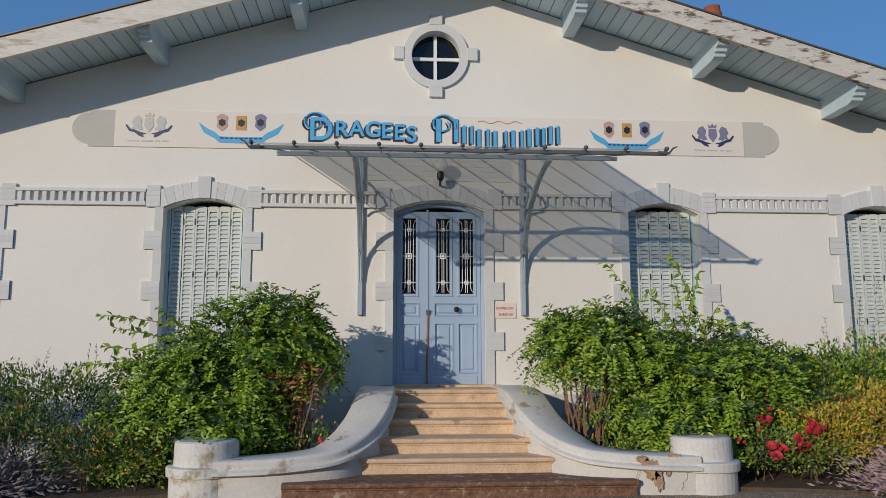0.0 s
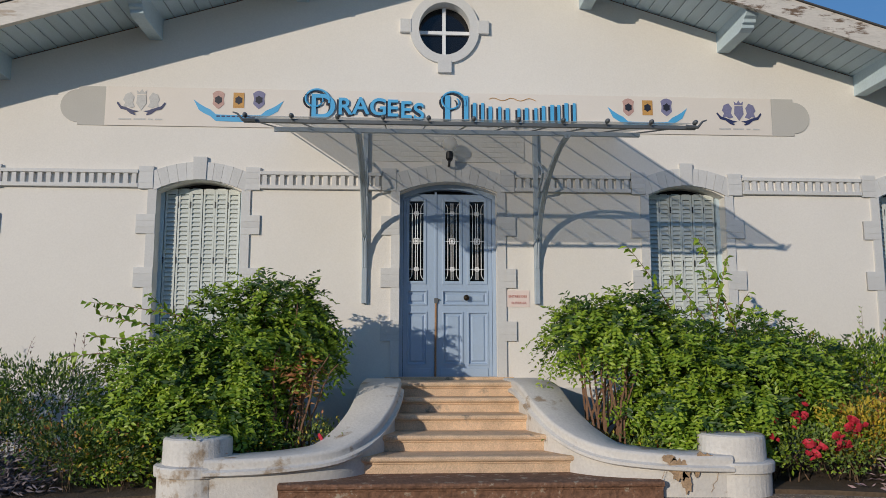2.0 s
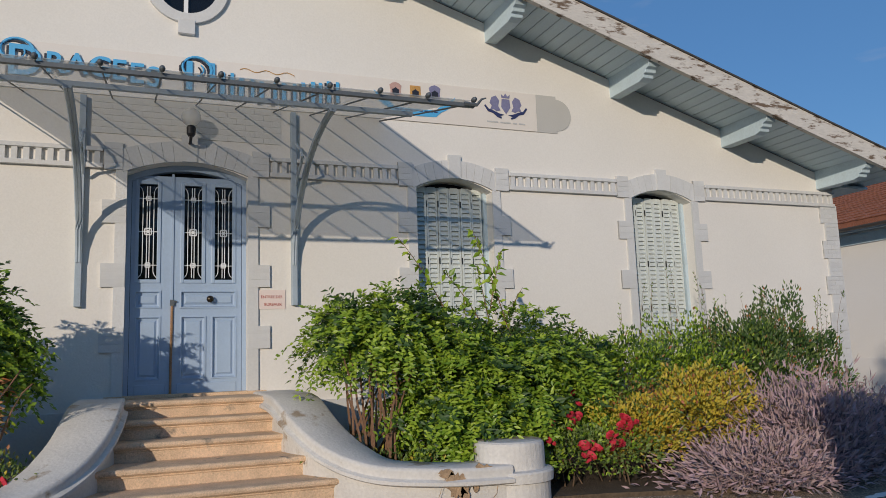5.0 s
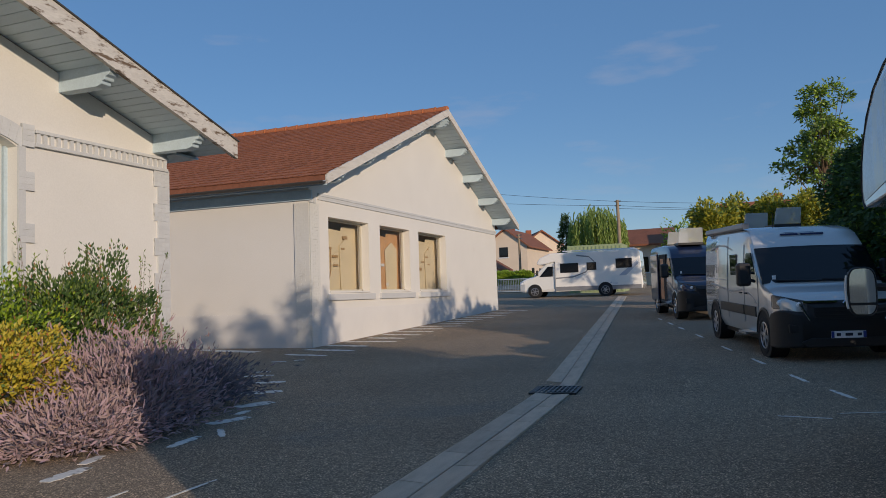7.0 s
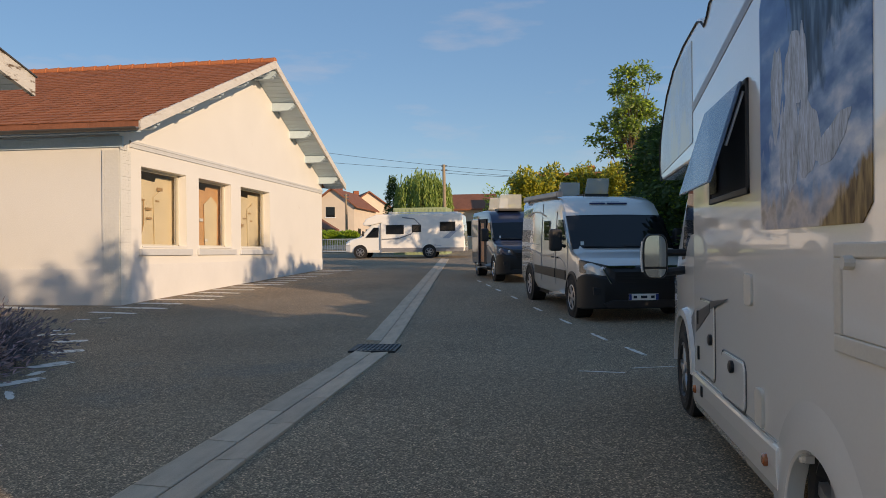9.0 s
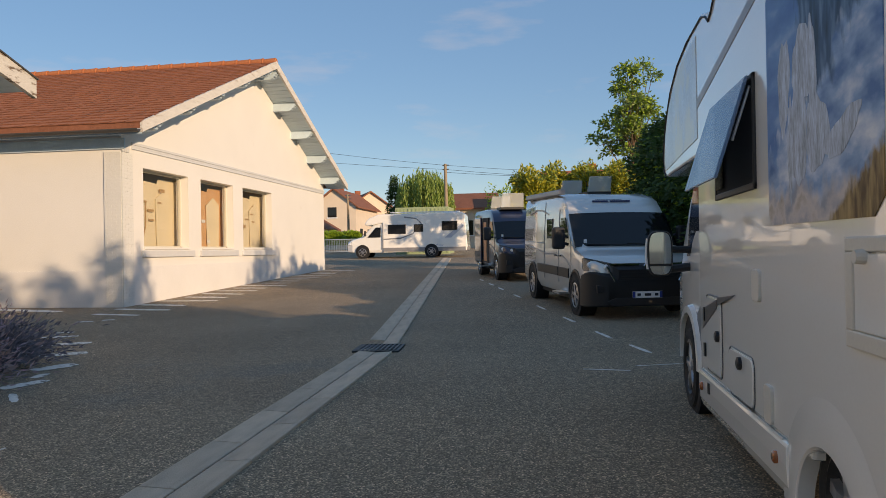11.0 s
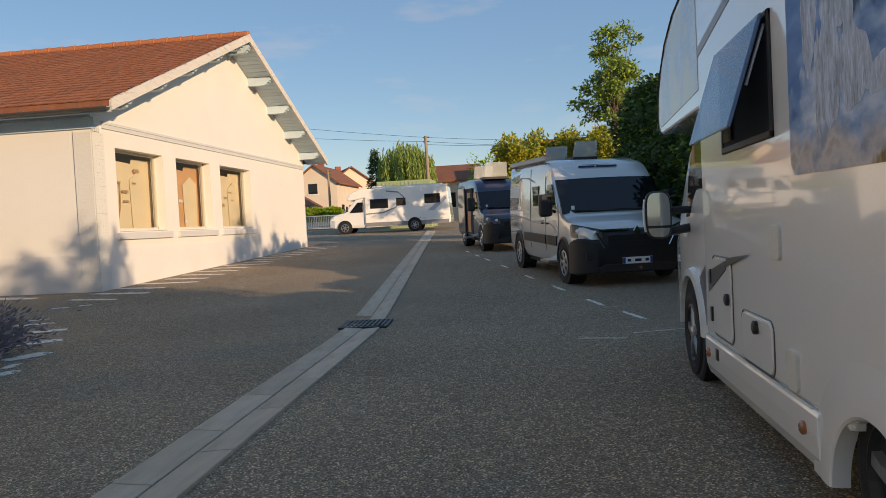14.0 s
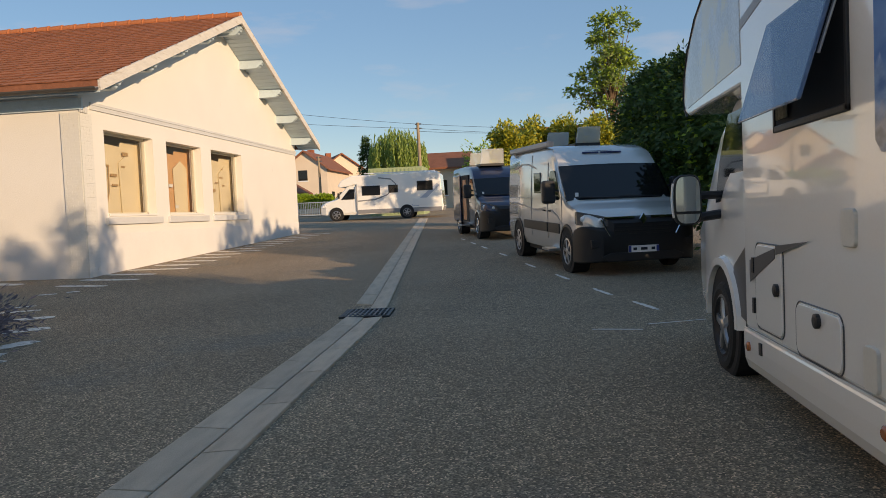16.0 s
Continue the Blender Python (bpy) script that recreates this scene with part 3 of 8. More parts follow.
# ---- entrance door ----
def build_door():
    t = thing("door_1", label="pale blue panelled wooden double door with iron grilles", category="door", kind="structure")
    x0, x1, z0, spring, rise = OPENINGS[2]
    y = F + 0.18
    bm = bmesh.new()
    box(bm, x0, x0 + 0.05, y - 0.03, y + 0.1, z0, spring + 0.03)
    box(bm, x1 - 0.05, x1, y - 0.03, y + 0.1, z0, spring + 0.03)
    pts = arch_points(x0, x1, spring, rise)
    prism(bm, [(x, z + 0.02) for x, z in pts] + [(x, z - 0.07) for x, z in pts[::-1]], "y", y - 0.03, y + 0.1)
    part("door_frame", bm, DOOR_BLUE, t, bevel=0.004)
    split = x0 + 0.51
    lights = [(0.137, 0.338), (0.642, 0.843), (0.993, 1.197)]
    za, zb = z0 + 1.36, spring - 0.085
    for a, b, own in ((x0 + 0.055, split - 0.004, lights[:1]), (split + 0.004, x1 - 0.055, lights[1:])):
        leaf = thing("leaf")
        leaf.parent = t
        top = spring + 0.02
        holes = [(x0 + u, x0 + v, za, zb) for u, v in own]
        lows = [(x0 + u - 0.035, x0 + v + 0.055, z0 + 0.19, z0 + 0.93) for u, v in own]
        mids = [(x0 + own[0][0] - 0.04, x0 + own[-1][1] + 0.055, z0 + 1.02, z0 + 1.23)]
        bm = bmesh.new()
        prism(bm, [(a, z0 + 0.02), (b, z0 + 0.02), (b, top), (a, top)], "y", y, y + 0.055)
        slab = part("leaf_frame", bm, DOOR_BLUE, leaf)
        cut_holes(slab, [[(p, r), (q, r), (q, u), (p, u)] for p, q, r, u in holes + lows + mids], y - 0.1, y + 0.2)
        for xa, xb, ra, rb in lows + mids:
            bm = bmesh.new()
            loft(bm, [[(xa + k, y + d, ra + k), (xb - k, y + d, ra + k), (xb - k, y + d, rb - k), (xa + k, y + d, rb - k)] for k, d in ((0, 0.04), (0.0, -0.010), (0.014, -0.012), (0.026, 0.022), (0.045, 0.026), (0.07, 0.006))])
            part("panel", bm, DOOR_BLUE, leaf)
        for xa, xb, ra, rb in holes:
            w = xb - xa
            part("pane", bm_box(xa, xb, y + 0.04, y + 0.046, ra, rb), DARK_PANE, leaf, "dark glass pane")
            bm = bmesh.new()
            m = 0.042
            for c in ((xa - m, xa, ra - m, rb + m), (xb, xb + m, ra - m, rb + m), (xa, xb, ra - m, ra), (xa, xb, rb, rb + m)):
                box(bm, c[0], c[1], y - 0.014, y + 0.03, c[2], c[3])
            part("pane_frame", bm, DOOR_BLUE, leaf, bevel=0.006)
            bm = bmesh.new()
            cx = (xa + xb) / 2
            for dx in (-0.30 * w, -0.07 * w, 0.07 * w, 0.30 * w):
                e = 0.14 if abs(dx) > 0.2 * w else 0.02
                box(bm, cx + dx - 0.0045, cx + dx + 0.0045, y + 0.008, y + 0.018, ra + e, rb - e)
            for z in (ra + 0.17, (ra + rb) / 2, rb - 0.17):
                box(bm, xa, xb, y + 0.01, y + 0.018, z - 0.004, z + 0.004)
                e = 0.036 if abs(z - (ra + rb) / 2) < 0.01 else 0.024
                for q in (-1, 1):
                    box(bm, cx - e, cx + e, y + 0.002, y + 0.012, z + q * e - 0.007, z + q * e + 0.007)
                    box(bm, cx + q * e - 0.007, cx + q * e + 0.007, y + 0.002, y + 0.012, z - e, z + e)
                box(bm, cx - e * 0.5, cx + e * 0.5, y + 0.0, y + 0.012, z - e * 0.5, z + e * 0.5)
            for q in (-1, 1):
                for zc, up in ((ra + 0.14, -1), (rb - 0.14, 1)):
                    tube(bm, [(cx + q * 0.30 * w, y + 0.013, zc), (cx + q * 0.31 * w, y + 0.013, zc + up * 0.05), (cx + q * 0.38 * w, y + 0.013, zc + up * 0.09), (cx + q * 0.49 * w, y + 0.013, zc + up * 0.115)], 0.005, 5)
            part("grille", bm, IRON_WHITE, leaf, "white wrought-iron grille")
        bm = bmesh.new()
        box(bm, a + 0.06, b - 0.06, y - 0.012, y, z0 + 0.03, z0 + 0.15)
        part("kick_board", bm, DOOR_BLUE, leaf, bevel=0.006)
    bm = bmesh.new()
    tube(bm, [(split - 0.004, y - 0.012, z0 + 0.02), (split - 0.002, y - 0.012, z0 + 0.5), (split + 0.004, y - 0.012, z0 + 1.08)], 0.016, 6)
    part("worn_astragal", bm, material("bare_wood_strip", (0.33, 0.19, 0.10), 0.8, vary=0.4, scale=10, bump=0.3), t, "bare brown wood meeting strip, paint worn off")
    bm = bmesh.new()
    box(bm, split - 0.014, split + 0.014, y - 0.014, y, z0 + 1.08, spring + 0.05)
    part("astragal", bm, DOOR_BLUE, t)
    bm = bmesh.new()
    lathe(bm, [(0.0, -0.075), (0.03, -0.07), (0.042, -0.05), (0.036, -0.03), (0.014, -0.02), (0.014, -0.004), (0.03, 0.0), (0.03, 0.008)], (split + 0.43, y + 0.0, z0 + 1.125), 16, "y")
    part("door_knob", bm, material("bronze_knob", (0.06, 0.045, 0.03), 0.35, metal=0.8, bump=0), t, "dark bronze knob", smooth=True)
    bm = bmesh.new()
    box(bm, split - 0.02, split + 0.03, y - 0.03, y - 0.014, z0 + 1.05, z0 + 1.12)
    box(bm, split + 0.01, split + 0.06, y - 0.022, y - 0.01, z0 + 1.09, z0 + 1.105)
    part("latch", bm, IRON, t)
    part("inner_dark", bm_box(x0, x1, y + 0.13, y + 0.16, z0, spring + rise), DARK, t)


build_door()

# ---- sign board ----
def build_sign():
    t = thing("sign_board", label="long white fascia sign with painted shields and blue lettering", category="sign")
    part("board", bm_box(-3.80, 5.69, F - 0.02, F, 4.515, 5.07), SIGN_WHITE, t, bevel=0.003)
    for s, xa, xb, zc in ((-1, -3.80, -4.17, 4.79), (1, 5.69, 6.02, 4.79)):
        bm = bmesh.new()
        box(bm, min(xa, xb), max(xa, xb), F - 0.012, F, 4.515, 5.07)
        part("grey_panel", bm, SIGN_GREY, t)
        bm = bmesh.new()
        pts = [(xb + s * 0.24 * math.cos(a), zc + 0.235 * math.sin(a)) for a in [(-0.5 + k / 14) * math.pi for k in range(15)]]
        prism(bm, pts, "y", F - 0.012, F)
        part("rounded_end", bm, SIGN_GREY, t)
    y = F - 0.022

    def flat(name, outline, mat, depth=0.004, lift=0.0):
        bm = bmesh.new()
        prism(bm, outline, "y", y - depth - lift, y - lift)
        return part(name, bm, mat, t)

    def ribbon(cx, w):
        top, low = [], []
        for i in range(17):
            u = -1 + i / 8
            z = 4.64 + (0.055 if abs(u) > 0.55 else 0.0) + 0.13 * max(0, abs(u) - 0.55) ** 1.5 / 0.3 - 0.03 * (1 - u * u)
            top.append((cx + u * w, z + 0.075))
            low.append((cx + u * w, z - 0.02 if abs(u) < 0.97 else z + 0.07))
        flat("blue_ribbon", top + low[::-1], SIGN_BLUE)

    def shield(cx, cz, mat, inner, square=False):
        if square:
            o = [(cx - 0.075, cz - 0.11), (cx + 0.075, cz - 0.11), (cx + 0.075, cz + 0.11), (cx - 0.075, cz + 0.11)]
        else:
            o = [(cx - 0.085, cz + 0.09), (cx - 0.05, cz + 0.12), (cx, cz + 0.135), (cx + 0.05, cz + 0.12), (cx + 0.085, cz + 0.09), (cx + 0.07, cz + 0.02), (cx + 0.08, cz - 0.06), (cx + 0.03, cz - 0.11), (cx, cz - 0.13), (cx - 0.03, cz - 0.11), (cx - 0.08, cz - 0.06), (cx - 0.07, cz + 0.02)]
        flat("shield", o, mat)
        flat("shield_centre", [(cx + 0.045 * math.cos(a * math.pi / 6) * (1 + 0.25 * (a % 2)), cz + 0.05 * math.sin(a * math.pi / 6) * (1 + 0.25 * (a % 2))) for a in range(12)], inner, 0.004, 0.004)

    for cx, w in ((-1.975, 0.62), (3.85, 0.58)):
        ribbon(cx, w)
        shield(cx - 0.28, 4.90, SIGN_PINK, SIGN_BLACK)
        shield(cx, 4.90, SIGN_OCHRE, SIGN_BLACK, True)
        shield(cx + 0.28, 4.91, SIGN_VIOLET, SIGN_BLACK)
        for i in range(9):
            xx = cx - 0.30 + i * 0.07
            flat("small_text", [(xx, 4.655), (xx + 0.05, 4.655), (xx + 0.05, 4.675), (xx, 4.675)], SIGN_NAVY, 0.003, 0.004)

    def crest(cx, cz, mat):
        flat("crest_shield", [(cx - 0.06, cz + 0.09), (cx + 0.06, cz + 0.09), (cx + 0.07, cz - 0.03), (cx, cz - 0.13), (cx - 0.07, cz - 0.03)], mat)
        flat("crest_crown", [(cx - 0.06, cz + 0.105), (cx + 0.06, cz + 0.105), (cx + 0.07, cz + 0.16), (cx + 0.03, cz + 0.13), (cx, cz + 0.175), (cx - 0.03, cz + 0.13), (cx - 0.07, cz + 0.16)], mat)
        for s in (-1, 1):
            o = [(0.085, -0.08), (0.12, -0.02), (0.10, 0.06), (0.15, 0.13), (0.22, 0.10), (0.25, 0.02), (0.22, -0.02), (0.25, -0.09), (0.19, -0.07), (0.15, -0.10)]
            flat("crest_side", [(cx + s * a, cz + b) for a, b in o], mat)
            o = [(0.03, -0.14), (0.10, -0.13), (0.20, -0.09), (0.27, -0.07), (0.32, -0.01), (0.335, -0.03), (0.28, -0.11), (0.20, -0.13), (0.14, -0.18), (0.08, -0.20), (0.07, -0.18), (0.10, -0.165)]
            flat("crest_ribbon", [(cx + s * a, cz + b) for a, b in o], SIGN_NAVY, 0.004, 0.002)
        xx = cx - 0.30
        for w in (0.17, 0.16, 0.06, 0.10):
            flat("small_text", [(xx, cz - 0.265), (xx + w, cz - 0.265), (xx + w, cz - 0.245), (xx, cz - 0.245)], SIGN_SILVER, 0.003)
            xx += w + 0.035

    crest(-3.31, 4.86, SIGN_SILVER)
    crest(5.20, 4.86, SIGN_VIOLET)
    # lettering: the common word in letters, the name as plain strokes
    def letters(text, x, z, size, mat, dx, dz, dy):
        cu = bpy.data.curves.new("letters", "FONT")
        cu.body, cu.size, cu.extrude, cu.offset = text, size, 0.012, 0.006
        tmp = new("letters", cu)
        dg = bpy.context.evaluated_depsgraph_get()
        dg.update()
        me = bpy.data.meshes.new_from_object(tmp.evaluated_get(dg))
        bpy.data.objects.remove(tmp)
        me.materials.clear()
        me.materials.append(mat)
        ob = new("letter", me)
        ob.parent = t
        ob.matrix_basis = pose(x + dx, y - dy, z + dz, 90, 0, 0) @ Matrix.Diagonal((1.0, 1, 1, 1))

    z0 = 4.66
    for mat, dx, dz, dy in ((SIGN_BLACK, -0.028, -0.022, 0.004), (SIGN_BLUE, 0, 0, 0.02)):
        letters("D", -0.99, z0 + 0.0, 0.50, mat, dx, dz, dy)
        x = -0.60
        for ch, w, drop in (("R", 0.215, 0.0), ("A", 0.235, -0.01), ("G", 0.24, 0.0), ("E", 0.19, 0.015), ("E", 0.19, 0.035), ("S", 0.19, 0.06)):
            letters(ch, x, z0 + 0.06 - drop, 0.34, mat, dx, dz, dy)
            x += w

    def strokes(mat, dx, dz, lift):
        x = 0.92
        for i, (w, h, bar) in enumerate(((0.34, 0.36, 2), (0.17, 0.28, 1), (0.19, 0.28, 3), (0.22, 0.28, 2), (0.19, 0.28, 2), (0.07, 0.28, 0), (0.15, 0.28, 3), (0.17, 0.28, 1))):
            zb = z0 + (0.0, -0.02, -0.07, -0.09, -0.08, -0.05, -0.03, 0.0)[i]
            xa = x + dx
            stem = 0.05 if i else 0.07
            flat("name_stroke", [(xa, zb + dz), (xa + stem, zb + dz), (xa + stem, zb + h + dz), (xa, zb + h + dz)], mat, 0.012, lift)
            if w > 0.1:
                flat("name_stroke", [(xa + w - stem, zb + dz), (xa + w - 0.01, zb + dz), (xa + w - 0.01, zb + h + dz), (xa + w - stem, zb + h + dz)], mat, 0.012, lift)
            x += w + 0.055

    def swash(cx, cz, mat, dx, dz, lift):
        bm = bmesh.new()
        pts = []
        for k in range(22):
            a = radians(-20 + k * 20)
            r = 0.17 - 0.0045 * k
            pts.append((cx + dx + r * 1.15 * math.cos(a), y - lift, cz + dz + r * math.sin(a)))
        tube(bm, pts, 0.020, 5, 0.5)
        part("swash", bm, mat, t, "curled painted swash")

    for cx in (-0.90, 1.02):
        swash(cx, 4.93, SIGN_BLACK, -0.028, -0.022, 0.004)
        swash(cx, 4.93, SIGN_BLUE, 0, 0, 0.024)
    strokes(SIGN_BLACK, -0.028, -0.022, 0.0)
    strokes(SIGN_BLUE, 0, 0, 0.013)
    bm = bmesh.new()
    tube(bm, [(1.55 + 0.045 * i, y - 0.004, 4.985 + 0.02 * math.sin(i * 1.1)) for i in range(16)], 0.005, 4)
    part("flourish", bm, SIGN_OCHRE, t, "thin gold painted flourish")


build_sign()


def small_plate():
    t = thing("entrance_sign", label="small pinkish enamel sign with red capital letters", category="sign")
    part("plate", bm_box(1.775, 2.095, F - 0.012, F, 2.02, 2.25), BOARD_PINK, t)
    for text, x, z in (("ENTREE DES", 1.80, 2.15), ("BUREAUX", 1.84, 2.06)):
        cu = bpy.data.curves.new("letters", "FONT")
        cu.body, cu.size, cu.extrude = text, 0.047, 0.001
        tmp = new("letters", cu)
        dg = bpy.context.evaluated_depsgraph_get()
        dg.update()
        me = bpy.data.meshes.new_from_object(tmp.evaluated_get(dg))
        bpy.data.objects.remove(tmp)
        me.materials.clear()
        me.materials.append(SIGN_RED)
        ob = new("lettering", me)
        ob.parent = t
        ob.matrix_basis = pose(x, F - 0.015, z, 90, 0, 0)


small_plate()


# ---- glass canopy ----
def build_canopy():
    t = thing("entrance_canopy", label="glazed iron canopy on curved brackets over the entrance", category="canopy")
    yf, zf, zw = 8.72, 3.74, 4.48
    xa, xb = -1.27, 3.34

    def zat(y):
        return zf + (zw - zf) * (y - yf) / (F - yf)
    n = 11
    for i in range(n):
        x = xa + (xb - xa) * i / (n - 1)
        xw = MID + 0.05 + (x - MID - 0.05) * 1.0
        bm = bmesh.new()
        tube(bm, [(x, yf - 0.06, zf - 0.01), (x + (xw - x) * 0.5, (yf + F) / 2, zat((yf + F) / 2)), (xw, F, zw)], 0.009, 4)
        part("glazing_bar", bm, IRON, t)
        bm = bmesh.new()
        lathe(bm, [(0.0, -0.04), (0.02, -0.03), (0.026, 0.0), (0.02, 0.03), (0.0, 0.04)], (x, yf - 0.05, zf + 0.025), 10, "y")
        part("scroll_knob", bm, IRON, t, smooth=True)
    for i in range(n - 1):
        x0, x1 = xa + (xb - xa) * i / (n - 1), xa + (xb - xa) * (i + 1) / (n - 1)
        w0, w1 = [MID + 0.05 + (x - MID - 0.05) * 1.0 for x in (x0, x1)]
        bm = bmesh.new()
        h = 0.03
        loft(bm, [[(x0 + 0.002, yf, zf + h), (x1 - 0.002, yf, zf + h), (x1 - 0.002, yf, zf + h + 0.006), (x0 + 0.002, yf, zf + h + 0.006)],
                  [(w0 + 0.002, F - 0.01, zw + h), (w1 - 0.002, F - 0.01, zw + h), (w1 - 0.002, F - 0.01, zw + h + 0.006), (w0 + 0.002, F - 0.01, zw + h + 0.006)]])
        part("pane", bm, CANOPY_GLASS, t, "dirty translucent glass pane")
    part("front_beam", bm_box(xa - 0.02, xb + 0.02, yf - 0.02, yf + 0.025, zf - 0.035, zf + 0.0), IRON, t)
    part("lower_rail", bm_box(xa + 0.14, xb - 0.29, 9.58, 9.63, zat(9.6) - 0.09, zat(9.6) - 0.045), IRON_BLUE, t, "blue-grey iron cross rail")
    for s, x in ((-1, xa - 0.02), (1, xb + 0.02)):
        bm = bmesh.new()
        tube(bm, [(x - s * 0.12, yf - 0.05, zf - 0.02), (x, yf - 0.07, zf - 0.03), (x + s * 0.05, yf - 0.07, zf + 0.03), (x + s * 0.10, yf - 0.06, zf + 0.05)], 0.022, 6, 0.3)
        part("pointed_tip", bm, IRON, t)
    for x in (-0.19, 2.20):
        bm = bmesh.new()
        box(bm, x - 0.035, x + 0.035, F - 0.07, F, 2.06, zw)
        part("wall_post", bm, IRON_BLUE, t, "blue-grey iron wall post", bevel=0.006)
        bm = bmesh.new()
        pts = []
        for i in range(15):
            u = i / 14
            a = u * math.pi / 2
            pts.append((x, F - 0.06 - 2.05 * (1 - math.cos(a)) ** 0.9, 2.55 + (zat(9.6) - 0.10 - 2.55) * math.sin(a) ** 0.9))
        for dx in (-0.03, 0.03):
            tube(bm, [(p[0] + dx * 0.5, p[1], p[2]) for p in pts], 0.024, 6)
        part("curved_arm", bm, IRON_BLUE, t, "curved iron bracket arm")
        bm = bmesh.new()
        tube(bm, [(x + 0.02, F - 0.1 - 0.40 * math.sin(k * 0.5) ** 2, 3.55 + 0.085 * k) for k in range(7)], 0.018, 6)
        part("scroll", bm, IRON_BLUE, t)


build_canopy()


def wall_lamp():
    t = thing("wall_lamp", label="clear glass globe lamp on a black holder above the door", category="lamp")
    c = (0.97, F - 0.24)
    bm = bmesh.new()
    tube(bm, [(c[0], F, 4.00), (c[0], F - 0.12, 3.98), (c[0], c[1], 4.02), (c[0], c[1], 4.08)], 0.018, 8)
    lathe(bm, [(0.03, 4.02), (0.05, 4.05), (0.052, 4.13), (0.04, 4.15)], (c[0], c[1], 0), 14)
    part("holder", bm, BLACK, t)
    bm = bmesh.new()
    lathe(bm, [(0.04, 4.15)] + [(0.112 * math.sin(a * math.pi / 12 + 0.3), 4.255 - 0.112 * math.cos(a * math.pi / 12 + 0.3)) for a in range(0, 11)] + [(0.0, 4.367)], (c[0], c[1], 0), 20)
    part("globe", bm, BULB, t, smooth=True)


wall_lamp()
# painted bricks above the door, under the canopy
over_door = thing("brick_panel", label="white painted brickwork above the entrance door", category="brick wall", kind="structure")
bricks_in(over_door, -0.1, 2.05, 4.06, 4.50, F, 6, WHITE_BRICK_DATA, 0.012)


# ---- entrance steps ----
STEP_FRONT = [8.62, 9.18, 9.58, 10.06, 10.46, 10.80]
STEP_HALF = [1.60, 1.22, 0.97, 0.86, 0.82, 0.78]
STEP_MID = 1.01


def build_steps():
    t = thing("entrance_steps", label="six worn buff stone steps, the lowest dark and stained", category="steps")
    for i, (y, h) in enumerate(zip(STEP_FRONT, STEP_HALF)):
        z = 0.1717 * (i + 1)
        back = F if i == 5 else STEP_FRONT[i + 1] + 0.35
        bm = bmesh.new()
        hh = h + 0.25
        prism(bm, [(y + 0.04, z - 0.1717), (y + 0.04, z - 0.082), (y + 0.028, z - 0.076), (y + 0.028, z - 0.062), (y + 0.008, z - 0.056), (y - 0.008, z - 0.042), (y - 0.012, z - 0.024), (y - 0.004, z - 0.007), (y + 0.012, z), (back, z - (0.0 if i == 5 else 0.002)), (back, z - 0.1717)], "x", STEP_MID - hh, STEP_MID + hh)
        rng = random.Random(i)
        part("step", bm, STONE if i else STONE_DARK, t, "dark weathered bottom step" if not i else "")
        if i == 5:
            part("threshold", bm_box(0.1, 1.85, F - 0.12, F + 0.18, z + 0.002, z + 0.035), STONE, t)
    return t


build_steps()


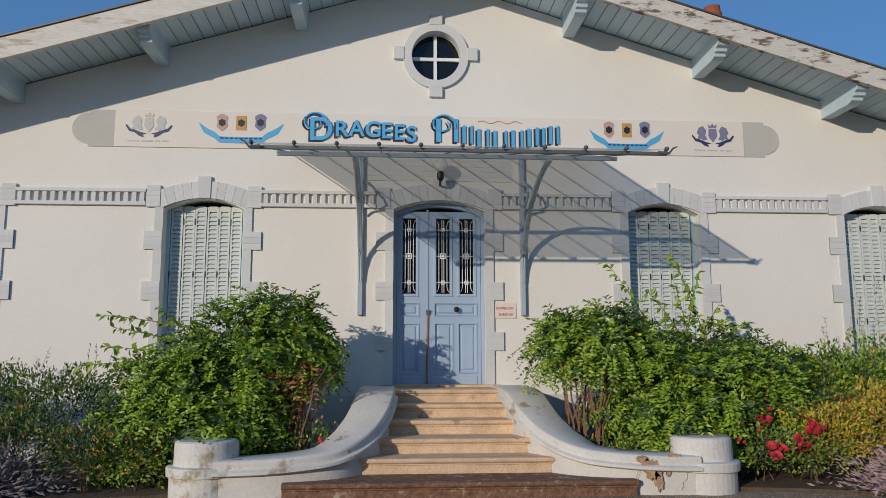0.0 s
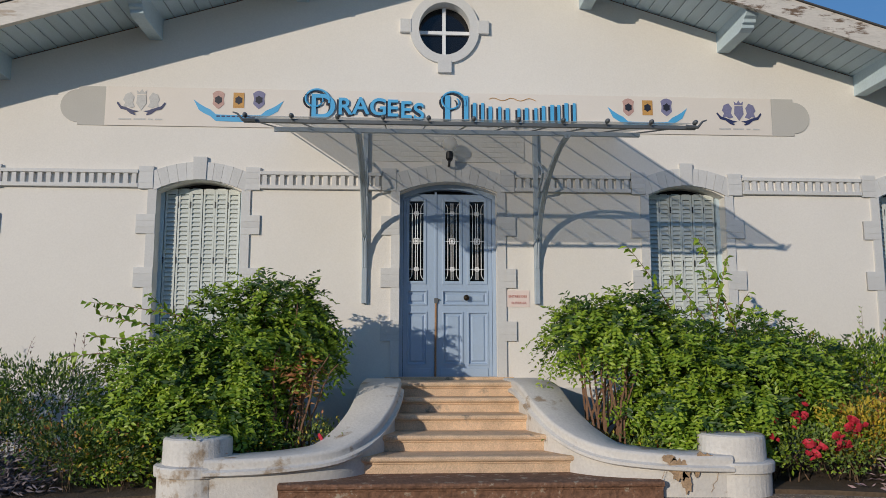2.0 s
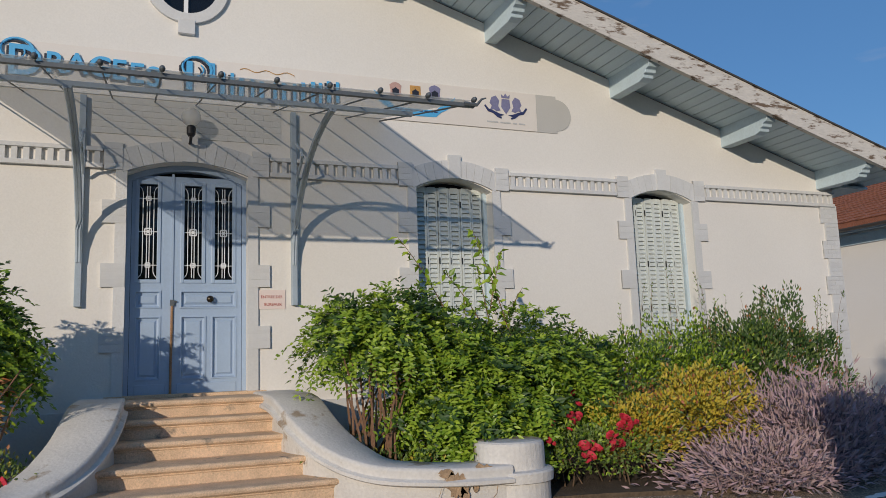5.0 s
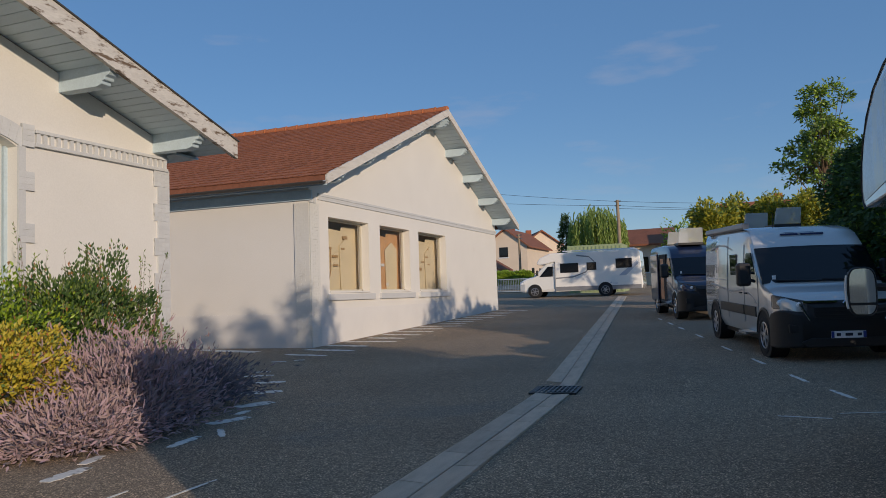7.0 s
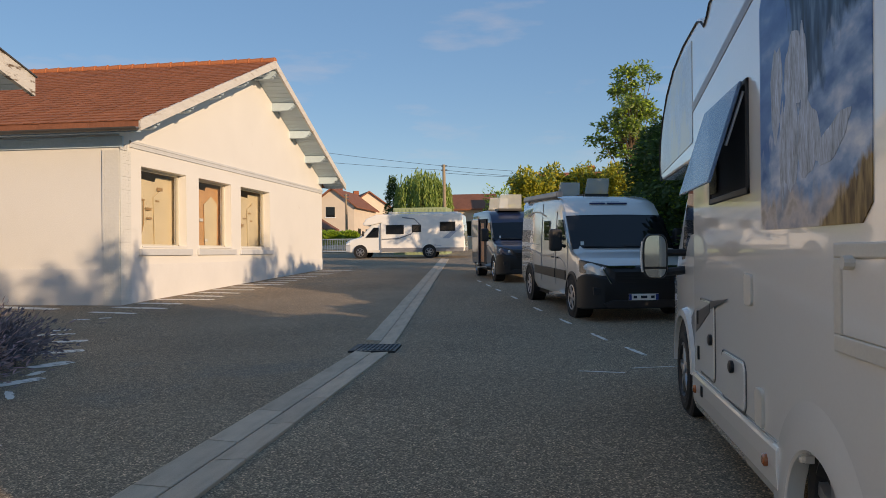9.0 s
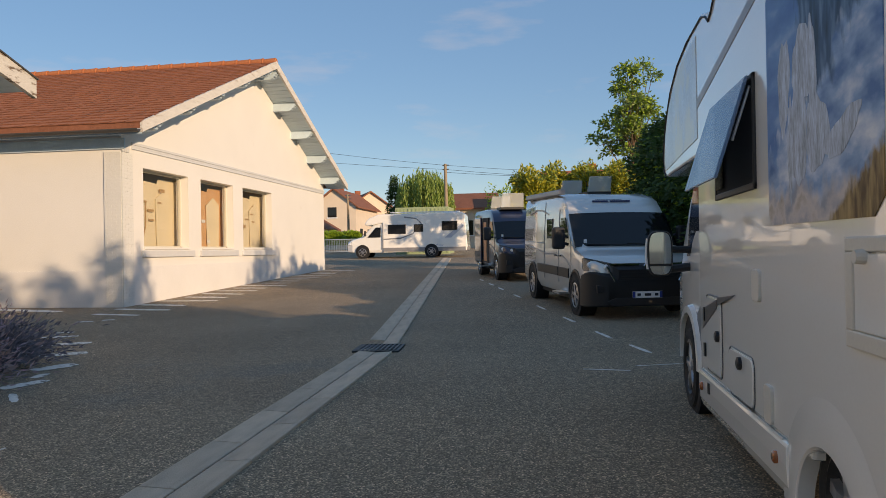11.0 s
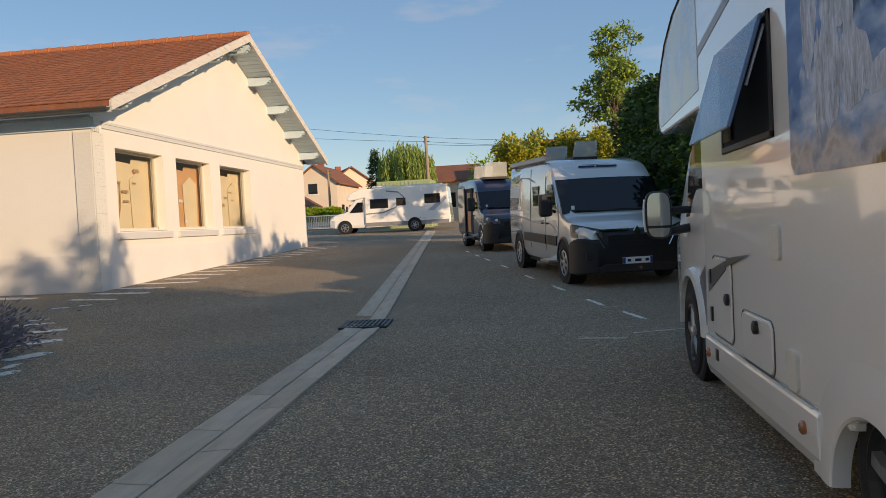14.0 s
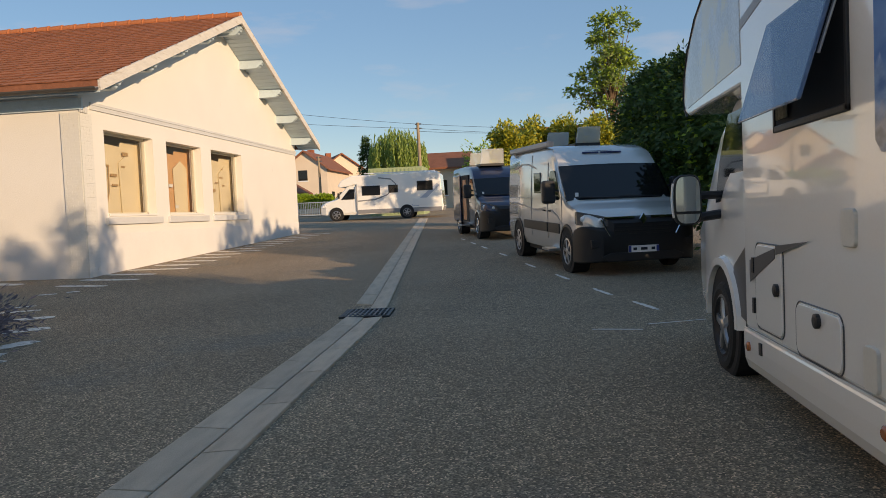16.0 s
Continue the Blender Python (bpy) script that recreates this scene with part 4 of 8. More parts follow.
def stair_wall(s):
    t = thing("stair_wall", label="curved white rendered stair wall ending in a round pillar, paint flaking", category="stair wall", group="stair walls")
    pts = [(2.55, 8.72, 0.40), (2.1, 8.74, 0.41), (1.75, 8.80, 0.43), (1.43, 8.92, 0.46), (1.22, 9.08, 0.52), (1.06, 9.30, 0.61), (0.96, 9.50, 0.70), (0.87, 9.74, 0.82), (0.81, 10.0, 0.94), (0.78, 10.27, 1.02), (0.77, 10.6, 1.05), (0.765, 11.0, 1.055), (0.765, F, 1.055)]
    fine = []
    for i in range(len(pts) - 1):
        p0, p1, p2, p3 = [Vector(pts[min(max(i + k, 0), len(pts) - 1)]) for k in (-1, 0, 1, 2)]
        for q in range(4):
            u = q / 4
            fine.append(tuple(0.5 * (2 * p1 + (p2 - p0) * u + (2 * p0 - 5 * p1 + 4 * p2 - p3) * u * u + (3 * p1 - p0 - 3 * p2 + p3) * u ** 3)))
    pts = fine + [pts[-1]]
    body, cope = [], []
    for i, (x, y, z) in enumerate(pts):
        a, b = pts[max(0, i - 1)], pts[min(len(pts) - 1, i + 1)]
        way = Vector((b[0] - a[0], b[1] - a[1], 0)).normalized()
        nrm = Vector((-way.y, way.x, 0))   # towards the steps
        if nrm.x > 0:
            nrm = -nrm
        p = Vector((x, y, 0))
        inner, outer = p + nrm * 0.04, p - nrm * 0.36
        body.append([(STEP_MID + s * q.x, q.y, h) for q, h in ((inner, 0.0), (inner, z - 0.07), (outer, z - 0.07), (outer, 0.0))])
        i2, o2 = p + nrm * 0.075, p - nrm * 0.395
        cope.append([(STEP_MID + s * q.x, q.y, h) for q, h in ((i2 + nrm * 0.030, z - 0.155), (i2 + nrm * 0.042, z - 0.145), (i2 + nrm * 0.042, z - 0.115), (i2 + nrm * 0.004, z - 0.095), (i2, z - 0.07), (i2 + nrm * 0.010, z - 0.04), (i2, z - 0.010), (i2 - nrm * 0.02, z), (o2 + nrm * 0.02, z), (o2, z - 0.012), (o2, z - 0.155))])
    bm = bmesh.new()
    loft(bm, body)
    part("wall", bm, CEMENT, t, smooth=True).data.set_sharp_from_angle(angle=radians(40))
    bm = bmesh.new()
    loft(bm, cope)
    part("coping", bm, CEMENT, t, "rounded cement coping", smooth=True).data.set_sharp_from_angle(angle=radians(50))
    bm = bmesh.new()
    c = (STEP_MID + s * 2.69, 9.0, 0)
    lathe(bm, [(0.375, -0.02), (0.375, 0.22), (0.405, 0.23), (0.41, 0.31), (0.40, 0.325), (0.335, 0.335), (0.33, 0.55), (0.325, 0.57), (0.30, 0.585), (0.0, 0.59)], c, 36)
    part("pillar", bm, CEMENT, t, "squat round pillar with moulded ring", smooth=False)
    return t


right_wall = stair_wall(1)
stair_wall(-1)
# bare patches where the paint has flaked
for cx, cz, rx, rz, seed in ((3.02, 0.27, 0.10, 0.14, 1), (3.28, 0.36, 0.09, 0.08, 2), (2.93, 0.38, 0.07, 0.04, 3), (3.10, 0.16, 0.05, 0.12, 4), (3.20, 0.28, 0.03, 0.08, 5)):
    rng = random.Random(seed)
    bm = bmesh.new()
    prism(bm, [(cx + rx * (0.55 + 0.7 * rng.random()) * math.cos(a * math.pi / 11), cz + rz * (0.55 + 0.6 * rng.random()) * math.sin(a * math.pi / 11)) for a in range(22)], "y", 8.66, 8.6765)
    part("bare_patch", bm, RUST, right_wall, "brown patch of bare render")
# hairline cracks in the render
for x0, z0, dx, dz, seed in ((3.0, 0.36, 0.55, -0.10, 1), (2.82, 0.12, 0.12, 0.24, 2), (3.35, 0.05, 0.10, 0.28, 3), (3.12, 0.05, -0.06, 0.12, 4)):
    rng = random.Random(seed)
    bm = bmesh.new()
    tube(bm, [(x0 + dx * k / 12 + rng.uniform(-0.015, 0.015), 8.6785, z0 + dz * k / 12 + rng.uniform(-0.012, 0.012)) for k in range(13)], 0.0028, 4)
    part("crack", bm, RUST, right_wall, "thin brown crack")


# ---- annex ----
A_Y = 12.2
A_X0, A_X1 = 16.84, 31.9
A_MID = (A_X0 + A_X1) / 2
A_PITCH = 0.402
A_APEX = 7.36
A_OVER = 0.86


def a_soffit(x):
    return A_APEX - A_PITCH * abs(x - A_MID)


A_WINDOWS = [(17.75, 20.0), (20.72, 22.85), (23.56, 26.0)]
annex = thing("workshop_annex", label="white rendered gable building with an orange tile roof", category="building")


A_BRICK = unit_brick(BRICK_WHITE)


def build_annex():
    bm = bmesh.new()
    prism(bm, [(A_X0, -0.1), (A_X1, -0.1), (A_X1, a_soffit(A_X1)), (A_MID, A_APEX), (A_X0, a_soffit(A_X0))], "y", A_Y, A_Y + 0.35)
    wall = part("wall", bm, PLASTER, annex, "white rendered gable wall")
    cut_holes(wall, [[(a, 1.53), (b, 1.53), (b, 3.44), (a, 3.44)] for a, b in A_WINDOWS], A_Y - 0.2, A_Y + 0.5)
    part("side_wall", bm_box(A_X0, A_X0 + 0.35, A_Y + 0.35, A_Y + 30, -0.1, a_soffit(A_X0)), PLASTER, annex, "white rendered side wall")
    part("side_wall", bm_box(A_X1 - 0.35, A_X1, A_Y + 0.35, A_Y + 30, -0.1, a_soffit(A_X1)), PLASTER, annex)
    part("back_wall", bm_box(A_X0 + 0.35, A_X1 - 0.35, A_Y + 29.6, A_Y + 30, -0.1, a_soffit(A_X1)), PLASTER, annex)
    part("plinth", bm_box(A_X0 - 0.014, A_X0, A_Y + 0.42, A_Y + 30, 0.0, 1.02), PLINTH, annex, "pale painted plinth band")
    part("plinth", bm_box(A_X0 + 0.42, A_X1, A_Y - 0.014, A_Y, 0.0, 1.10), PLINTH, annex, "pale painted plinth band")
    part("ledge", bm_box(A_X0 + 0.4, A_X1, A_Y - 0.045, A_Y, 3.93, 3.99), TRIM, annex)
    part("ledge", bm_box(A_X0 + 0.4, A_X1, A_Y - 0.03, A_Y, 3.83, 3.93), TRIM, annex)
    part("frieze_board", bm_box(A_X0 - 0.05, A_X0, A_Y - 0.1, A_Y + 30, 3.78, 4.02), BLUE_WOOD, annex)
    half = A_MID - A_X0 + 0.62
    for s in (1, -1):
        bm = bmesh.new()
        prism(bm, [(A_MID, A_APEX + 0.03), (A_MID + s * half, A_APEX + 0.03 - A_PITCH * half), (A_MID + s * half, A_APEX + 0.17 - A_PITCH * half), (A_MID, A_APEX + 0.17)], "y", A_Y - A_OVER + 0.03, A_Y + 30.4)
        part("roof_deck", bm, TILE_FAR, annex)
        n = 40
        for i in range(n):
            c = half * (i + 0.5) / n
            piece("soffit_board", SOFFIT_DATA, annex, Matrix.LocRotScale((A_MID + s * c, A_Y - A_OVER / 2 + 0.02, A_APEX - A_PITCH * c + 0.014), Euler((0, s * math.atan(A_PITCH), 0)), (half / n * 1.07 - 0.012, A_OVER - 0.02, 0.026)))
        bm = bmesh.new()
        prism(bm, [(A_MID, A_APEX - 0.05), (A_MID + s * half, A_APEX - 0.05 - A_PITCH * half), (A_MID + s * half, A_APEX + 0.19 - A_PITCH * half), (A_MID, A_APEX + 0.19)], "y", A_Y - A_OVER - 0.03, A_Y - A_OVER + 0.03)
        part("bargeboard", bm, PEELING2, annex, "weathered pale bargeboard")
        for d in (0.25, 2.0, 3.75, 5.5, 7.2):
            x = A_MID + s * d
            top = a_soffit(x)
            bm = bmesh.new()
            y0, y1, h = A_Y - A_OVER + 0.06, A_Y + 0.05, 0.25
            prism(bm, [(y1, top + 0.02), (y1, top - h), (y0 + 0.22, top - h), (y0 + 0.14, top - h + 0.04), (y0 + 0.12, top - h + 0.09), (y0 + 0.06, top - h + 0.10), (y0 + 0.04, top - h + 0.15), (y0, top - h + 0.17), (y0, top + 0.02)], "x", x - 0.10, x + 0.10)
            part("beam", bm, BLUE_WOOD, annex, "pale blue carved purlin end")
    # clay tiles in stepped courses on the slope that is seen
    rows = 27
    slope = math.hypot(half, A_PITCH * half)
    for s in (-1,):
        verts, faces = [], []
        y0, y1 = A_Y - A_OVER - 0.02, A_Y + 30.3
        cols = int((y1 - y0) / 0.2)
        for r in range(rows):
            d0, d1 = half * (r) / rows, half * (r + 1) / rows + 0.02
            for c in range(cols):
                j = 0.004 * math.sin(r * 12.9 + c * 78.2)
                ya, yb = y0 + 0.2 * (c + 0.5 * (r % 2)) + 0.003, y0 + 0.2 * (c + 1 + 0.5 * (r % 2)) - 0.003
                za, zb = A_APEX + 0.175 - A_PITCH * d0, A_APEX + 0.20 - A_PITCH * d1 + j
                k = len(verts)
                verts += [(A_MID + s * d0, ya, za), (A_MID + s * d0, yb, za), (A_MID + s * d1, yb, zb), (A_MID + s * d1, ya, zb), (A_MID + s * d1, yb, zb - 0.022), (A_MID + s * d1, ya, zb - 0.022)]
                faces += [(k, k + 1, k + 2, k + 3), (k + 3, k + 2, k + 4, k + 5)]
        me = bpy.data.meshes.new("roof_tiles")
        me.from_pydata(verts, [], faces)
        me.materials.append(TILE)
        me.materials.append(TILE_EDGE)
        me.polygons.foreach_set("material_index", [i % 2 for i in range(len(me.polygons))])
        ob = new("roof_tiles", me)
        ob.parent = annex
        tagged(ob, "orange flat clay tiles", kind="stuff")
    bm = bmesh.new()
    lathe(bm, [(0.11, -0.22), (0.13, -0.2), (0.11, 0.2), (0.14, 0.21), (0.14, 0.24)], (0, 0, 0), 10, "y")
    ridge = mesh_of("ridge_tile", bm, TILE)
    for i in range(66):
        piece("ridge_tile", ridge, annex, pose(A_MID, A_Y - A_OVER + 0.2 + i * 0.45, A_APEX + 0.17, 0, 0, 0))
    # gutter along the eaves
    bm = bmesh.new()
    gx = A_MID - half - 0.07
    gz = A_APEX + 0.02 - A_PITCH * half
    ring = [(gx + 0.075 * math.cos(math.pi * (1 + k / 8)), gz + 0.075 * math.sin(math.pi * (1 + k / 8))) for k in range(9)]
    ring += [(u + (0.006 if u < gx else -0.006), v) for u, v in ring[::-1]]
    prism(bm, ring, "y", A_Y - A_OVER + 0.02, A_Y + 30.3)
    part("gutter", bm, ZINC, annex, "dark zinc eaves gutter")
    part("fascia", bm_box(A_MID - half, A_MID - half + 0.03, A_Y - A_OVER, A_Y + 30.2, gz - 0.1, gz + 0.1), BLUE_WOOD, annex)
    # corbel blocks under the eave corner
    for i in range(4):
        part("corbel", bm_box(A_X0 - 0.03 + i * 0.07, A_X0 + 0.01 + i * 0.07, A_Y - 0.07, A_Y - 0.03, 3.72, 3.86), TRIM, annex)
    # brick pilaster on the corner
    for i in range(12):
        z = 0.1 + i * 0.302
        bricks_in(annex, A_X0 - 0.02, A_X0 + 0.42, z, z + 0.302, A_Y, 4, A_BRICK, 0.03)
    part("brick_bed", bm_box(A_X0 - 0.025, A_X0 + 0.002, A_Y + 0.002, A_Y + 0.418, 0.1, 3.72), BRICK_WHITE, annex)
    data = unit_brick(BRICK_WHITE)
    for r in range(48):
        z = 0.1 + r * 0.0755
        for a, b in ((0.0, 0.24), (0.24, 0.42)) if r % 2 else ((0.0, 0.12), (0.12, 0.36), (0.36, 0.42)):
            piece("brick", data, annex, Matrix.LocRotScale((A_X0 - 0.015, A_Y + (a + b) / 2, z + 0.038), None, (0.03, b - a - 0.005, 0.0715)))
    part("eaves_soffit", bm_box(A_X0 - 0.6, A_X0, A_Y, A_Y + 30, a_soffit(A_X0) - 0.26, a_soffit(A_X0) - 0.22), BLUE_WOOD, annex)
    # the room behind the windows
    part("inner_wall", bm_box(A_X0 + 0.4, 27, A_Y + 2.2, A_Y + 2.3, 0.3, 4.0), ROOM_WALL, annex, "tan inner wall")
    part("inner_floor", bm_box(A_X0 + 0.4, 27, A_Y + 0.35, A_Y + 2.2, 0.8, 0.9), ROOM_WOOD, annex)
    part("inner_ceiling", bm_box(A_X0 + 0.4, 27, A_Y + 0.35, A_Y + 2.2, 3.9, 4.0), ROOM_WALL, annex)
    for x in (A_X0 + 0.4, 20.3, 23.2, 26.6):
        part("inner_partition", bm_box(x, x + 0.06, A_Y + 0.36, A_Y + 2.2, 0.9, 3.9), ROOM_WOOD, annex)


build_annex()


def annex_window(k, a, b):
    t = thing("window_%d" % (6 + k), label="large fixed shop window with cream frame and papered inside", category="window", group="annex windows", kind="structure")
    bm = bmesh.new()
    y = A_Y + 0.22
    for c in ((a, a + 0.05, 1.53, 3.44), (b - 0.05, b, 1.53, 3.44), (a, b, 1.53, 1.585), (a, b, 3.385, 3.44)):
        box(bm, c[0], c[1], y, y + 0.06, c[2], c[3])
    part("window_frame", bm, material("cream_frame", (0.62, 0.58, 0.48), 0.5, vary=0.05, bump=0.02), t)
    part("pane", bm_box(a + 0.05, b - 0.05, y + 0.025, y + 0.033, 1.58, 3.39), PANE, t, "clear glass with reflections").visible_shadow = False
    part("window_sill", bm_box(a - 0.12, b + 0.22, A_Y - 0.07, A_Y + 0.0, 1.31, 1.47), TRIM, t, bevel=0.008)
    part("inner_sill", bm_box(a + 0.002, b - 0.002, A_Y - 0.03, A_Y + 0.22, 1.50, 1.545), PLASTER, t)
    rng = random.Random(k)
    bm = bmesh.new()
    prism(bm, [(a + 0.02, 1.4), (b + 0.4, 1.4), (b + 0.4, 3.34), (b - 0.7, 3.32), (b - 0.75, 3.2), (a + 0.02, 3.26)], "y", y + 0.26, y + 0.28)
    part("display_board", bm, (WINDOW_PAPER, WINDOW_WOOD, WINDOW_PAPER)[k], t, "plain tan display board inside")
    bm = bmesh.new()
    prism(bm, [(b - 0.85, 1.5), (b - 0.10, 1.5), (b - 0.05, 2.85), (b - 0.45, 3.05), (b - 0.9, 2.8)], "y", y + 0.22, y + 0.235)
    part("display_sheet", bm, WINDOW_PAPER, t, "pale paper sheet")
    bm = bmesh.new()
    xb = a + 0.75
    tube(bm, [(xb - 0.1, y + 0.22, 1.6), (xb + 0.1, y + 0.22, 2.1), (xb + 0.12, y + 0.22, 2.7)], 0.014, 5)
    part("display_stick", bm, ROOM_WOOD, t)
    bm = bmesh.new()
    for i in range(5):
        x, z = a + 0.3 + rng.random() * (b - a - 0.9), 1.7 + rng.random() * 1.3
        box(bm, x, x + 0.08 + rng.random() * 0.22, y + 0.205, y + 0.218, z, z + 0.03 + rng.random() * 0.07)
    part("display_strip", bm, ROOM_WOOD if k != 1 else BRICK_WHITE, t)


for k, (a, b) in enumerate(A_WINDOWS):
    annex_window(k, a, b)

# ---- yard: drainage channel, grating, road marks ----
def slab_mesh():
    bm = bmesh.new()
    prism(bm, [(-0.5, -0.5), (0.5, -0.5), (0.5, 0.42), (0.47, 0.5), (-0.47, 0.5), (-0.5, 0.42)], "x", -0.5, 0.5)
    return mesh_of("slab", bm, CONCRETE)


def build_channel():
    t = thing("drain_channel", label="two rows of pale concrete slabs forming a drain channel", category="drain channel", kind="structure")
    data = slab_mesh()
    legs = [((-3.0, 4.16), (10.47, 4.79)), ((11.22, 4.88), (42.0, 8.48))]
    for (x0, y0), (x1, y1) in legs:
        way = Vector((x1 - x0, y1 - y0, 0))
        length = way.length
        way.normalize()
        side = Vector((-way.y, way.x, 0))
        n = int(length / 1.0)
        turn = math.atan2(way.y, way.x)
        for i in range(n):
            for s, w in ((-1, 0.225), (1, 0.225)):
                p = Vector((x0, y0, 0)) + way * (length * (i + 0.5 + (0.45 if s > 0 else 0)) / n) + side * (s * 0.118)
                z = ground_z(p.x)
                piece("slab", data, t, Matrix.LocRotScale((p.x, p.y, z - 0.007), Euler((radians(3.5) * s, -math.atan2(ground_z(p.x + 0.3) - ground_z(p.x - 0.3), 0.6), turn)), (length / n - 0.018, w - 0.004, 0.05)))
    g = thing("drain_grating", pose(10.85, 4.82, ground_z(10.85) + 0.004, 0, -0.8, 4), "black cast-iron drain grating set in asphalt", "drain grate")
    bm = bmesh.new()
    for a, b, c, d in ((-0.34, 0.34, -0.31, -0.27), (-0.34, 0.34, 0.27, 0.31), (-0.34, -0.30, -0.27, 0.27), (0.30, 0.34, -0.27, 0.27)):
        box(bm, a, b, c, d, -0.03, 0.022)
    part("frame", bm, BLACK, g)
    # flat near-black sheet stands for the shade down the drain
    part("pit_shade_sheet", bm_box(-0.30, 0.30, -0.27, 0.27, 0.0, 0.004), DARK, g)
    for i in range(9):
        y = -0.24 + i * 0.06
        part("bar", bm_box(-0.30, 0.30, y - 0.010, y + 0.010, 0.012, 0.03), IRON, g)
    for x in (-0.15, 0.0, 0.15):
        part("cross_bar", bm_box(x - 0.012, x + 0.012, -0.27, 0.27, 0.008, 0.026), IRON, g)


build_channel()


def mark(x, y, length, width, turn, seed):
    """A worn painted stroke: a thin ragged sheet on the asphalt."""
    rng = random.Random(seed)
    bm = bmesh.new()
    top, low = [], []
    n = 12
    for i in range(n + 1):
        u = -length / 2 + length * i / n
        e = 0.35 + 0.65 * math.sin(math.pi * (i + 0.6) / (n + 1.2)) ** 0.4
        top.append((u, width / 2 * e * (0.75 + 0.4 * rng.random())))
        low.append((u, -width / 2 * e * (0.75 + 0.4 * rng.random())))
    prism(bm, low + top[::-1], "z", 0.003, 0.007)
    ob = part("painted_mark", bm, ROAD_PAINT)
    tilt = math.degrees(math.atan2(ground_z(x + 0.5) - ground_z(x - 0.5), 1.0))
    ob.matrix_basis = pose(x, y, ground_z(x) + 0.001, 0, -tilt, 0) @ pose(0, 0, 0, 0, 0, turn)
    tagged(ob, "worn white painted stroke on the asphalt", "road marking", "painted marks", "structure")


k = 0
for x, y, l, w, a in ((5.35, 7.55, 0.5, 0.16, 8), (5.85, 7.80, 0.35, 0.12, 20), (6.75, 7.55, 0.55, 0.12, 10), (7.25, 7.50, 0.5, 0.08, 40), (7.95, 7.93, 0.55, 0.22, -15), (8.5, 8.15, 0.3, 0.12, 10), (9.14, 8.42, 0.55, 0.30, -19), (10.24, 9.08, 0.6, 0.30, -50),
                      (11.25, 9.77, 0.75, 0.26, -60), (12.07, 10.42, 0.55, 0.16, -66), (12.6, 10.7, 0.3, 0.10, -60), (14.11, 11.34, 0.3, 0.14, -73), (14.37, 11.02, 0.22, 0.14, -63), (16.2, 14.2, 2.2, 0.35, 75), (4.6, 6.6, 0.9, 0.03, 4), (5.2, 6.2, 0.6, 0.03, 0)):
    k += 1
    mark(x, y, l, w, a, k)
for i in range(17):
    rng = random.Random(300 + i)
    mark(15.29 + i * 0.98, 11.42 + rng.uniform(-0.08, 0.08), 1.0 + 0.5 * rng.random(), 0.20 + 0.08 * rng.random(), 80 + rng.uniform(-8, 8), 40 + i)
for i, (x, y) in enumerate(((10.9, 1.38), (12.3, 1.77), (14.2, 2.25), (16.2, 2.78), (18.8, 3.4), (21.0, 3.95), (22.6, 4.35), (24.4, 4.8))):
    mark(x, y, 0.75, 0.07, 14, 80 + i)
mark(9.6, 1.25, 0.7, 0.03, -70, 95)
mark(9.2, 1.9, 0.5, 0.04, 80, 96)

# ---- vehicles ----
PAINT_WHITE = material("white_body_paint", (0.94, 0.91, 0.855), 0.16, vary=0.02, scale=1, bump=0.0, coat=1.0)
PAINT_CAB = material("white_cab_paint", (0.88, 0.87, 0.83), 0.25, vary=0.02, scale=1, bump=0.0, coat=0.7)
PAINT_SILVER = material("silver_paint", (0.72, 0.695, 0.655), 0.22, metal=0.30, vary=0.04, scale=1, bump=0.0, coat=0.8)
PAINT_NAVY = material("navy_paint", (0.011, 0.024, 0.068), 0.28, vary=0.08, scale=1, bump=0.0, coat=0.7)
PLASTIC_GREY = material("grey_plastic", (0.011, 0.0115, 0.013), 0.55, vary=0.08, scale=6, bump=0.08)
RUBBER = material("tyre_rubber", (0.018, 0.018, 0.018), 0.85, vary=0.2, scale=20, bump=0.2)
ALLOY = material("alloy_rim", (0.42, 0.42, 0.43), 0.3, metal=0.8, vary=0.08, bump=0.0)
CHROME = material("chrome", (0.62, 0.62, 0.63), 0.12, metal=1.0, vary=0.02, bump=0.0)
LAMP_DARK = material("headlight_housing", (0.10, 0.105, 0.11), 0.10, metal=0.3, vary=0.5, scale=22, bump=0.0, coat=1.0)
LAMP_GLASS = material("headlight_lens", (0.90, 0.91, 0.92), 0.12, metal=0.1, vary=0.5, scale=18, bump=0.0, coat=1.0)
AMBER = material("amber_lens", (0.42, 0.11, 0.03), 0.2, vary=0.1, bump=0.0, coat=0.8)
CREAM_PLASTIC = material("cream_plastic", (0.68, 0.65, 0.58), 0.5, vary=0.05, bump=0.05)
DECAL = material("graphite_decal", (0.07, 0.07, 0.075), 0.35, vary=0.1, bump=0.0)
DECAL_GREY = material("grey_decal", (0.25, 0.25, 0.26), 0.35, vary=0.05, bump=0.0)
PLATE_WHITE = material("plate_white", (0.86, 0.86, 0.84), 0.5, vary=0.04, bump=0.0)
PLATE_BLUE = material("plate_blue", (0.02, 0.05, 0.25), 0.5, vary=0.04, bump=0.0)
SEAT_TAN = material("tan_wood_trim", (0.50, 0.22, 0.10), 0.5, vary=0.15, bump=0.05)
ACRYLIC = glass_material("tinted_acrylic", (0.10, 0.20, 0.36), 0.04, 0.72)
SMOKE = glass_material("smoked_dome", (0.78, 0.80, 0.80), 0.10, 0.34)
MIRROR = material("mirror_glass", (0.34, 0.41, 0.43), 0.03, metal=1.0, vary=0.01, bump=0.0)


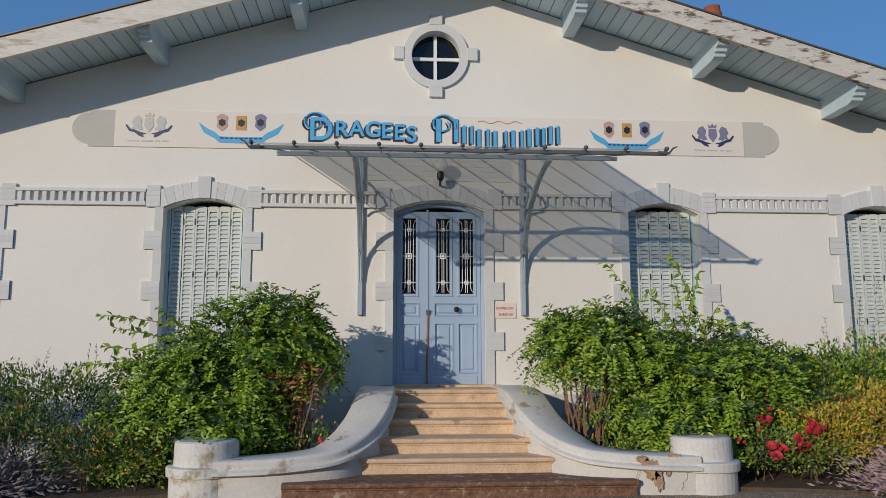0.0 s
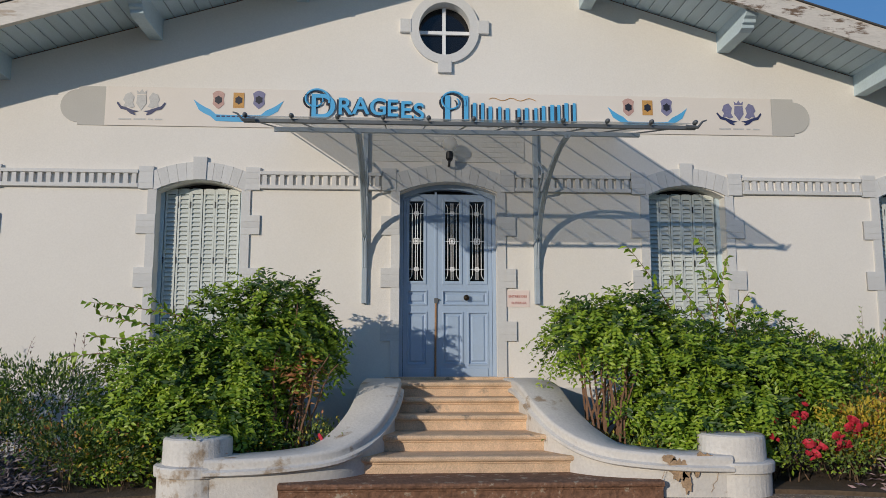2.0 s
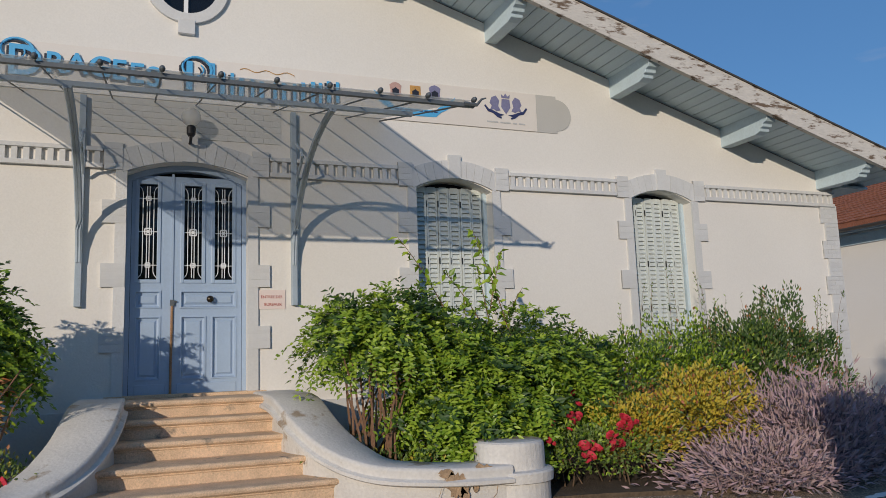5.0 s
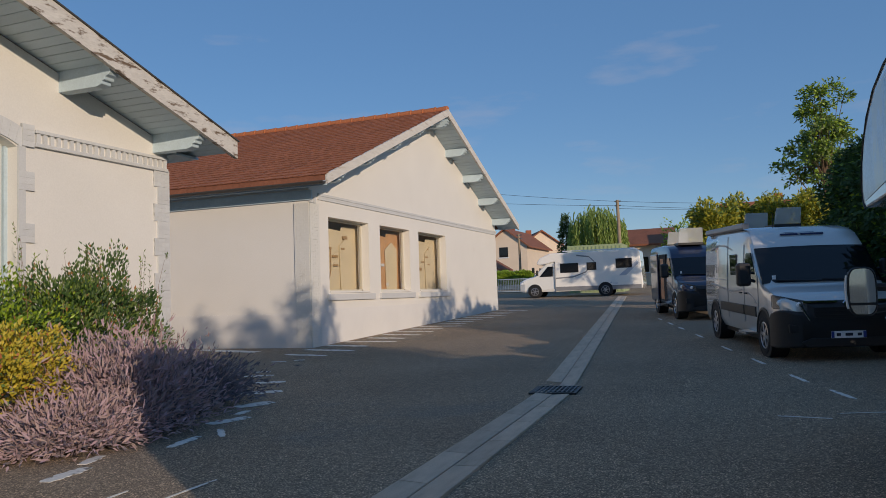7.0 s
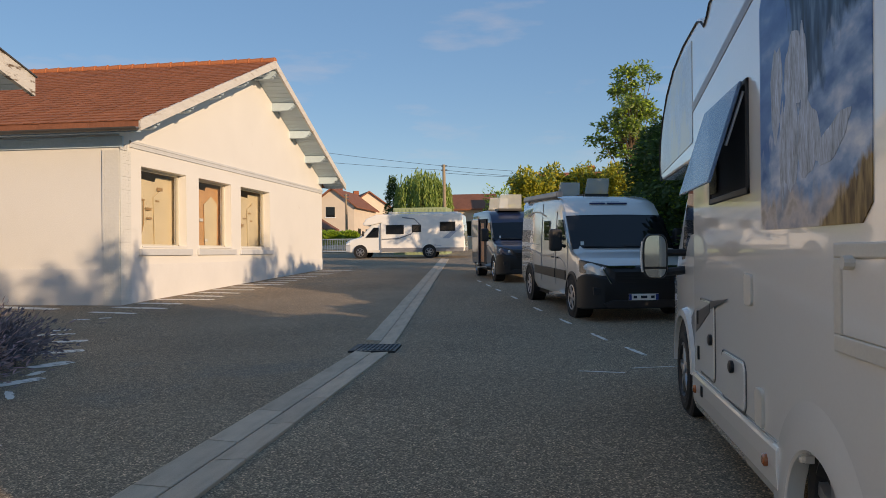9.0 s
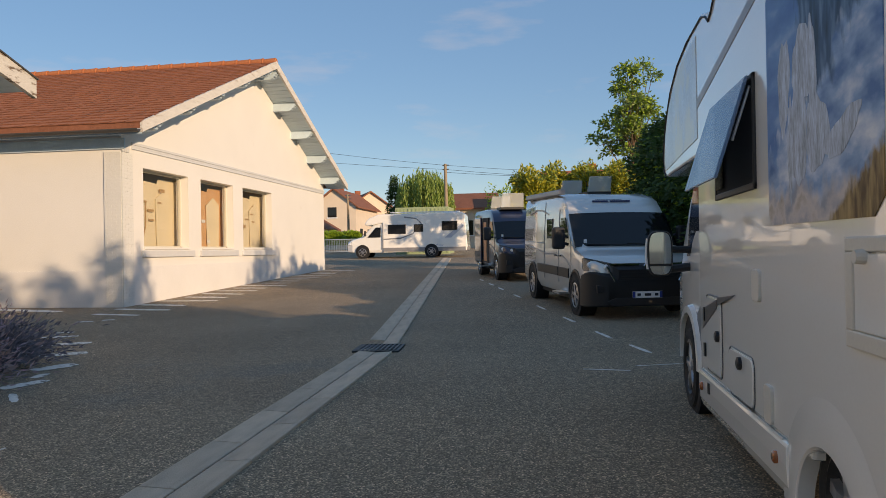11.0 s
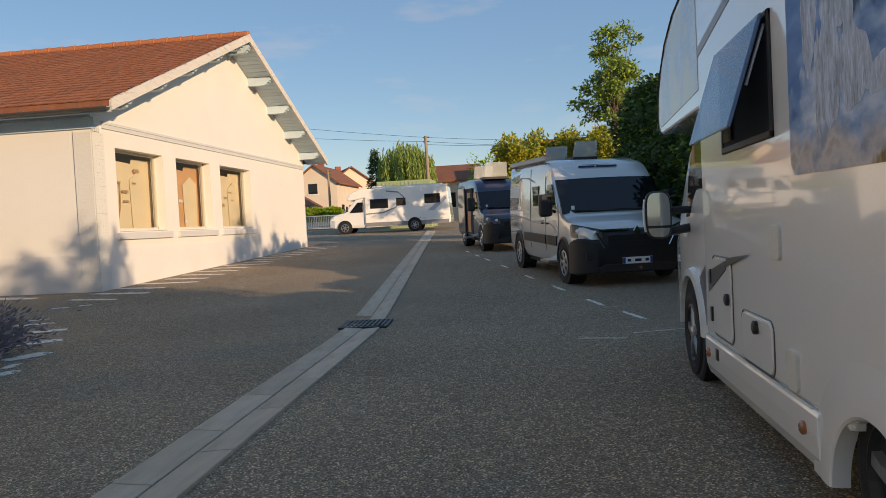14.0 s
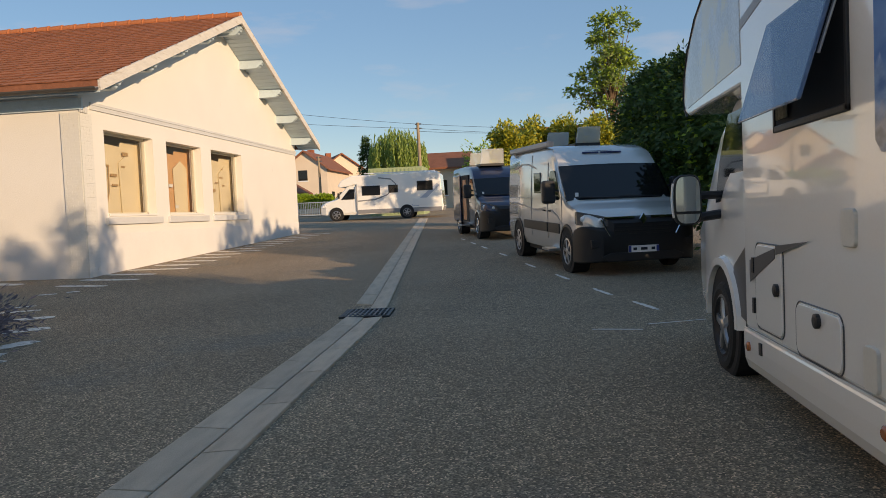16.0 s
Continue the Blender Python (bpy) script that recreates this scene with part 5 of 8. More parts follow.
def mural_material():
    """A printed winter scene: blue sky, dark streaky woods, a rising snow bank and an ochre corner, as painted areas."""
    m = bpy.data.materials.new("mural")
    m.use_nodes = True
    n, l = m.node_tree.nodes, m.node_tree.links
    b = n["Principled BSDF"]
    b.inputs["Roughness"].default_value = 0.45
    b.inputs["Specular IOR Level"].default_value = 0.12
    tc = n.new("ShaderNodeTexCoord")
    sep = n.new("ShaderNodeSeparateXYZ")
    l.new(tc.outputs["Object"], sep.inputs[0])

    def noise(scale, stretch, detail=6):
        mp = n.new("ShaderNodeMapping")
        mp.inputs["Scale"].default_value = stretch
        l.new(tc.outputs["Object"], mp.inputs[0])
        t = n.new("ShaderNodeTexNoise")
        t.inputs["Scale"].default_value, t.inputs["Detail"].default_value = scale, detail
        l.new(mp.outputs[0], t.inputs["Vector"])
        return t.outputs["Fac"]

    def plane(kx, kz, k0, wob=None, amount=0.0):
        """kx * x + kz * z + k0, roughened by a noise."""
        out = None
        for src, k, add in ((sep.outputs["X"], kx, k0), (sep.outputs["Z"], kz, 0.0), (wob, amount, -0.5 * amount)):
            if src is None:
                continue
            q = n.new("ShaderNodeMath")
            q.operation = "MULTIPLY_ADD"
            q.inputs[1].default_value, q.inputs[2].default_value = k, add
            l.new(src, q.inputs[0])
            if out is not None:
                r = n.new("ShaderNodeMath")
                l.new(out, r.inputs[0])
                l.new(q.outputs[0], r.inputs[1])
                out = r.outputs[0]
            else:
                out = q.outputs[0]
        return out

    def ramp(src, *stops):
        r = n.new("ShaderNodeValToRGB")
        r.color_ramp.elements[0].position, r.color_ramp.elements[0].color = stops[0][0], (*stops[0][1], 1)
        r.color_ramp.elements[1].position, r.color_ramp.elements[1].color = stops[-1][0], (*stops[-1][1], 1)
        for pos, c in stops[1:-1]:
            r.color_ramp.elements.new(pos).color = (*c, 1)
        l.new(src, r.inputs[0])
        return r.outputs[0]

    def over(low, high, mask):
        x = n.new("ShaderNodeMix")
        x.data_type = "RGBA"
        l.new(mask, x.inputs["Factor"])
        l.new(low, x.inputs["A"])
        l.new(high, x.inputs["B"])
        return x.outputs["Result"]

    K, W = (0, 0, 0), (1, 1, 1)
    sky_c = ramp(noise(3.0, (1, 1, 2.5)), (0.35, (0.05, 0.18, 0.45)), (0.58, (0.10, 0.27, 0.55)), (0.8, (0.36, 0.52, 0.70)))
    wood_c = ramp(noise(9.0, (2.2, 1, 0.5)), (0.35, (0.012, 0.045, 0.085)), (0.55, (0.03, 0.10, 0.20)), (0.75, (0.14, 0.27, 0.42)))
    snow_c = ramp(noise(4.5, (1, 1, 2.2)), (0.32, (0.07, 0.19, 0.42)), (0.5, (0.24, 0.40, 0.62)), (0.7, (0.70, 0.76, 0.84)))
    base_c = ramp(noise(7.0, (1, 1, 1.5)), (0.35, (0.30, 0.33, 0.40)), (0.55, (0.62, 0.56, 0.54)), (0.75, (0.36, 0.30, 0.22)))
    grass_c = ramp(noise(14.0, (2, 1, 0.5)), (0.35, (0.12, 0.07, 0.03)), (0.65, (0.45, 0.30, 0.13)))
    rough_n = noise(6.0, (1.5, 1, 0.8))
    c = over(sky_c, wood_c, ramp(plane(-2.2, 0.55, 8.05, rough_n, 1.2), (0.42, K), (0.60, W)))
    c = over(c, snow_c, ramp(plane(-0.55, -1.6, 5.65, rough_n, 0.7), (0.46, K), (0.56, W)))
    c = over(c, base_c, ramp(plane(0.10, -3.0, 4.75, rough_n, 0.8), (0.40, K), (0.62, W)))
    c = over(c, grass_c, ramp(plane(-1.6, -3.0, 10.45, rough_n, 0.9), (0.44, K), (0.56, W)))
    l.new(c, b.inputs["Base Color"])
    return m


MURAL = mural_material()
PALE_SHAPE = material("pale_mural_shape", (0.42, 0.50, 0.60), 0.45, spec=0.12, vary=0.55, scale=9, bump=0.0, fine=40, stretch=(3, 1, 0.7))


def wheel(parent, x, y, z, r=0.335, width=0.22, out=1, spokes=6, rim_mat=None, ring_mat=None):
    """A wheel whose axle runs along y; out: the side that shows."""
    w = part("wheel", bm_wheel_tyre(x, y, z, r, width, out), RUBBER, parent, smooth=False)
    bm = bmesh.new()
    rr = r * 0.66
    lathe(bm, [(rr, -0.06 * out), (rr + 0.012, 0.0), (rr - 0.01, 0.008 * out), (rr - 0.03, -0.02 * out), (rr - 0.04, -0.05 * out)], (x, y, z), 28, "y")
    part("rim", bm, ring_mat or rim_mat or ALLOY, w)
    bm = bmesh.new()
    for k in range(spokes):
        a = 2 * math.pi * k / spokes + 0.2
        ca, sa = math.cos(a), math.sin(a)
        hw = 0.032
        loft(bm, [[(x + q * ca - p * sa, y + d, z + q * sa + p * ca) for p, d in ((-hw * f, -0.03 * out), (hw * f, -0.03 * out), (hw * f * 0.7, e * out), (-hw * f * 0.7, e * out))] for q, f, e in ((0.02, 1.4, 0.0), (rr * 0.5, 1.0, 0.005), (rr * 0.97, 1.25, -0.004))])
    lathe(bm, [(0.06, -0.03 * out), (0.055, 0.004 * out), (0.03, 0.012 * out), (0.0, 0.012 * out)], (x, y, z), 14, "y")
    part("spokes", bm, rim_mat or ALLOY, w)
    bm = bmesh.new()
    lathe(bm, [(rr - 0.005, -0.062 * out), (0.0, -0.06 * out)], (x, y, z), 20, "y")
    part("brake", bm, DARK, w)
    return w


def bm_wheel_tyre(x, y, z, r, width, out):
    bm = bmesh.new()
    w = width
    lathe(bm, [(r * 0.66, -w * out), (r * 0.92, -w * out), (r * 0.985, -w * 0.9 * out), (r, -w * 0.7 * out), (r, -w * 0.3 * out), (r * 0.985, -w * 0.1 * out), (r * 0.92, 0.004 * out), (r * 0.80, 0.012 * out), (r * 0.68, 0.0), (r * 0.66, -0.03 * out)], (x, y, z), 32, "y")
    return bm


def plate(parent, x, y, z, w=0.52, h=0.11, flip=1):
    """A number plate facing -x, its writing as plain bars."""
    p = part("number_plate", bm_box(x - 0.012, x, y - w / 2, y + w / 2, z - h / 2, z + h / 2), PLATE_WHITE, parent, "white number plate with dark bars")
    for a, b in ((-w / 2, -w / 2 + 0.045), (w / 2 - 0.045, w / 2)):
        part("blue_band", bm_box(x - 0.015, x - 0.011, y + a, y + b, z - h / 2 + 0.003, z + h / 2 - 0.003), PLATE_BLUE, p)
    for a, b in ((0.12, 0.18), (-0.06, 0.05), (-0.19, -0.13)):
        part("bar", bm_box(x - 0.016, x - 0.012, y + a, y + b, z - 0.022, z + 0.022), SIGN_BLACK, p)


def van_ring(st, n_side=6):
    x, zb, zt, w = st
    def half(z):
        return w - 0.06 * max(0.0, z - 1.2) ** 1.2 - 0.05 * max(0.0, 0.55 - z)
    zs = [zb, zb + (zt - zb) * 0.08, zb + (zt - zb) * 0.3, zb + (zt - zb) * 0.55, zb + (zt - zb) * 0.8, zt - 0.10 if zt - zb > 0.4 else zt - 0.05, zt - 0.025]
    right = [(x, half(z) - (0.05 if i == 0 else (0.03 if i == 6 else 0)), z) for i, z in enumerate(zs)]
    right.append((x, half(zt) - 0.16, zt + 0.012))
    left = [(p[0], -p[1], p[2]) for p in right[::-1]]
    return right + left


def van(name, m, label, paint, bumper, length, wb, height, nose, glass_from, slide_open=False, silver=True, skylights=True, group=""):
    """A panel van whose nose is at local x = 0 and whose tail lies towards +x; the left flank (+y) is the one that shows."""
    t = thing(name, m, label, "van")
    H = height
    w = 0.98
    st = [(0.0, 0.40, 0.82, 0.70), (0.03, 0.34, 0.92, 0.82), (0.14, 0.30, 1.00, 0.93), (0.35, 0.28, 1.06, 1.0), (0.70, 0.28, 1.13, w), (0.92, 0.28, 1.19, w), (1.20, 0.28, 1.19 + (H - 1.33) * 0.30, w), (1.60, 0.30, H - 0.34, w), (1.80, 0.30, H - 0.17, w), (2.1, 0.30, H - 0.06, w), (2.5, 0.30, H - 0.02, w), (length * 0.7, 0.30, H, w), (length - 0.1, 0.32, H - 0.02, w - 0.01), (length, 0.36, H - 0.12, w - 0.06)]
    bm = bmesh.new()
    loft(bm, [van_ring(s) for s in st])
    body = part("body", bm, paint, t, smooth=True)
    body.data.set_sharp_from_angle(angle=radians(32))
    body.modifiers.new("soft", "BEVEL").width = 0.012

    def half(z):
        return w - 0.06 * max(0.0, z - 1.2) ** 1.2
    # windscreen: a bent sheet just proud of the body
    bm = bmesh.new()
    rows = []
    for x, z, hw in ((0.945, 1.215, 0.965), (1.20, 1.19 + (H - 1.33) * 0.30 + 0.03, 0.955), (1.50, H - 0.42, 0.935)):
        rows.append([(x - 0.022 + 0.03 * abs(u) ** 3, u * hw, z + 0.02 - 0.02 * u * u) for u in (-1, -0.66, -0.33, 0, 0.33, 0.66, 1)])
    vs = [[bm.verts.new(p) for p in r] for r in rows]
    for a, b in zip(vs, vs[1:]):
        for i in range(6):
            bm.faces.new((a[i], a[i + 1], b[i + 1], b[i]))
    ws = part("windscreen", bm, DARK_PANE, t, "dark windscreen")
    sol = ws.modifiers.new("thick", "SOLIDIFY")
    sol.thickness, sol.offset = 0.10, 1.0
    part("sticker", bm_box(0.985, 0.995, 0.74, 0.80, 1.28, 1.35), PLATE_WHITE, ws)
    bm = bmesh.new()
    for y0, y1 in ((-0.75, 0.0), (-0.05, 0.75)):
        tube(bm, [(0.93, y0, 1.24), (0.935, (y0 + y1) / 2, 1.25), (0.945, y1, 1.265)], 0.012, 5)
    part("wiper", bm, BLACK, t)
    # bumper and grille
    bm = bmesh.new()
    loft(bm, [[(x, s * hw, z) for s, z in ((-1, z0), (1, z0), (1, z1), (-1, z1))] for x, hw, z0, z1 in ((-0.065, 0.48, 0.26, 0.66), (-0.05, 0.68, 0.23, 0.73), (-0.015, 0.81, 0.21, 0.77), (0.05, 0.90, 0.20, 0.80), (0.16, 0.965, 0.19, 0.80), (0.30, 1.0, 0.18, 0.78), (0.46, 1.01, 0.18, 0.74), (0.55, 1.01, 0.20, 0.60))])
    bump_ob = part("front_bumper", bm, bumper, t, "dark grey plastic bumper", bevel=0.025, smooth=True)
    bump_ob.data.set_sharp_from_angle(angle=radians(40))
    bm = bmesh.new()
    prism(bm, [(-0.62, 0.22), (0.62, 0.22), (0.70, 0.30), (0.55, 0.36), (-0.55, 0.36), (-0.70, 0.30)], "x", -0.076, -0.03)
    part("lower_intake", bm, BLACK, bump_ob, "black lower air intake", bevel=0.01)
    for s in (-1, 1):
        bm = bmesh.new()
        prism(bm, [(s * 0.66, 0.46), (s * 0.86, 0.44), (s * 0.87, 0.58), (s * 0.72, 0.56)], "x", -0.035, 0.12)
        part("lamp_recess", bm, BLACK, bump_ob, "black recess in the bumper", bevel=0.01)
    bm = bmesh.new()
    loft(bm, [[(x, s * hw, z) for s, z in ((-1, z0), (1, z0), (1, z1), (-1, z1))] for x, hw, z0, z1 in ((-0.062, 0.50, 0.60, 0.84), (-0.02, 0.62, 0.58, 0.92), (0.06, 0.64, 0.58, 0.95))])
    gr = part("grille", bm, BLACK, t, "black slatted grille", bevel=0.01)
    for i in range(4):
        z = 0.64 + i * 0.06
        part("slat", bm_box(-0.072, -0.05, -0.48, 0.48, z, z + 0.02), PLASTIC_GREY, gr)
    if silver:
        part("chrome_bar", bm_box(-0.055, -0.02, -0.66, -0.14, 0.915, 0.945), CHROME, gr)
        part("chrome_bar", bm_box(-0.055, -0.02, 0.14, 0.66, 0.915, 0.945), CHROME, gr)
        bm = bmesh.new()
        loft(bm, [[(d, 0, 0.90 - 0.10 * f), (d, 0.065 * f, 0.90), (d, 0, 0.90 + 0.10 * f), (d, -0.065 * f, 0.90)] for d, f in ((-0.06, 1.0), (-0.085, 0.9))])
        part("badge", bm, CHROME, gr, "plain chrome lozenge")
        for s in (-1, 1):
            bm = bmesh.new()
            tube(bm, [(-0.03, s * 0.70, 0.90), (-0.045, s * 0.62, 0.74), (-0.055, s * 0.56, 0.64)], 0.014, 6)
            part("chrome_strip", bm, CHROME, gr)
        for ya, yb, zz in ((0.10, 0.40, 0.0), (-0.34, 0.05, 0.0)):
            part("name_bar", bm_box(1.742, 1.775, ya, yb, H - 0.195, H - 0.165), SIGN_NAVY, t, "plain dark bar of a name mark")
        part("name_line", bm_box(1.752, 1.79, -0.18, 0.34, H - 0.152, H - 0.146), SIGN_NAVY, t, "thin dark line over a name mark")
    else:
        part("badge", bm_box(-0.075, -0.05, -0.16, 0.16, 0.80, 0.85), CHROME, gr)
    plate(t, -0.064 if silver else -0.055, 0.0, 0.41)
    for s in (-1, 1):
        bm = bmesh.new()
        loft(bm, [[(0.07, s * 0.62, 0.80), (0.06, s * 0.63, 0.95), (0.38, s * 1.012, 1.03), (0.36, s * 1.02, 0.84)], [(-0.05, s * 0.58, 0.79), (-0.045, s * 0.60, 0.95), (0.27, s * 1.025, 1.05), (0.23, s * 1.035, 0.82)]])
        hl = part("headlight", bm, LAMP_DARK, t, "clear headlight in dark housing", bevel=0.01)
        for u, r in ((0.22, 0.05), (0.50, 0.062), (0.76, 0.055)):
            bm = bmesh.new()
            lathe(bm, [(0.0, 0.03), (r, 0.03), (r, 0.0), (r * 0.8, -0.012), (r * 0.4, -0.02), (0.0, -0.022)], (-0.045 + 0.30 * u, s * (0.59 + 0.44 * u), 0.87 + 0.06 * u), 14, "x")
            part("reflector", bm, LAMP_GLASS, hl)
        bm = bmesh.new()
        lathe(bm, [(0.0, 0.02), (0.055, 0.02), (0.06, 0.0), (0.045, -0.012), (0.0, -0.012)], (-0.02 + 0.06, s * 0.80, 0.36), 16, "x")
        part("fog_lamp", bm, CHROME, t)
    # flank
    side = []
    y = w + 0.004
    bm = bmesh.new()
    prism(bm, [(1.28, 1.24), (2.02, 1.24), (2.02, 1.64), (1.92, 1.76), (1.66, 1.76)], "y", half(1.5) - 0.02, half(1.5) + 0.008)
    door_glass = part("door_window", bm, DARK_PANE, t, "dark side window")
    lean = radians(-6)
    for x in (2.13, 1.22):
        bm = bmesh.new()
        tube(bm, [(x, w + 0.002, 0.5), (x, w + 0.002, 1.3), (x + (0.0 if x > 2 else 0.42), half(H - 0.35) + 0.004, H - 0.33 if x > 2 else 1.76)], 0.006, 4)
        part("door_seam", bm, DECAL_GREY, t)
    if silver:
        bm = bmesh.new()
        tube(bm, [(3.35, w + 0.002, 0.5), (3.35, w + 0.002, 1.3), (3.35, half(H - 0.15) + 0.003, H - 0.14)], 0.006, 4)
        part("door_seam", bm, DECAL_GREY, t)
        bm = bmesh.new()
        tube(bm, [(5.2, w + 0.002, 1.25), (3.4, w + 0.002, 1.25)], 0.006, 4)
        part("slide_rail", bm, DECAL_GREY, t)
    for x in ((1.92, 2.28) if silver else (1.92,)):
        bm = bmesh.new()
        tube(bm, [(x, w + 0.012, 1.02), (x + 0.07, w + 0.03, 1.02), (x + 0.15, w + 0.012, 1.02)], 0.015, 6)
        part("door_handle", bm, BLACK, t)
    if silver:
        bm = bmesh.new()
        prism(bm, [(2.62, 1.34), (3.12, 1.34), (3.14, 1.75), (2.66, 1.75)], "y", half(1.55) - 0.03, half(1.55) + 0.012)
        part("side_window", bm, DARK_PANE, t, "tinted hinged camper window", bevel=0.01)
        for a, b in ((0.92 + 0.45, 2.1), (2.16, 3.95)):
            part("rub_strip", bm_box(a, b, w - 0.02, w + 0.02, 0.62, 0.80), PLASTIC_GREY, t, "dark grey side rubbing strip", bevel=0.01)
        for pts in ([(4.9, 1.12), (4.0, 1.08), (3.0, 1.0), (2.3, 1.06)], [(4.9, 1.86), (4.2, 1.94), (3.6, 1.92), (3.0, 1.82)], [(1.9, 1.02), (1.5, 0.92), (1.3, 0.80)]):
            bm = bmesh.new()
            for (xa, za), (xb, zb) in zip(pts, pts[1:]):
                prism(bm, [(xa, za), (xb, zb), (xb, zb + 0.03), (xa, za + 0.03)], "y", half((za + zb) / 2) - 0.01, half((za + zb) / 2) + 0.004)
            part("stripe", bm, DECAL_GREY, t, "grey decorative stripe")
        part("step_board", bm_box(1.6, 2.1, w - 0.05, w + 0.14, 0.30, 0.34), ALLOY, t, "aluminium entry step")
        # awning rail on the roof edge
        bm = bmesh.new()
        prism(bm, [(0.84, H - 0.03), (0.95, H - 0.05), (0.975, H - 0.02), (0.97, H + 0.06), (0.95, H + 0.075), (0.84, H + 0.07)], "x", 2.1, 5.2)
        part("awning_case", bm, DECAL_GREY, t, "grey rolled awning case", bevel=0.01)
        bm = bmesh.new()
        tube(bm, [(2.0, 0.45, H - 0.05), (1.95, 0.46, H + 0.10), (1.93, 0.46, H + 0.22)], 0.006, 5)
        part("aerial", bm, BLACK, t)
    else:
        # sliding door pushed back; a near-black block paints the shade of the doorway
        part("doorway_shade_block", bm_box(2.2, 3.25, w - 0.25, w + 0.005, 0.42, H - 0.28), DARK, t, "dark block standing for the shade inside the open sliding doorway")
        part("inner_trim", bm_box(2.55, 3.05, w - 0.02, w + 0.01, 0.46, 1.75), SEAT_TAN, t, "brown wooden cupboard inside")
        part("sliding_door", bm_box(3.3, 4.5, w + 0.01, w + 0.07, 0.40, H - 0.26), paint, t, "dark sliding door pushed back", bevel=0.03)
        part("step_board", bm_box(2.35, 2.95, w - 0.05, w + 0.22, 0.28, 0.32), ALLOY, t)
        for pts in ([(2.1, 1.0), (1.6, 0.85), (1.1, 0.70)],):
            bm = bmesh.new()
            for (xa, za), (xb, zb) in zip(pts, pts[1:]):
                prism(bm, [(xa, za), (xb, zb), (xb, zb + 0.10), (xa, za + 0.10)], "y", w - 0.01, w + 0.005)
            part("stripe", bm, PAINT_SILVER, t, "silver stripe")
    # mirror
    for s in (1, -1):
        bm = bmesh.new()
        box(bm, 1.20, 1.36, s * 1.08, s * 1.32, 1.17, 1.58, 0.05)
        mi = part("mirror", bm, BLACK, t, "black door mirror")
        bm = bmesh.new()
        tube(bm, [(1.34, s * 1.0, 1.25), (1.30, s * 1.12, 1.29)], 0.03, 6)
        tube(bm, [(1.36, s * 1.0, 1.39), (1.30, s * 1.12, 1.42)], 0.025, 6)
        part("arm", bm, BLACK, mi)
    # wheels over near-black discs that paint the shade in the arches
    for x in (0.93, 0.93 + wb):
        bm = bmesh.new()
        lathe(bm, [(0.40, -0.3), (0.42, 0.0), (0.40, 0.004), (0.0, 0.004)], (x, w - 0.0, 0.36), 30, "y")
        part("arch_shade_disc", bm, DARK, t)
        bm = bmesh.new()
        n = 16
        loft(bm, [[(x + r * math.cos(a), w + d, 0.36 + r * math.sin(a)) for r, d in ((0.40, -0.02), (0.405, 0.018), (0.45, 0.012), (0.45, -0.02))] for a in [math.pi * (k / n) for k in range(n + 1)]])
        part("arch_trim", bm, PLASTIC_GREY if silver else paint, t)
        wheel(t, x, w + 0.008, 0.335, 0.335, 0.22, 1, 6 if silver else 8, ALLOY if silver else CHROME)
        bm = bm_wheel_tyre(x, -w + 0.02, 0.335, 0.335, 0.2, -1)
        part("wheel", bm, RUBBER, t)
    part("underside", bm_box(0.5, length - 0.2, -0.85, 0.85, 0.2, 0.31), DARK, t)
    # tilted roof hatches
    if skylights:
        for x, sz, sy, up in (((2.70, 0.25, -0.03, 0.36), (4.09, 0.25, 0.18, 0.36)) if silver else ((1.9, 0.38, 0.25, 0.50), (3.3, 0.34, 0.35, 0.45))):
            bm = bmesh.new()
            loft(bm, [[(x + a, sy + b, H + 0.03) for a, b in ((0, -sz), (0.05, -sz), (0.05, sz), (0, sz))], [(x + a - 0.14, sy + b * 0.92, H + up) for a, b in ((0, -sz), (0.05, -sz), (0.05, sz), (0, sz))]])
            hatch = part("roof_hatch", bm, SMOKE, t, "raised smoky roof hatch", bevel=0.02)
            part("hatch_frame", bm_box(x - 0.02, x + 0.6, sy - sz, sy + sz, H - 0.02, H + 0.05), BLACK, hatch)
    return t


van("silver_camper_van", pose(14.28, 0.94, ground_z(16.5) - 0.05, 0, -1.75, 14.5), "silver panel-van camper with dark bumper parked at the roadside", PAINT_SILVER, PLASTIC_GREY, 5.5, 3.55, 2.25, 0, 0)
van("navy_camper_van", pose(23.85, 3.15, ground_z(26) - 0.02, 0, -1.75, 16), "dark blue camper van with its sliding door open", PAINT_NAVY, PLASTIC_GREY, 5.1, 2.95, 2.17, 0, 0, silver=False)


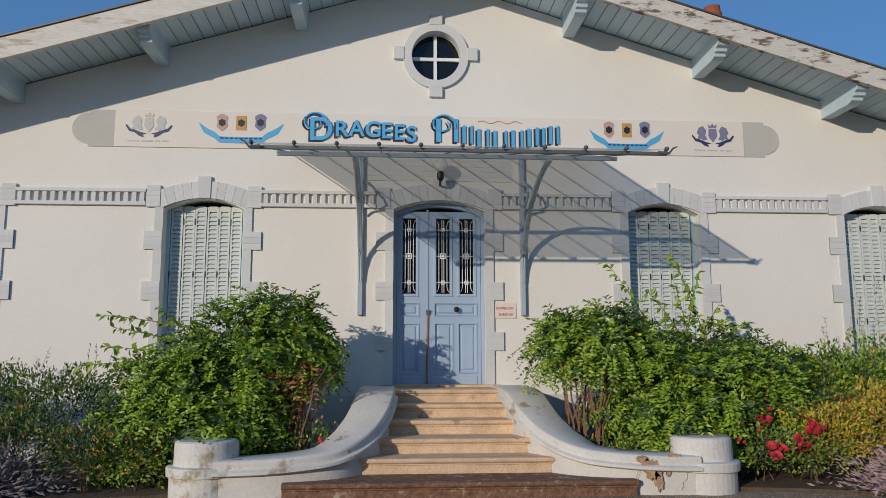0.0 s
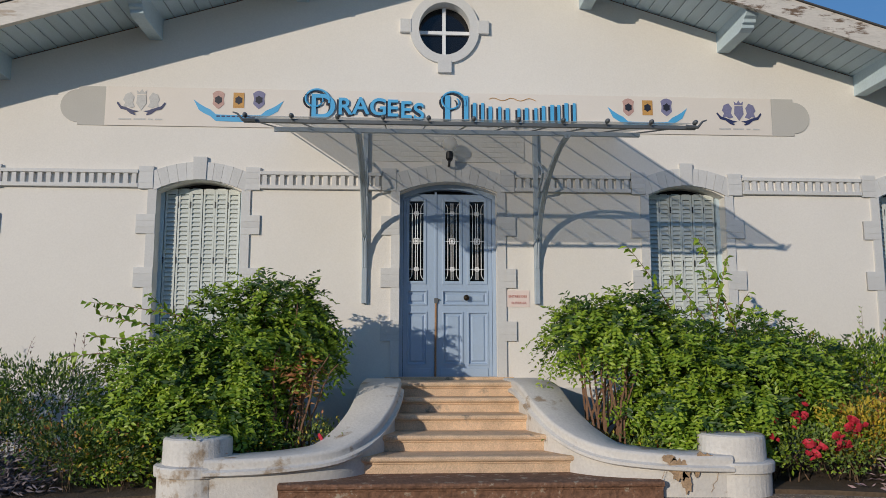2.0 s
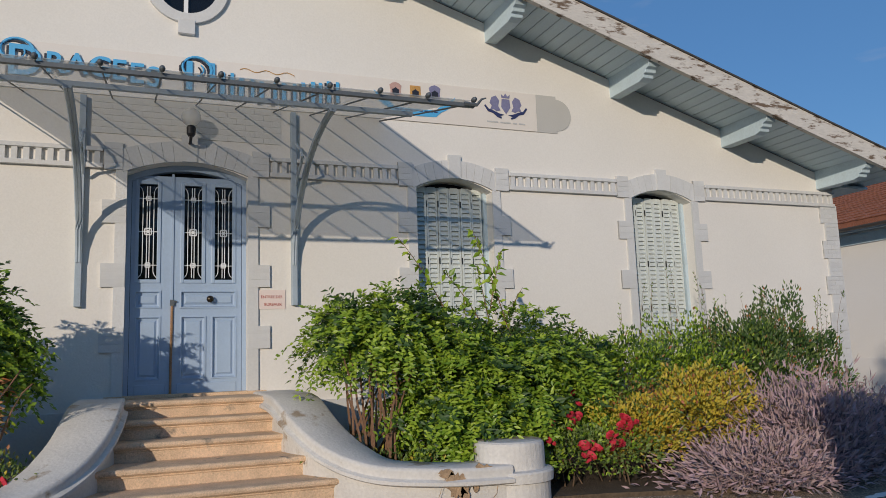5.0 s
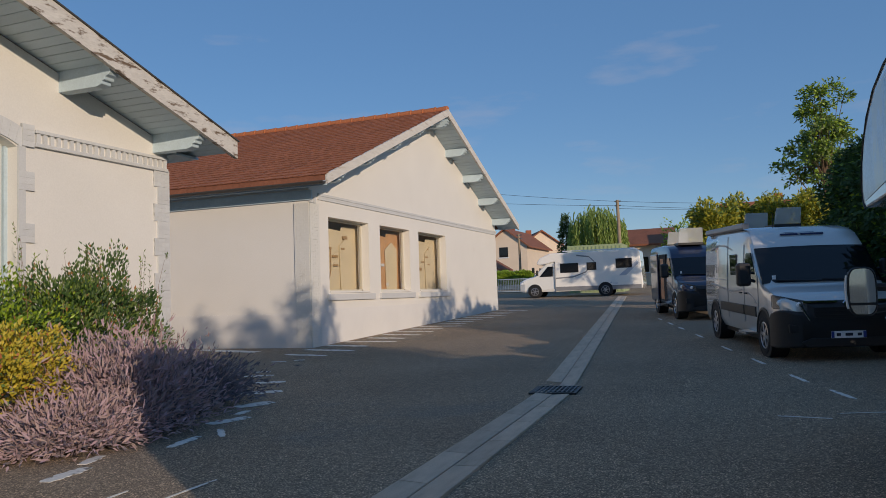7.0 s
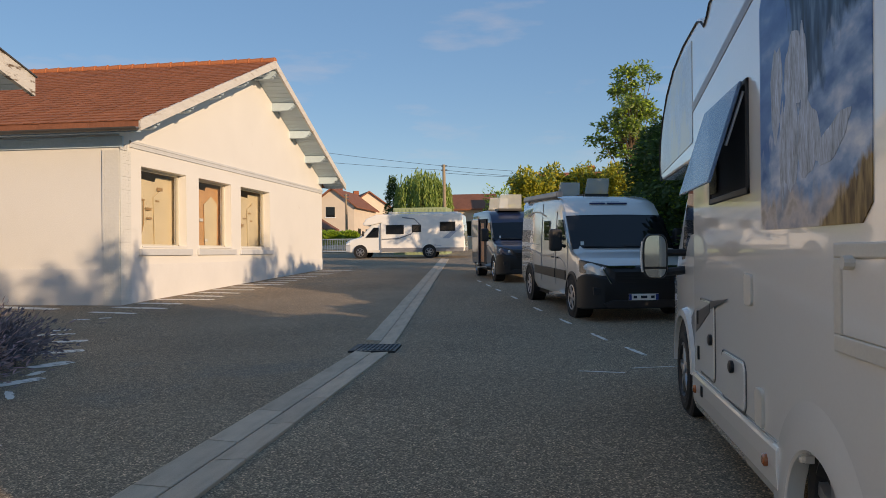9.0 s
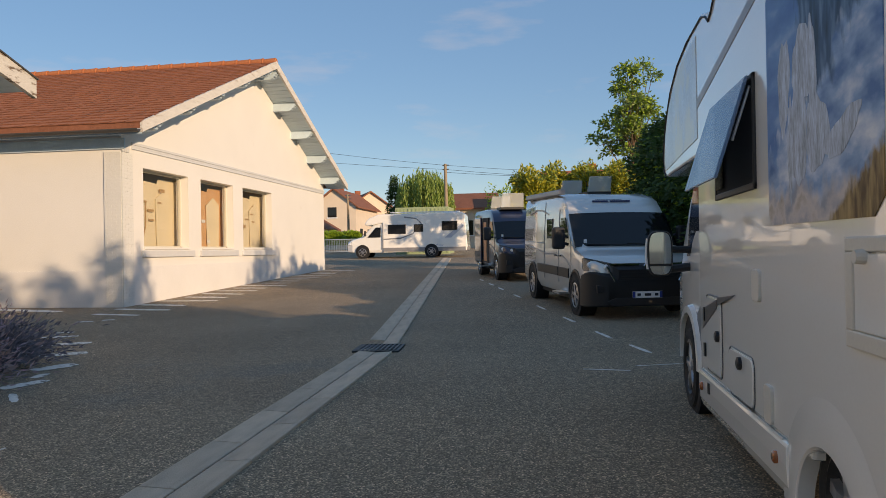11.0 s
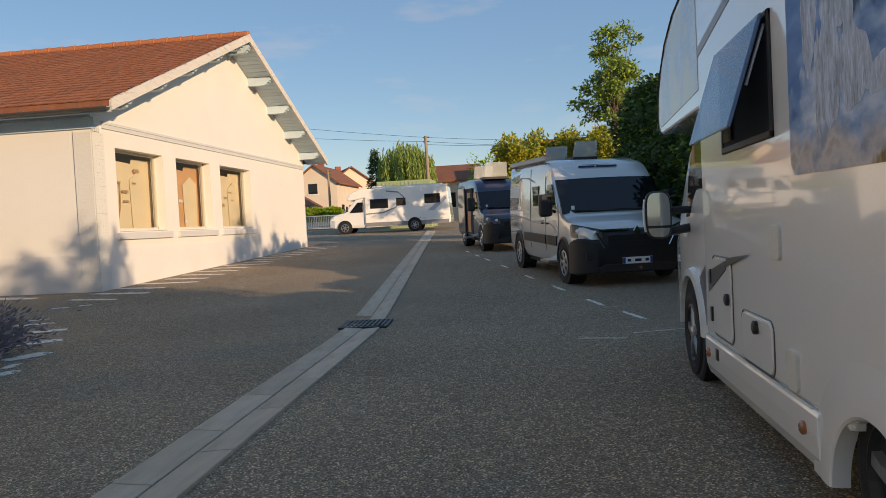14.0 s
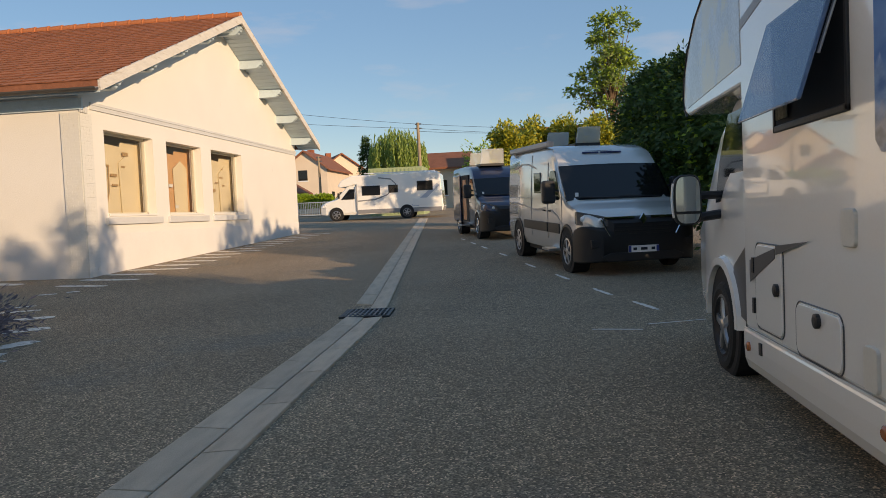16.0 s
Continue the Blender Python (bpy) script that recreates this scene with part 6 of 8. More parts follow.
def big_motorhome():
    t = thing("motorhome", label="large white overcab motorhome with a mural panel and open window", category="motorhome")
    Y, YB = 1.405, -0.88
    z0 = 0.46
    outline = [(6.32, z0), (6.32, 1.96), (7.90, 1.96), (8.05, 2.0), (8.12, 2.12), (8.08, 2.28), (7.92, 2.48), (7.62, 2.68), (7.2, 2.82), (6.7, 2.885), (6.1, 2.90), (5.95, 2.86), (5.85, 2.80), (5.75, 2.83), (5.65, 2.89), (1.42, 2.89), (1.32, 2.8), (1.32, z0)]
    arch = [(3.72 + 0.37 * math.cos(a), 0.20 + 0.345 * math.sin(a)) for a in [math.pi - math.pi * k / 12 for k in range(13)]]
    arch = [(x, max(z, z0)) for x, z in arch if z > z0 + 0.005]
    bm = bmesh.new()
    prism(bm, outline + [(arch[0][0], z0)] + arch + [(arch[-1][0], z0)], "y", YB, Y)
    part("body", bm, PAINT_WHITE, t, "glossy white body shell", bevel=0.035)
    # black roof-edge line
    bm = bmesh.new()
    edge = [(7.96, 1.975), (8.06, 2.05), (8.09, 2.14), (8.04, 2.30), (7.88, 2.49), (7.58, 2.68), (7.18, 2.81), (6.68, 2.872), (6.1, 2.885), (5.95, 2.845), (5.85, 2.785), (5.75, 2.815), (5.65, 2.875), (2.0, 2.875)]
    tube(bm, [(x - 0.015, Y + 0.003, z - 0.018) for x, z in edge], 0.008, 5)
    part("edge_trim", bm, BLACK, t)
    bm = bmesh.new()
    prism(bm, [(6.32, 2.285), (6.32, 2.345), (3.0, 2.82), (3.0, 2.76)], "y", Y - 0.01, Y + 0.003)
    part("stripe", bm, DECAL_GREY, t, "grey diagonal stripe")
    part("roof_vent", bm_box(5.6, 5.9, 0.4, 0.9, 2.85, 2.93), PAINT_WHITE, t)
    # murals
    bm = bmesh.new()
    prism(bm, [(4.45, 1.46), (4.40, 1.41), (3.24, 1.40), (3.16, 1.46), (3.14, 2.62), (3.20, 2.68), (4.38, 2.52), (4.45, 2.44)], "y", Y - 0.01, Y + 0.004)
    mural = part("mural_panel", bm, MURAL, t, "blue and white printed mountain scene")
    # pale forms before the snow, as plain rounded shapes
    for q, (cx, cz, rx, rz, lean) in enumerate(((4.18, 2.00, 0.085, 0.20, 0.10), (4.10, 1.72, 0.035, 0.22, 0.02), (3.93, 2.04, 0.12, 0.15, -0.1), (3.98, 1.80, 0.10, 0.26, 0.03), (3.76, 1.74, 0.13, 0.14, -0.2), (3.80, 1.98, 0.045, 0.22, -0.05), (3.50, 1.70, 0.17, 0.055, -0.35))):
        bm = bmesh.new()
        ring = []
        for k in range(28):
            a = 2 * math.pi * k / 28
            e = 1 + 0.10 * math.sin(3 * a + q) + 0.06 * math.sin(7 * a + 2 * q)
            u, v = rx * e * math.cos(a), rz * e * math.sin(a)
            ring.append((cx + u - lean * v, cz + v + lean * u))
        prism(bm, ring, "y", Y + 0.003, Y + 0.0044 + 0.0002 * q)
        part("mural_shape", bm, PALE_SHAPE, mural, "plain pale shape")
    bm = bmesh.new()
    prism(bm, [(6.30, 2.08), (7.92, 2.02), (8.00, 2.12), (7.92, 2.34), (7.70, 2.54), (7.35, 2.69), (6.9, 2.78), (6.30, 2.80)], "y", Y - 0.01, Y + 0.004)
    part("overcab_panel", bm, material("overcab_print", (0.46, 0.52, 0.56), 0.3, vary=0.35, scale=2.5, bump=0, coat=0.5, dirt=(0.62, 0.58, 0.44), dirt_amount=0.8, dirt_scale=2.0), t, "pale printed overcab panel")
    # window with the pane swung out at the bottom
    wx0, wx1, wz0, wz1 = 4.68, 5.66, 1.60, 2.18
    bm = bmesh.new()
    for a, b, c, d in ((wx0, wx1, wz0, wz0 + 0.035), (wx0, wx1, wz1 - 0.03, wz1), (wx0, wx0 + 0.03, wz0, wz1), (wx1 - 0.03, wx1, wz0, wz1)):
        box(bm, a, b, Y - 0.01, Y + 0.014, c, d)
    part("window_frame", bm, BLACK, t, bevel=0.006)
    # the shade behind the open pane is a near-black sheet on the body
    part("window_opening", bm_box(wx0 + 0.02, wx1 - 0.02, Y - 0.01, Y + 0.005, wz0 + 0.02, wz1 - 0.02), DARK, t, "dark sheet standing for the shade inside the open window")
    bm = bmesh.new()
    out = 0.16
    loft(bm, [[(x, Y + 0.02 + out * f + dd, wz1 - 0.01 - (wz1 - wz0) * 0.88 * f) for x, dd in ((wx0 + 0.03, 0), (wx1 - 0.02, 0), (wx1 - 0.02, 0.02), (wx0 + 0.03, 0.02))] for f in (0.0, 0.5, 1.0)])
    pane = part("window_pane", bm, ACRYLIC, t, "open tinted acrylic window", bevel=0.008)
    bm = bmesh.new()
    tube(bm, [(wx0 + 0.05, Y + 0.015, wz1 - 0.06), (wx0 + 0.06, Y + 0.10, wz1 - 0.33)], 0.008, 6)
    part("stay", bm, ALLOY, pane)
    bm = bmesh.new()
    rng = random.Random(4)
    rings = []
    for i in range(10):
        x = wx1 - 0.07 - 0.02 * i
        d = 0.012 * (i % 2)
        rings.append([(x, Y + 0.008 + d, wz0 + 0.06), (x, Y + 0.008 + d, wz1 - 0.2), (x, Y + 0.012 + d, wz1 - 0.2), (x, Y + 0.012 + d, wz0 + 0.06)])
    loft(bm, rings)
    part("curtain", bm, material("checked_curtain", (0.30, 0.28, 0.20), 0.9, vary=0.5, scale=25, bump=0.1), t, "folded patterned curtain")

    def rounded(a, b, c, d, r):
        pts = []
        for cx, cz, start in ((b - r, d - r, 0), (a + r, d - r, 90), (a + r, c + r, 180), (b - r, c + r, 270)):
            pts += [(cx + r * math.cos(radians(start + k * 18)), cz + r * math.sin(radians(start + k * 18))) for k in range(6)]
        return pts

    def flap(name, a, b, c, d, mat, label, lift=0.010, seam=True):
        bm = bmesh.new()
        prism(bm, rounded(a, b, c, d, 0.055 if seam else 0.03), "y", Y - 0.01, Y + lift)
        ob = part(name, bm, mat, t, label, bevel=0.005)
        if seam:
            bm = bmesh.new()
            ring = rounded(a - 0.012, b + 0.012, c - 0.012, d + 0.012, 0.065)
            tube(bm, [(x, Y + 0.002, z) for x, z in ring + ring[:1]], 0.0042, 5)
            part("seal", bm, DECAL, ob, "dark rubber seal")
        return ob

    d1 = flap("locker_door", 5.58, 6.06, 0.51, 0.99, PAINT_WHITE, "white storage locker door")
    d2 = flap("gas_hatch", 4.80, 5.37, 0.48, 0.73, PAINT_WHITE, "white service hatch")
    for ob, x, z in ((d1, 5.65, 0.76), (d2, 5.06, 0.68)):
        bm = bmesh.new()
        lathe(bm, [(0.0, 0.0), (0.035, 0.0), (0.035, 0.02), (0.02, 0.026), (0.0, 0.026)], (x, Y + 0.008, z), 14, "y")
        part("lock", bm, BLACK, ob)
    for z in (0.58, 0.82):
        part("hinge", bm_box(6.07, 6.105, Y, Y + 0.02, z, z + 0.09), BLACK, d1)
    flap("fridge_vent", 4.63, 4.77, 1.04, 1.20, CREAM_PLASTIC, "cream vent cover", 0.016, False)
    flap("lower_vent", 4.44, 4.57, 0.48, 0.66, CREAM_PLASTIC, "cream vent cover", 0.016, False)
    bm = bmesh.new()
    for a, b, c, d in ((2.78, 3.47, 0.97, 1.03), (2.78, 3.47, 1.29, 1.34), (2.78, 2.85, 1.03, 1.29), (3.40, 3.47, 1.03, 1.29)):
        box(bm, a, b, Y - 0.01, Y + 0.016, c, d, 0.006)
    part("service_flap_frame", bm, CREAM_PLASTIC, t, "cream moulded frame of a service flap")
    part("service_flap", bm_box(2.86, 3.39, Y - 0.01, Y + 0.012, 1.035, 1.285), PAINT_WHITE, t)
    for x in (2.95, 3.30):
        bm = bmesh.new()
        lathe(bm, [(0.0, 0.0), (0.025, 0.0), (0.022, 0.035), (0.0, 0.035)], (x, Y + 0.01, 1.275), 12, "y")
        part("flap_knob", bm, CREAM_PLASTIC, t)
    # swoosh decals
    for pts in ([(6.16, 0.76), (5.68, 0.93), (5.68, 0.985), (6.16, 0.89)], [(5.66, 0.95), (5.15, 1.045), (5.66, 1.0)]):
        bm = bmesh.new()
        prism(bm, pts, "y", Y + 0.011, Y + 0.014)
        part("decal", bm, DECAL, t, "graphite flash decal")
    # skirt below the body
    bm = bmesh.new()
    prism(bm, [(Y - 0.04, 0.20), (Y - 0.01, 0.21), (Y + 0.010, 0.27), (Y + 0.016, 0.36), (Y + 0.016, 0.44), (Y + 0.008, 0.458), (Y - 0.04, 0.458)], "x", 4.20, 6.32)
    part("side_skirt", bm, PAINT_WHITE, t, "white side skirt", bevel=0.006)
    bm = bmesh.new()
    prism(bm, [(Y - 0.04, 0.20), (Y - 0.01, 0.21), (Y + 0.010, 0.27), (Y + 0.016, 0.36), (Y + 0.016, 0.44), (Y + 0.008, 0.458), (Y - 0.04, 0.458)], "x", 1.32, 3.18)
    part("side_skirt", bm, PAINT_WHITE, t, "white side skirt", bevel=0.006)
    part("skirt_ledge", bm_box(4.28, 6.33, Y, Y + 0.011, 0.452, 0.464), CREAM_PLASTIC, t, bevel=0.004)
    for x in (4.36, 6.20):
        bm = bmesh.new()
        lathe(bm, [(0.0, 0.0), (0.03, 0.0), (0.03, 0.014), (0.018, 0.022), (0.0, 0.022)], (x, Y + 0.013, 0.36), 14, "y")
        part("side_marker", bm, AMBER, t, "amber side marker lamp")
    part("marker_black", bm_box(5.93, 5.98, Y + 0.01, Y + 0.024, 0.35, 0.42), BLACK, t)
    # moulded rear arch
    bm = bmesh.new()
    n = 36
    loft(bm, [[(3.72 + rx * math.cos(a), Y + d, 0.20 + rz * math.sin(a)) for rx, rz, d in ((0.365, 0.34, -0.06), (0.37, 0.345, 0.006), (0.38, 0.355, 0.013), (0.42, 0.39, 0.014), (0.50, 0.47, 0.007), (0.58, 0.54, 0.001))] for a in [math.pi * k / n for k in range(n + 1)]])
    part("wheel_arch_moulding", bm, PAINT_WHITE, t, "white moulded rear arch", smooth=True).data.set_sharp_from_angle(angle=radians(25))
    wheel(t, 3.70, Y - 0.06, 0.335, 0.335, 0.22, 1, 5, None, BLACK)
    part("rear_wheel_well", bm_box(3.2, 4.2, YB + 0.3, Y - 0.26, 0.3, 0.9), DARK, t)
    part("chassis", bm_box(1.8, 6.4, YB + 0.15, Y - 0.15, 0.30, 0.47), DARK, t)
    # cab
    bm = bmesh.new()
    yc = 1.30
    st = [(6.36, 0.36, 1.98, 1.06), (7.0, 0.34, 1.98, 1.06), (7.35, 0.34, 1.82, 1.05), (7.72, 0.34, 1.42, 1.04), (7.95, 0.34, 1.24, 1.02), (8.35, 0.34, 1.10, 0.98), (8.55, 0.36, 0.98, 0.86), (8.62, 0.42, 0.85, 0.70)]
    mid = 0.262
    loft(bm, [[(x, mid + y, z) for x, y, z in van_ring(s)] for s in st])
    cab = part("cab", bm, PAINT_CAB, t, "white cab with sloping bonnet", smooth=True)
    cab.data.set_sharp_from_angle(angle=radians(32))
    cab.modifiers.new("soft", "BEVEL").width = 0.012
    side_y = mid + 1.06
    bm = bmesh.new()
    prism(bm, [(6.52, 1.28), (7.46, 1.24), (7.30, 1.55), (7.02, 1.86), (6.52, 1.86)], "y", side_y - 0.06, side_y - 0.012)
    part("cab_window", bm, DARK_PANE, t, "dark cab side window")
    bm = bmesh.new()
    loft(bm, [[(x + 0.03, mid + s * hw, z) for s in (-1, -0.5, 0, 0.5, 1)] + [(x + 0.01, mid + s * hw, z - 0.02) for s in (1, 0.5, 0, -0.5, -1)] for x, z, hw in ((7.34, 1.84, 0.90), (7.72, 1.44, 0.94), (7.95, 1.27, 0.95))])
    part("windscreen", bm, DARK_PANE, t, "dark raked windscreen")
    bm = bmesh.new()
    prism(bm, [(6.44, 0.42), (6.95, 0.50), (6.90, 0.80), (6.44, 1.02)], "y", side_y - 0.01, side_y + 0.006)
    part("decal", bm, DECAL, t, "graphite flash decal")
    # near-black disc on the cab side as the shade of the front arch
    bm = bmesh.new()
    lathe(bm, [(0.40, -0.3), (0.425, 0.0), (0.40, 0.01), (0.0, 0.01)], (7.2, side_y - 0.004, 0.37), 30, "y")
    part("front_arch_shade_disc", bm, DARK, t)
    bm = bmesh.new()
    loft(bm, [[(7.2 + r * math.cos(a), side_y + d, 0.37 + r * math.sin(a)) for r, d in ((0.41, -0.03), (0.415, 0.04), (0.47, 0.035), (0.49, -0.02))] for a in [math.pi * (k / 16) for k in range(17)]])
    part("front_arch_trim", bm, PAINT_CAB, t)
    wheel(t, 7.2, side_y + 0.02, 0.335, 0.335, 0.22, 1, 5, None, BLACK)
    bm = bm_wheel_tyre(7.2, mid - 1.0, 0.335, 0.335, 0.2, -1)
    part("wheel", bm, RUBBER, t)
    bm = bm_wheel_tyre(3.70, YB + 0.05, 0.335, 0.335, 0.2, -1)
    part("wheel", bm, RUBBER, t)
    # long-arm mirror
    bm = bmesh.new()
    oval = [(1.555 + 0.105 * abs(math.cos(a)) ** 0.55 * (1 if math.cos(a) > 0 else -1), 1.27 + 0.19 * abs(math.sin(a)) ** 0.55 * (1 if math.sin(a) > 0 else -1)) for a in [2 * math.pi * (k + 0.5) / 28 for k in range(28)]]
    loft(bm, [[(x, 1.555 + (u - 1.555) * f, 1.27 + (v - 1.27) * f) for u, v in oval] for x, f in ((7.26, 0.95), (7.28, 1.0), (7.34, 0.97), (7.40, 0.75))])
    mi = part("mirror", bm, BLACK, t, "large black door mirror on a long arm")
    for low, high in ((1.185, 1.47), (1.06, 1.165)):
        cut = [(1.555 + (u - 1.555) * 0.84, min(max(1.27 + (v - 1.27) * 0.92, low), high)) for u, v in oval]
        bm = bmesh.new()
        prism(bm, [p for k, p in enumerate(cut) if p != cut[k - 1]], "x", 7.250, 7.262)
        part("mirror_glass", bm, MIRROR, mi)
    bm = bmesh.new()
    tube(bm, [(7.275, 1.655 + 0.012 * math.cos(k / 8 * 3 - 1.5), 1.14 + k * 0.032) for k in range(9)], 0.010, 5)
    part("mirror_rim", bm, PLATE_WHITE, mi, "pale outer rim")
    bm = bmesh.new()
    tube(bm, [(7.30, side_y - 0.04, 1.16), (7.32, 1.52, 1.13)], 0.035, 8)
    tube(bm, [(7.28, side_y - 0.06, 1.30), (7.30, 1.52, 1.30)], 0.03, 8)
    part("mirror_arm", bm, BLACK, mi)
    return t


big_motorhome()


def far_motorhome():
    # local: nose at x = 0, tail towards +x, the flank that shows at +y; turned so that the nose points to world +y
    t = thing("white_motorhome", pose(44.6, 14.6, ground_z(44) - 0.0, 0, 0, -88), "white low-profile motorhome with grey swoosh, parked across the road", "motorhome")
    w = 1.1
    H = 2.55
    mirror_y = -1
    bm = bmesh.new()
    st = [(0.0, 0.45, 0.75, 0.7), (0.06, 0.36, 0.92, 0.88), (0.35, 0.32, 1.06, 1.0), (0.85, 0.32, 1.20, 1.02), (1.15, 0.32, 1.45, 1.02), (1.6, 0.32, 1.92, 1.03), (1.9, 0.32, 2.15, 1.04), (2.1, 0.32, 2.32, 1.05), (2.2, 0.32, 2.42, w)]
    loft(bm, [van_ring(s) for s in st])
    part("cab", bm, PAINT_CAB, t, "white cab")
    bm = bmesh.new()
    prism(bm, [(2.15, 0.30), (6.95, 0.36), (7.0, 0.6), (6.85, H - 0.1), (6.7, H), (1.9, H - 0.06), (1.3, H - 0.30), (1.1, H - 0.62), (1.25, H - 0.70), (1.8, H - 0.62), (2.15, H - 0.55)], "y", -w, w)
    part("body", bm, PAINT_WHITE, t, "white coachbuilt body", bevel=0.05)
    s = -1
    y = s * w
    for a, b, c, d in ((2.5, 3.45, 1.40, 1.85), (4.0, 4.45, 1.5, 1.85), (5.6, 6.4, 1.55, 2.0)):
        part("window", bm_box(a, b, y - 0.012, y + 0.02, c, d), DARK_PANE, t, "dark framed window", bevel=0.01)
        bm = bmesh.new()
        for p, q, r, u in ((a - 0.04, b + 0.04, c - 0.04, c), (a - 0.04, b + 0.04, d, d + 0.04), (a - 0.04, a, c, d), (b, b + 0.04, c, d)):
            box(bm, p, q, y - 0.016, y, r, u)
        part("window_frame", bm, BLACK, t)
    bm = bmesh.new()
    prism(bm, [(1.25, 1.18), (2.02, 1.18), (2.02, 1.75), (1.75, 1.75)], "y", s * 1.05, s * 1.02)
    part("door_window", bm, DARK_PANE, t)
    bm = bmesh.new()
    tube(bm, [(2.15, y - 0.01, 0.5), (2.15, y - 0.01, 1.9)], 0.02, 5)
    part("body_joint", bm, DECAL_GREY, t)
    bm = bmesh.new()
    pts = [(2.2, 1.05), (3.2, 1.1), (3.9, 1.35), (4.4, 1.9), (4.1, 2.2), (3.4, 2.3)]
    for (xa, za), (xb, zb) in zip(pts, pts[1:]):
        prism(bm, [(xa, za - 0.02), (xb, zb - 0.02), (xb, zb + 0.05), (xa, za + 0.05)], "y", y - 0.006, y)
    part("swoosh", bm, DECAL_GREY, t, "grey swoosh decal")
    bm = bmesh.new()
    prism(bm, [(5.2, 0.7), (6.7, 1.9), (6.8, 1.75), (5.6, 0.65)], "y", y - 0.005, y)
    part("swoosh", bm, material("pale_blue_decal", (0.45, 0.50, 0.58), 0.4, vary=0.05, bump=0), t)
    part("lower_panel", bm_box(2.2, 6.9, y - 0.02, y + 0.0, 0.36, 0.58), DECAL_GREY, t)
    part("locker_flap", bm_box(5.3, 6.3, y - 0.01, y, 0.7, 1.1), PAINT_CAB, t)
    for x in (0.95, 4.95):
        # shade of the wheel arch painted as a near-black disc
        bm = bmesh.new()
        lathe(bm, [(0.40, 0.3), (0.40, -0.006), (0.0, -0.006)], (x, y + 0.04 if x < 2 else y - 0.016, 0.37), 24, "y")
        part("arch_shade_disc", bm, DARK, t)
        wheel(t, x, (y + 0.03) if x < 2 else y - 0.022, 0.335, 0.335, 0.2, -1, 6)
        part("wheel", bm_wheel_tyre(x, -y - 0.05, 0.335, 0.335, 0.2, 1), RUBBER, t)
    bm = bmesh.new()
    box(bm, 1.1, 1.2, s * 1.12, s * 1.28, 1.25, 1.55, 0.02)
    part("mirror", bm, BLACK, t)
    bm = bmesh.new()
    prism(bm, [(0.06, 0.75), (0.30, 0.98), (0.45, 0.98), (0.30, 0.78)], "y", s * 0.97, s * 1.02)
    part("headlight", bm, LAMP_GLASS, t)
    part("roof_rail", bm_box(2.6, 6.6, y + 0.1, y + 0.14, H, H + 0.06), IRON_WHITE, t)


far_motorhome()

# ---- leaves ----
LEAF_DEEP = leaf_material("deep_green_leaf", (0.125, 0.24, 0.018), (0.37, 0.50, 0.05), 0.42, 0.22)
LEAF_GOLD = leaf_material("yellow_green_leaf", (0.56, 0.46, 0.05), (0.28, 0.34, 0.05))
LEAF_MID = leaf_material("mid_green_leaf", (0.102, 0.187, 0.043), (0.238, 0.306, 0.085))
LEAF_YELLOW = leaf_material("yellow_leaf", (0.70, 0.50, 0.06), (0.48, 0.44, 0.06))
LEAF_RUST = leaf_material("rust_leaf", (0.476, 0.153, 0.060), (0.408, 0.238, 0.085))
LEAF_GREY = leaf_material("mauve_lavender_sprig", (0.47, 0.325, 0.37), (0.41, 0.30, 0.27), 0.8, 0.15)
# Lavender's shaded copy: darker and bluer, with the shade put into the colour.
LEAF_SHADE_BLUE = leaf_material("shade_blue_grey_sprig", (0.17, 0.155, 0.18), (0.26, 0.215, 0.235), 0.8, 0.15)
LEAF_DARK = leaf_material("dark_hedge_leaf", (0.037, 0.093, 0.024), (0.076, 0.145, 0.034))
LEAF_WILLOW = leaf_material("willow_leaf", (0.204, 0.323, 0.068), (0.340, 0.425, 0.102))
PETAL = leaf_material("red_petal", (0.72, 0.03, 0.06), (0.80, 0.09, 0.14), 0.6, 0.3)
BARK = material("bark", (0.14, 0.09, 0.055), 0.9, vary=0.3, scale=12, bump=0.5, fine=40)
TWIG = material("red_brown_stem", (0.22, 0.12, 0.07), 0.85, vary=0.3, scale=15, bump=0.2)


def leaf_mesh(name, base, way, normal, length, width, mat, fold=0.18):
    """A mesh of many leaves, each two folded triangles pairs in the shape of a lozenge, from numpy rows."""
    n = len(base)
    side = np.cross(way, normal)
    side /= np.linalg.norm(side, axis=1, keepdims=True) + 1e-9
    up = np.cross(side, way)
    L, W = length[:, None], width[:, None]
    mid = base + way * L * 0.45
    v = np.stack([base, mid + side * W * 0.5 + up * W * fold, base + way * L - up * L * 0.10, mid - side * W * 0.5 + up * W * fold], 1).reshape(-1, 3)
    i = np.arange(n)[:, None] * 4
    f = np.concatenate([i + np.array([[0, 1, 2]]), i + np.array([[0, 2, 3]])], 1).reshape(-1, 3)
    me = bpy.data.meshes.new(name)
    me.vertices.add(len(v))
    me.vertices.foreach_set("co", v.astype(np.float32).ravel())
    me.loops.add(len(f) * 3)
    me.loops.foreach_set("vertex_index", f.astype(np.int32).ravel())
    me.polygons.add(len(f))
    me.polygons.foreach_set("loop_start", np.arange(0, len(f) * 3, 3, dtype=np.int32))
    me.update(calc_edges=True)
    me.materials.append(mat)
    return me


def unit(a):
    return a / (np.linalg.norm(a, axis=1, keepdims=True) + 1e-9)


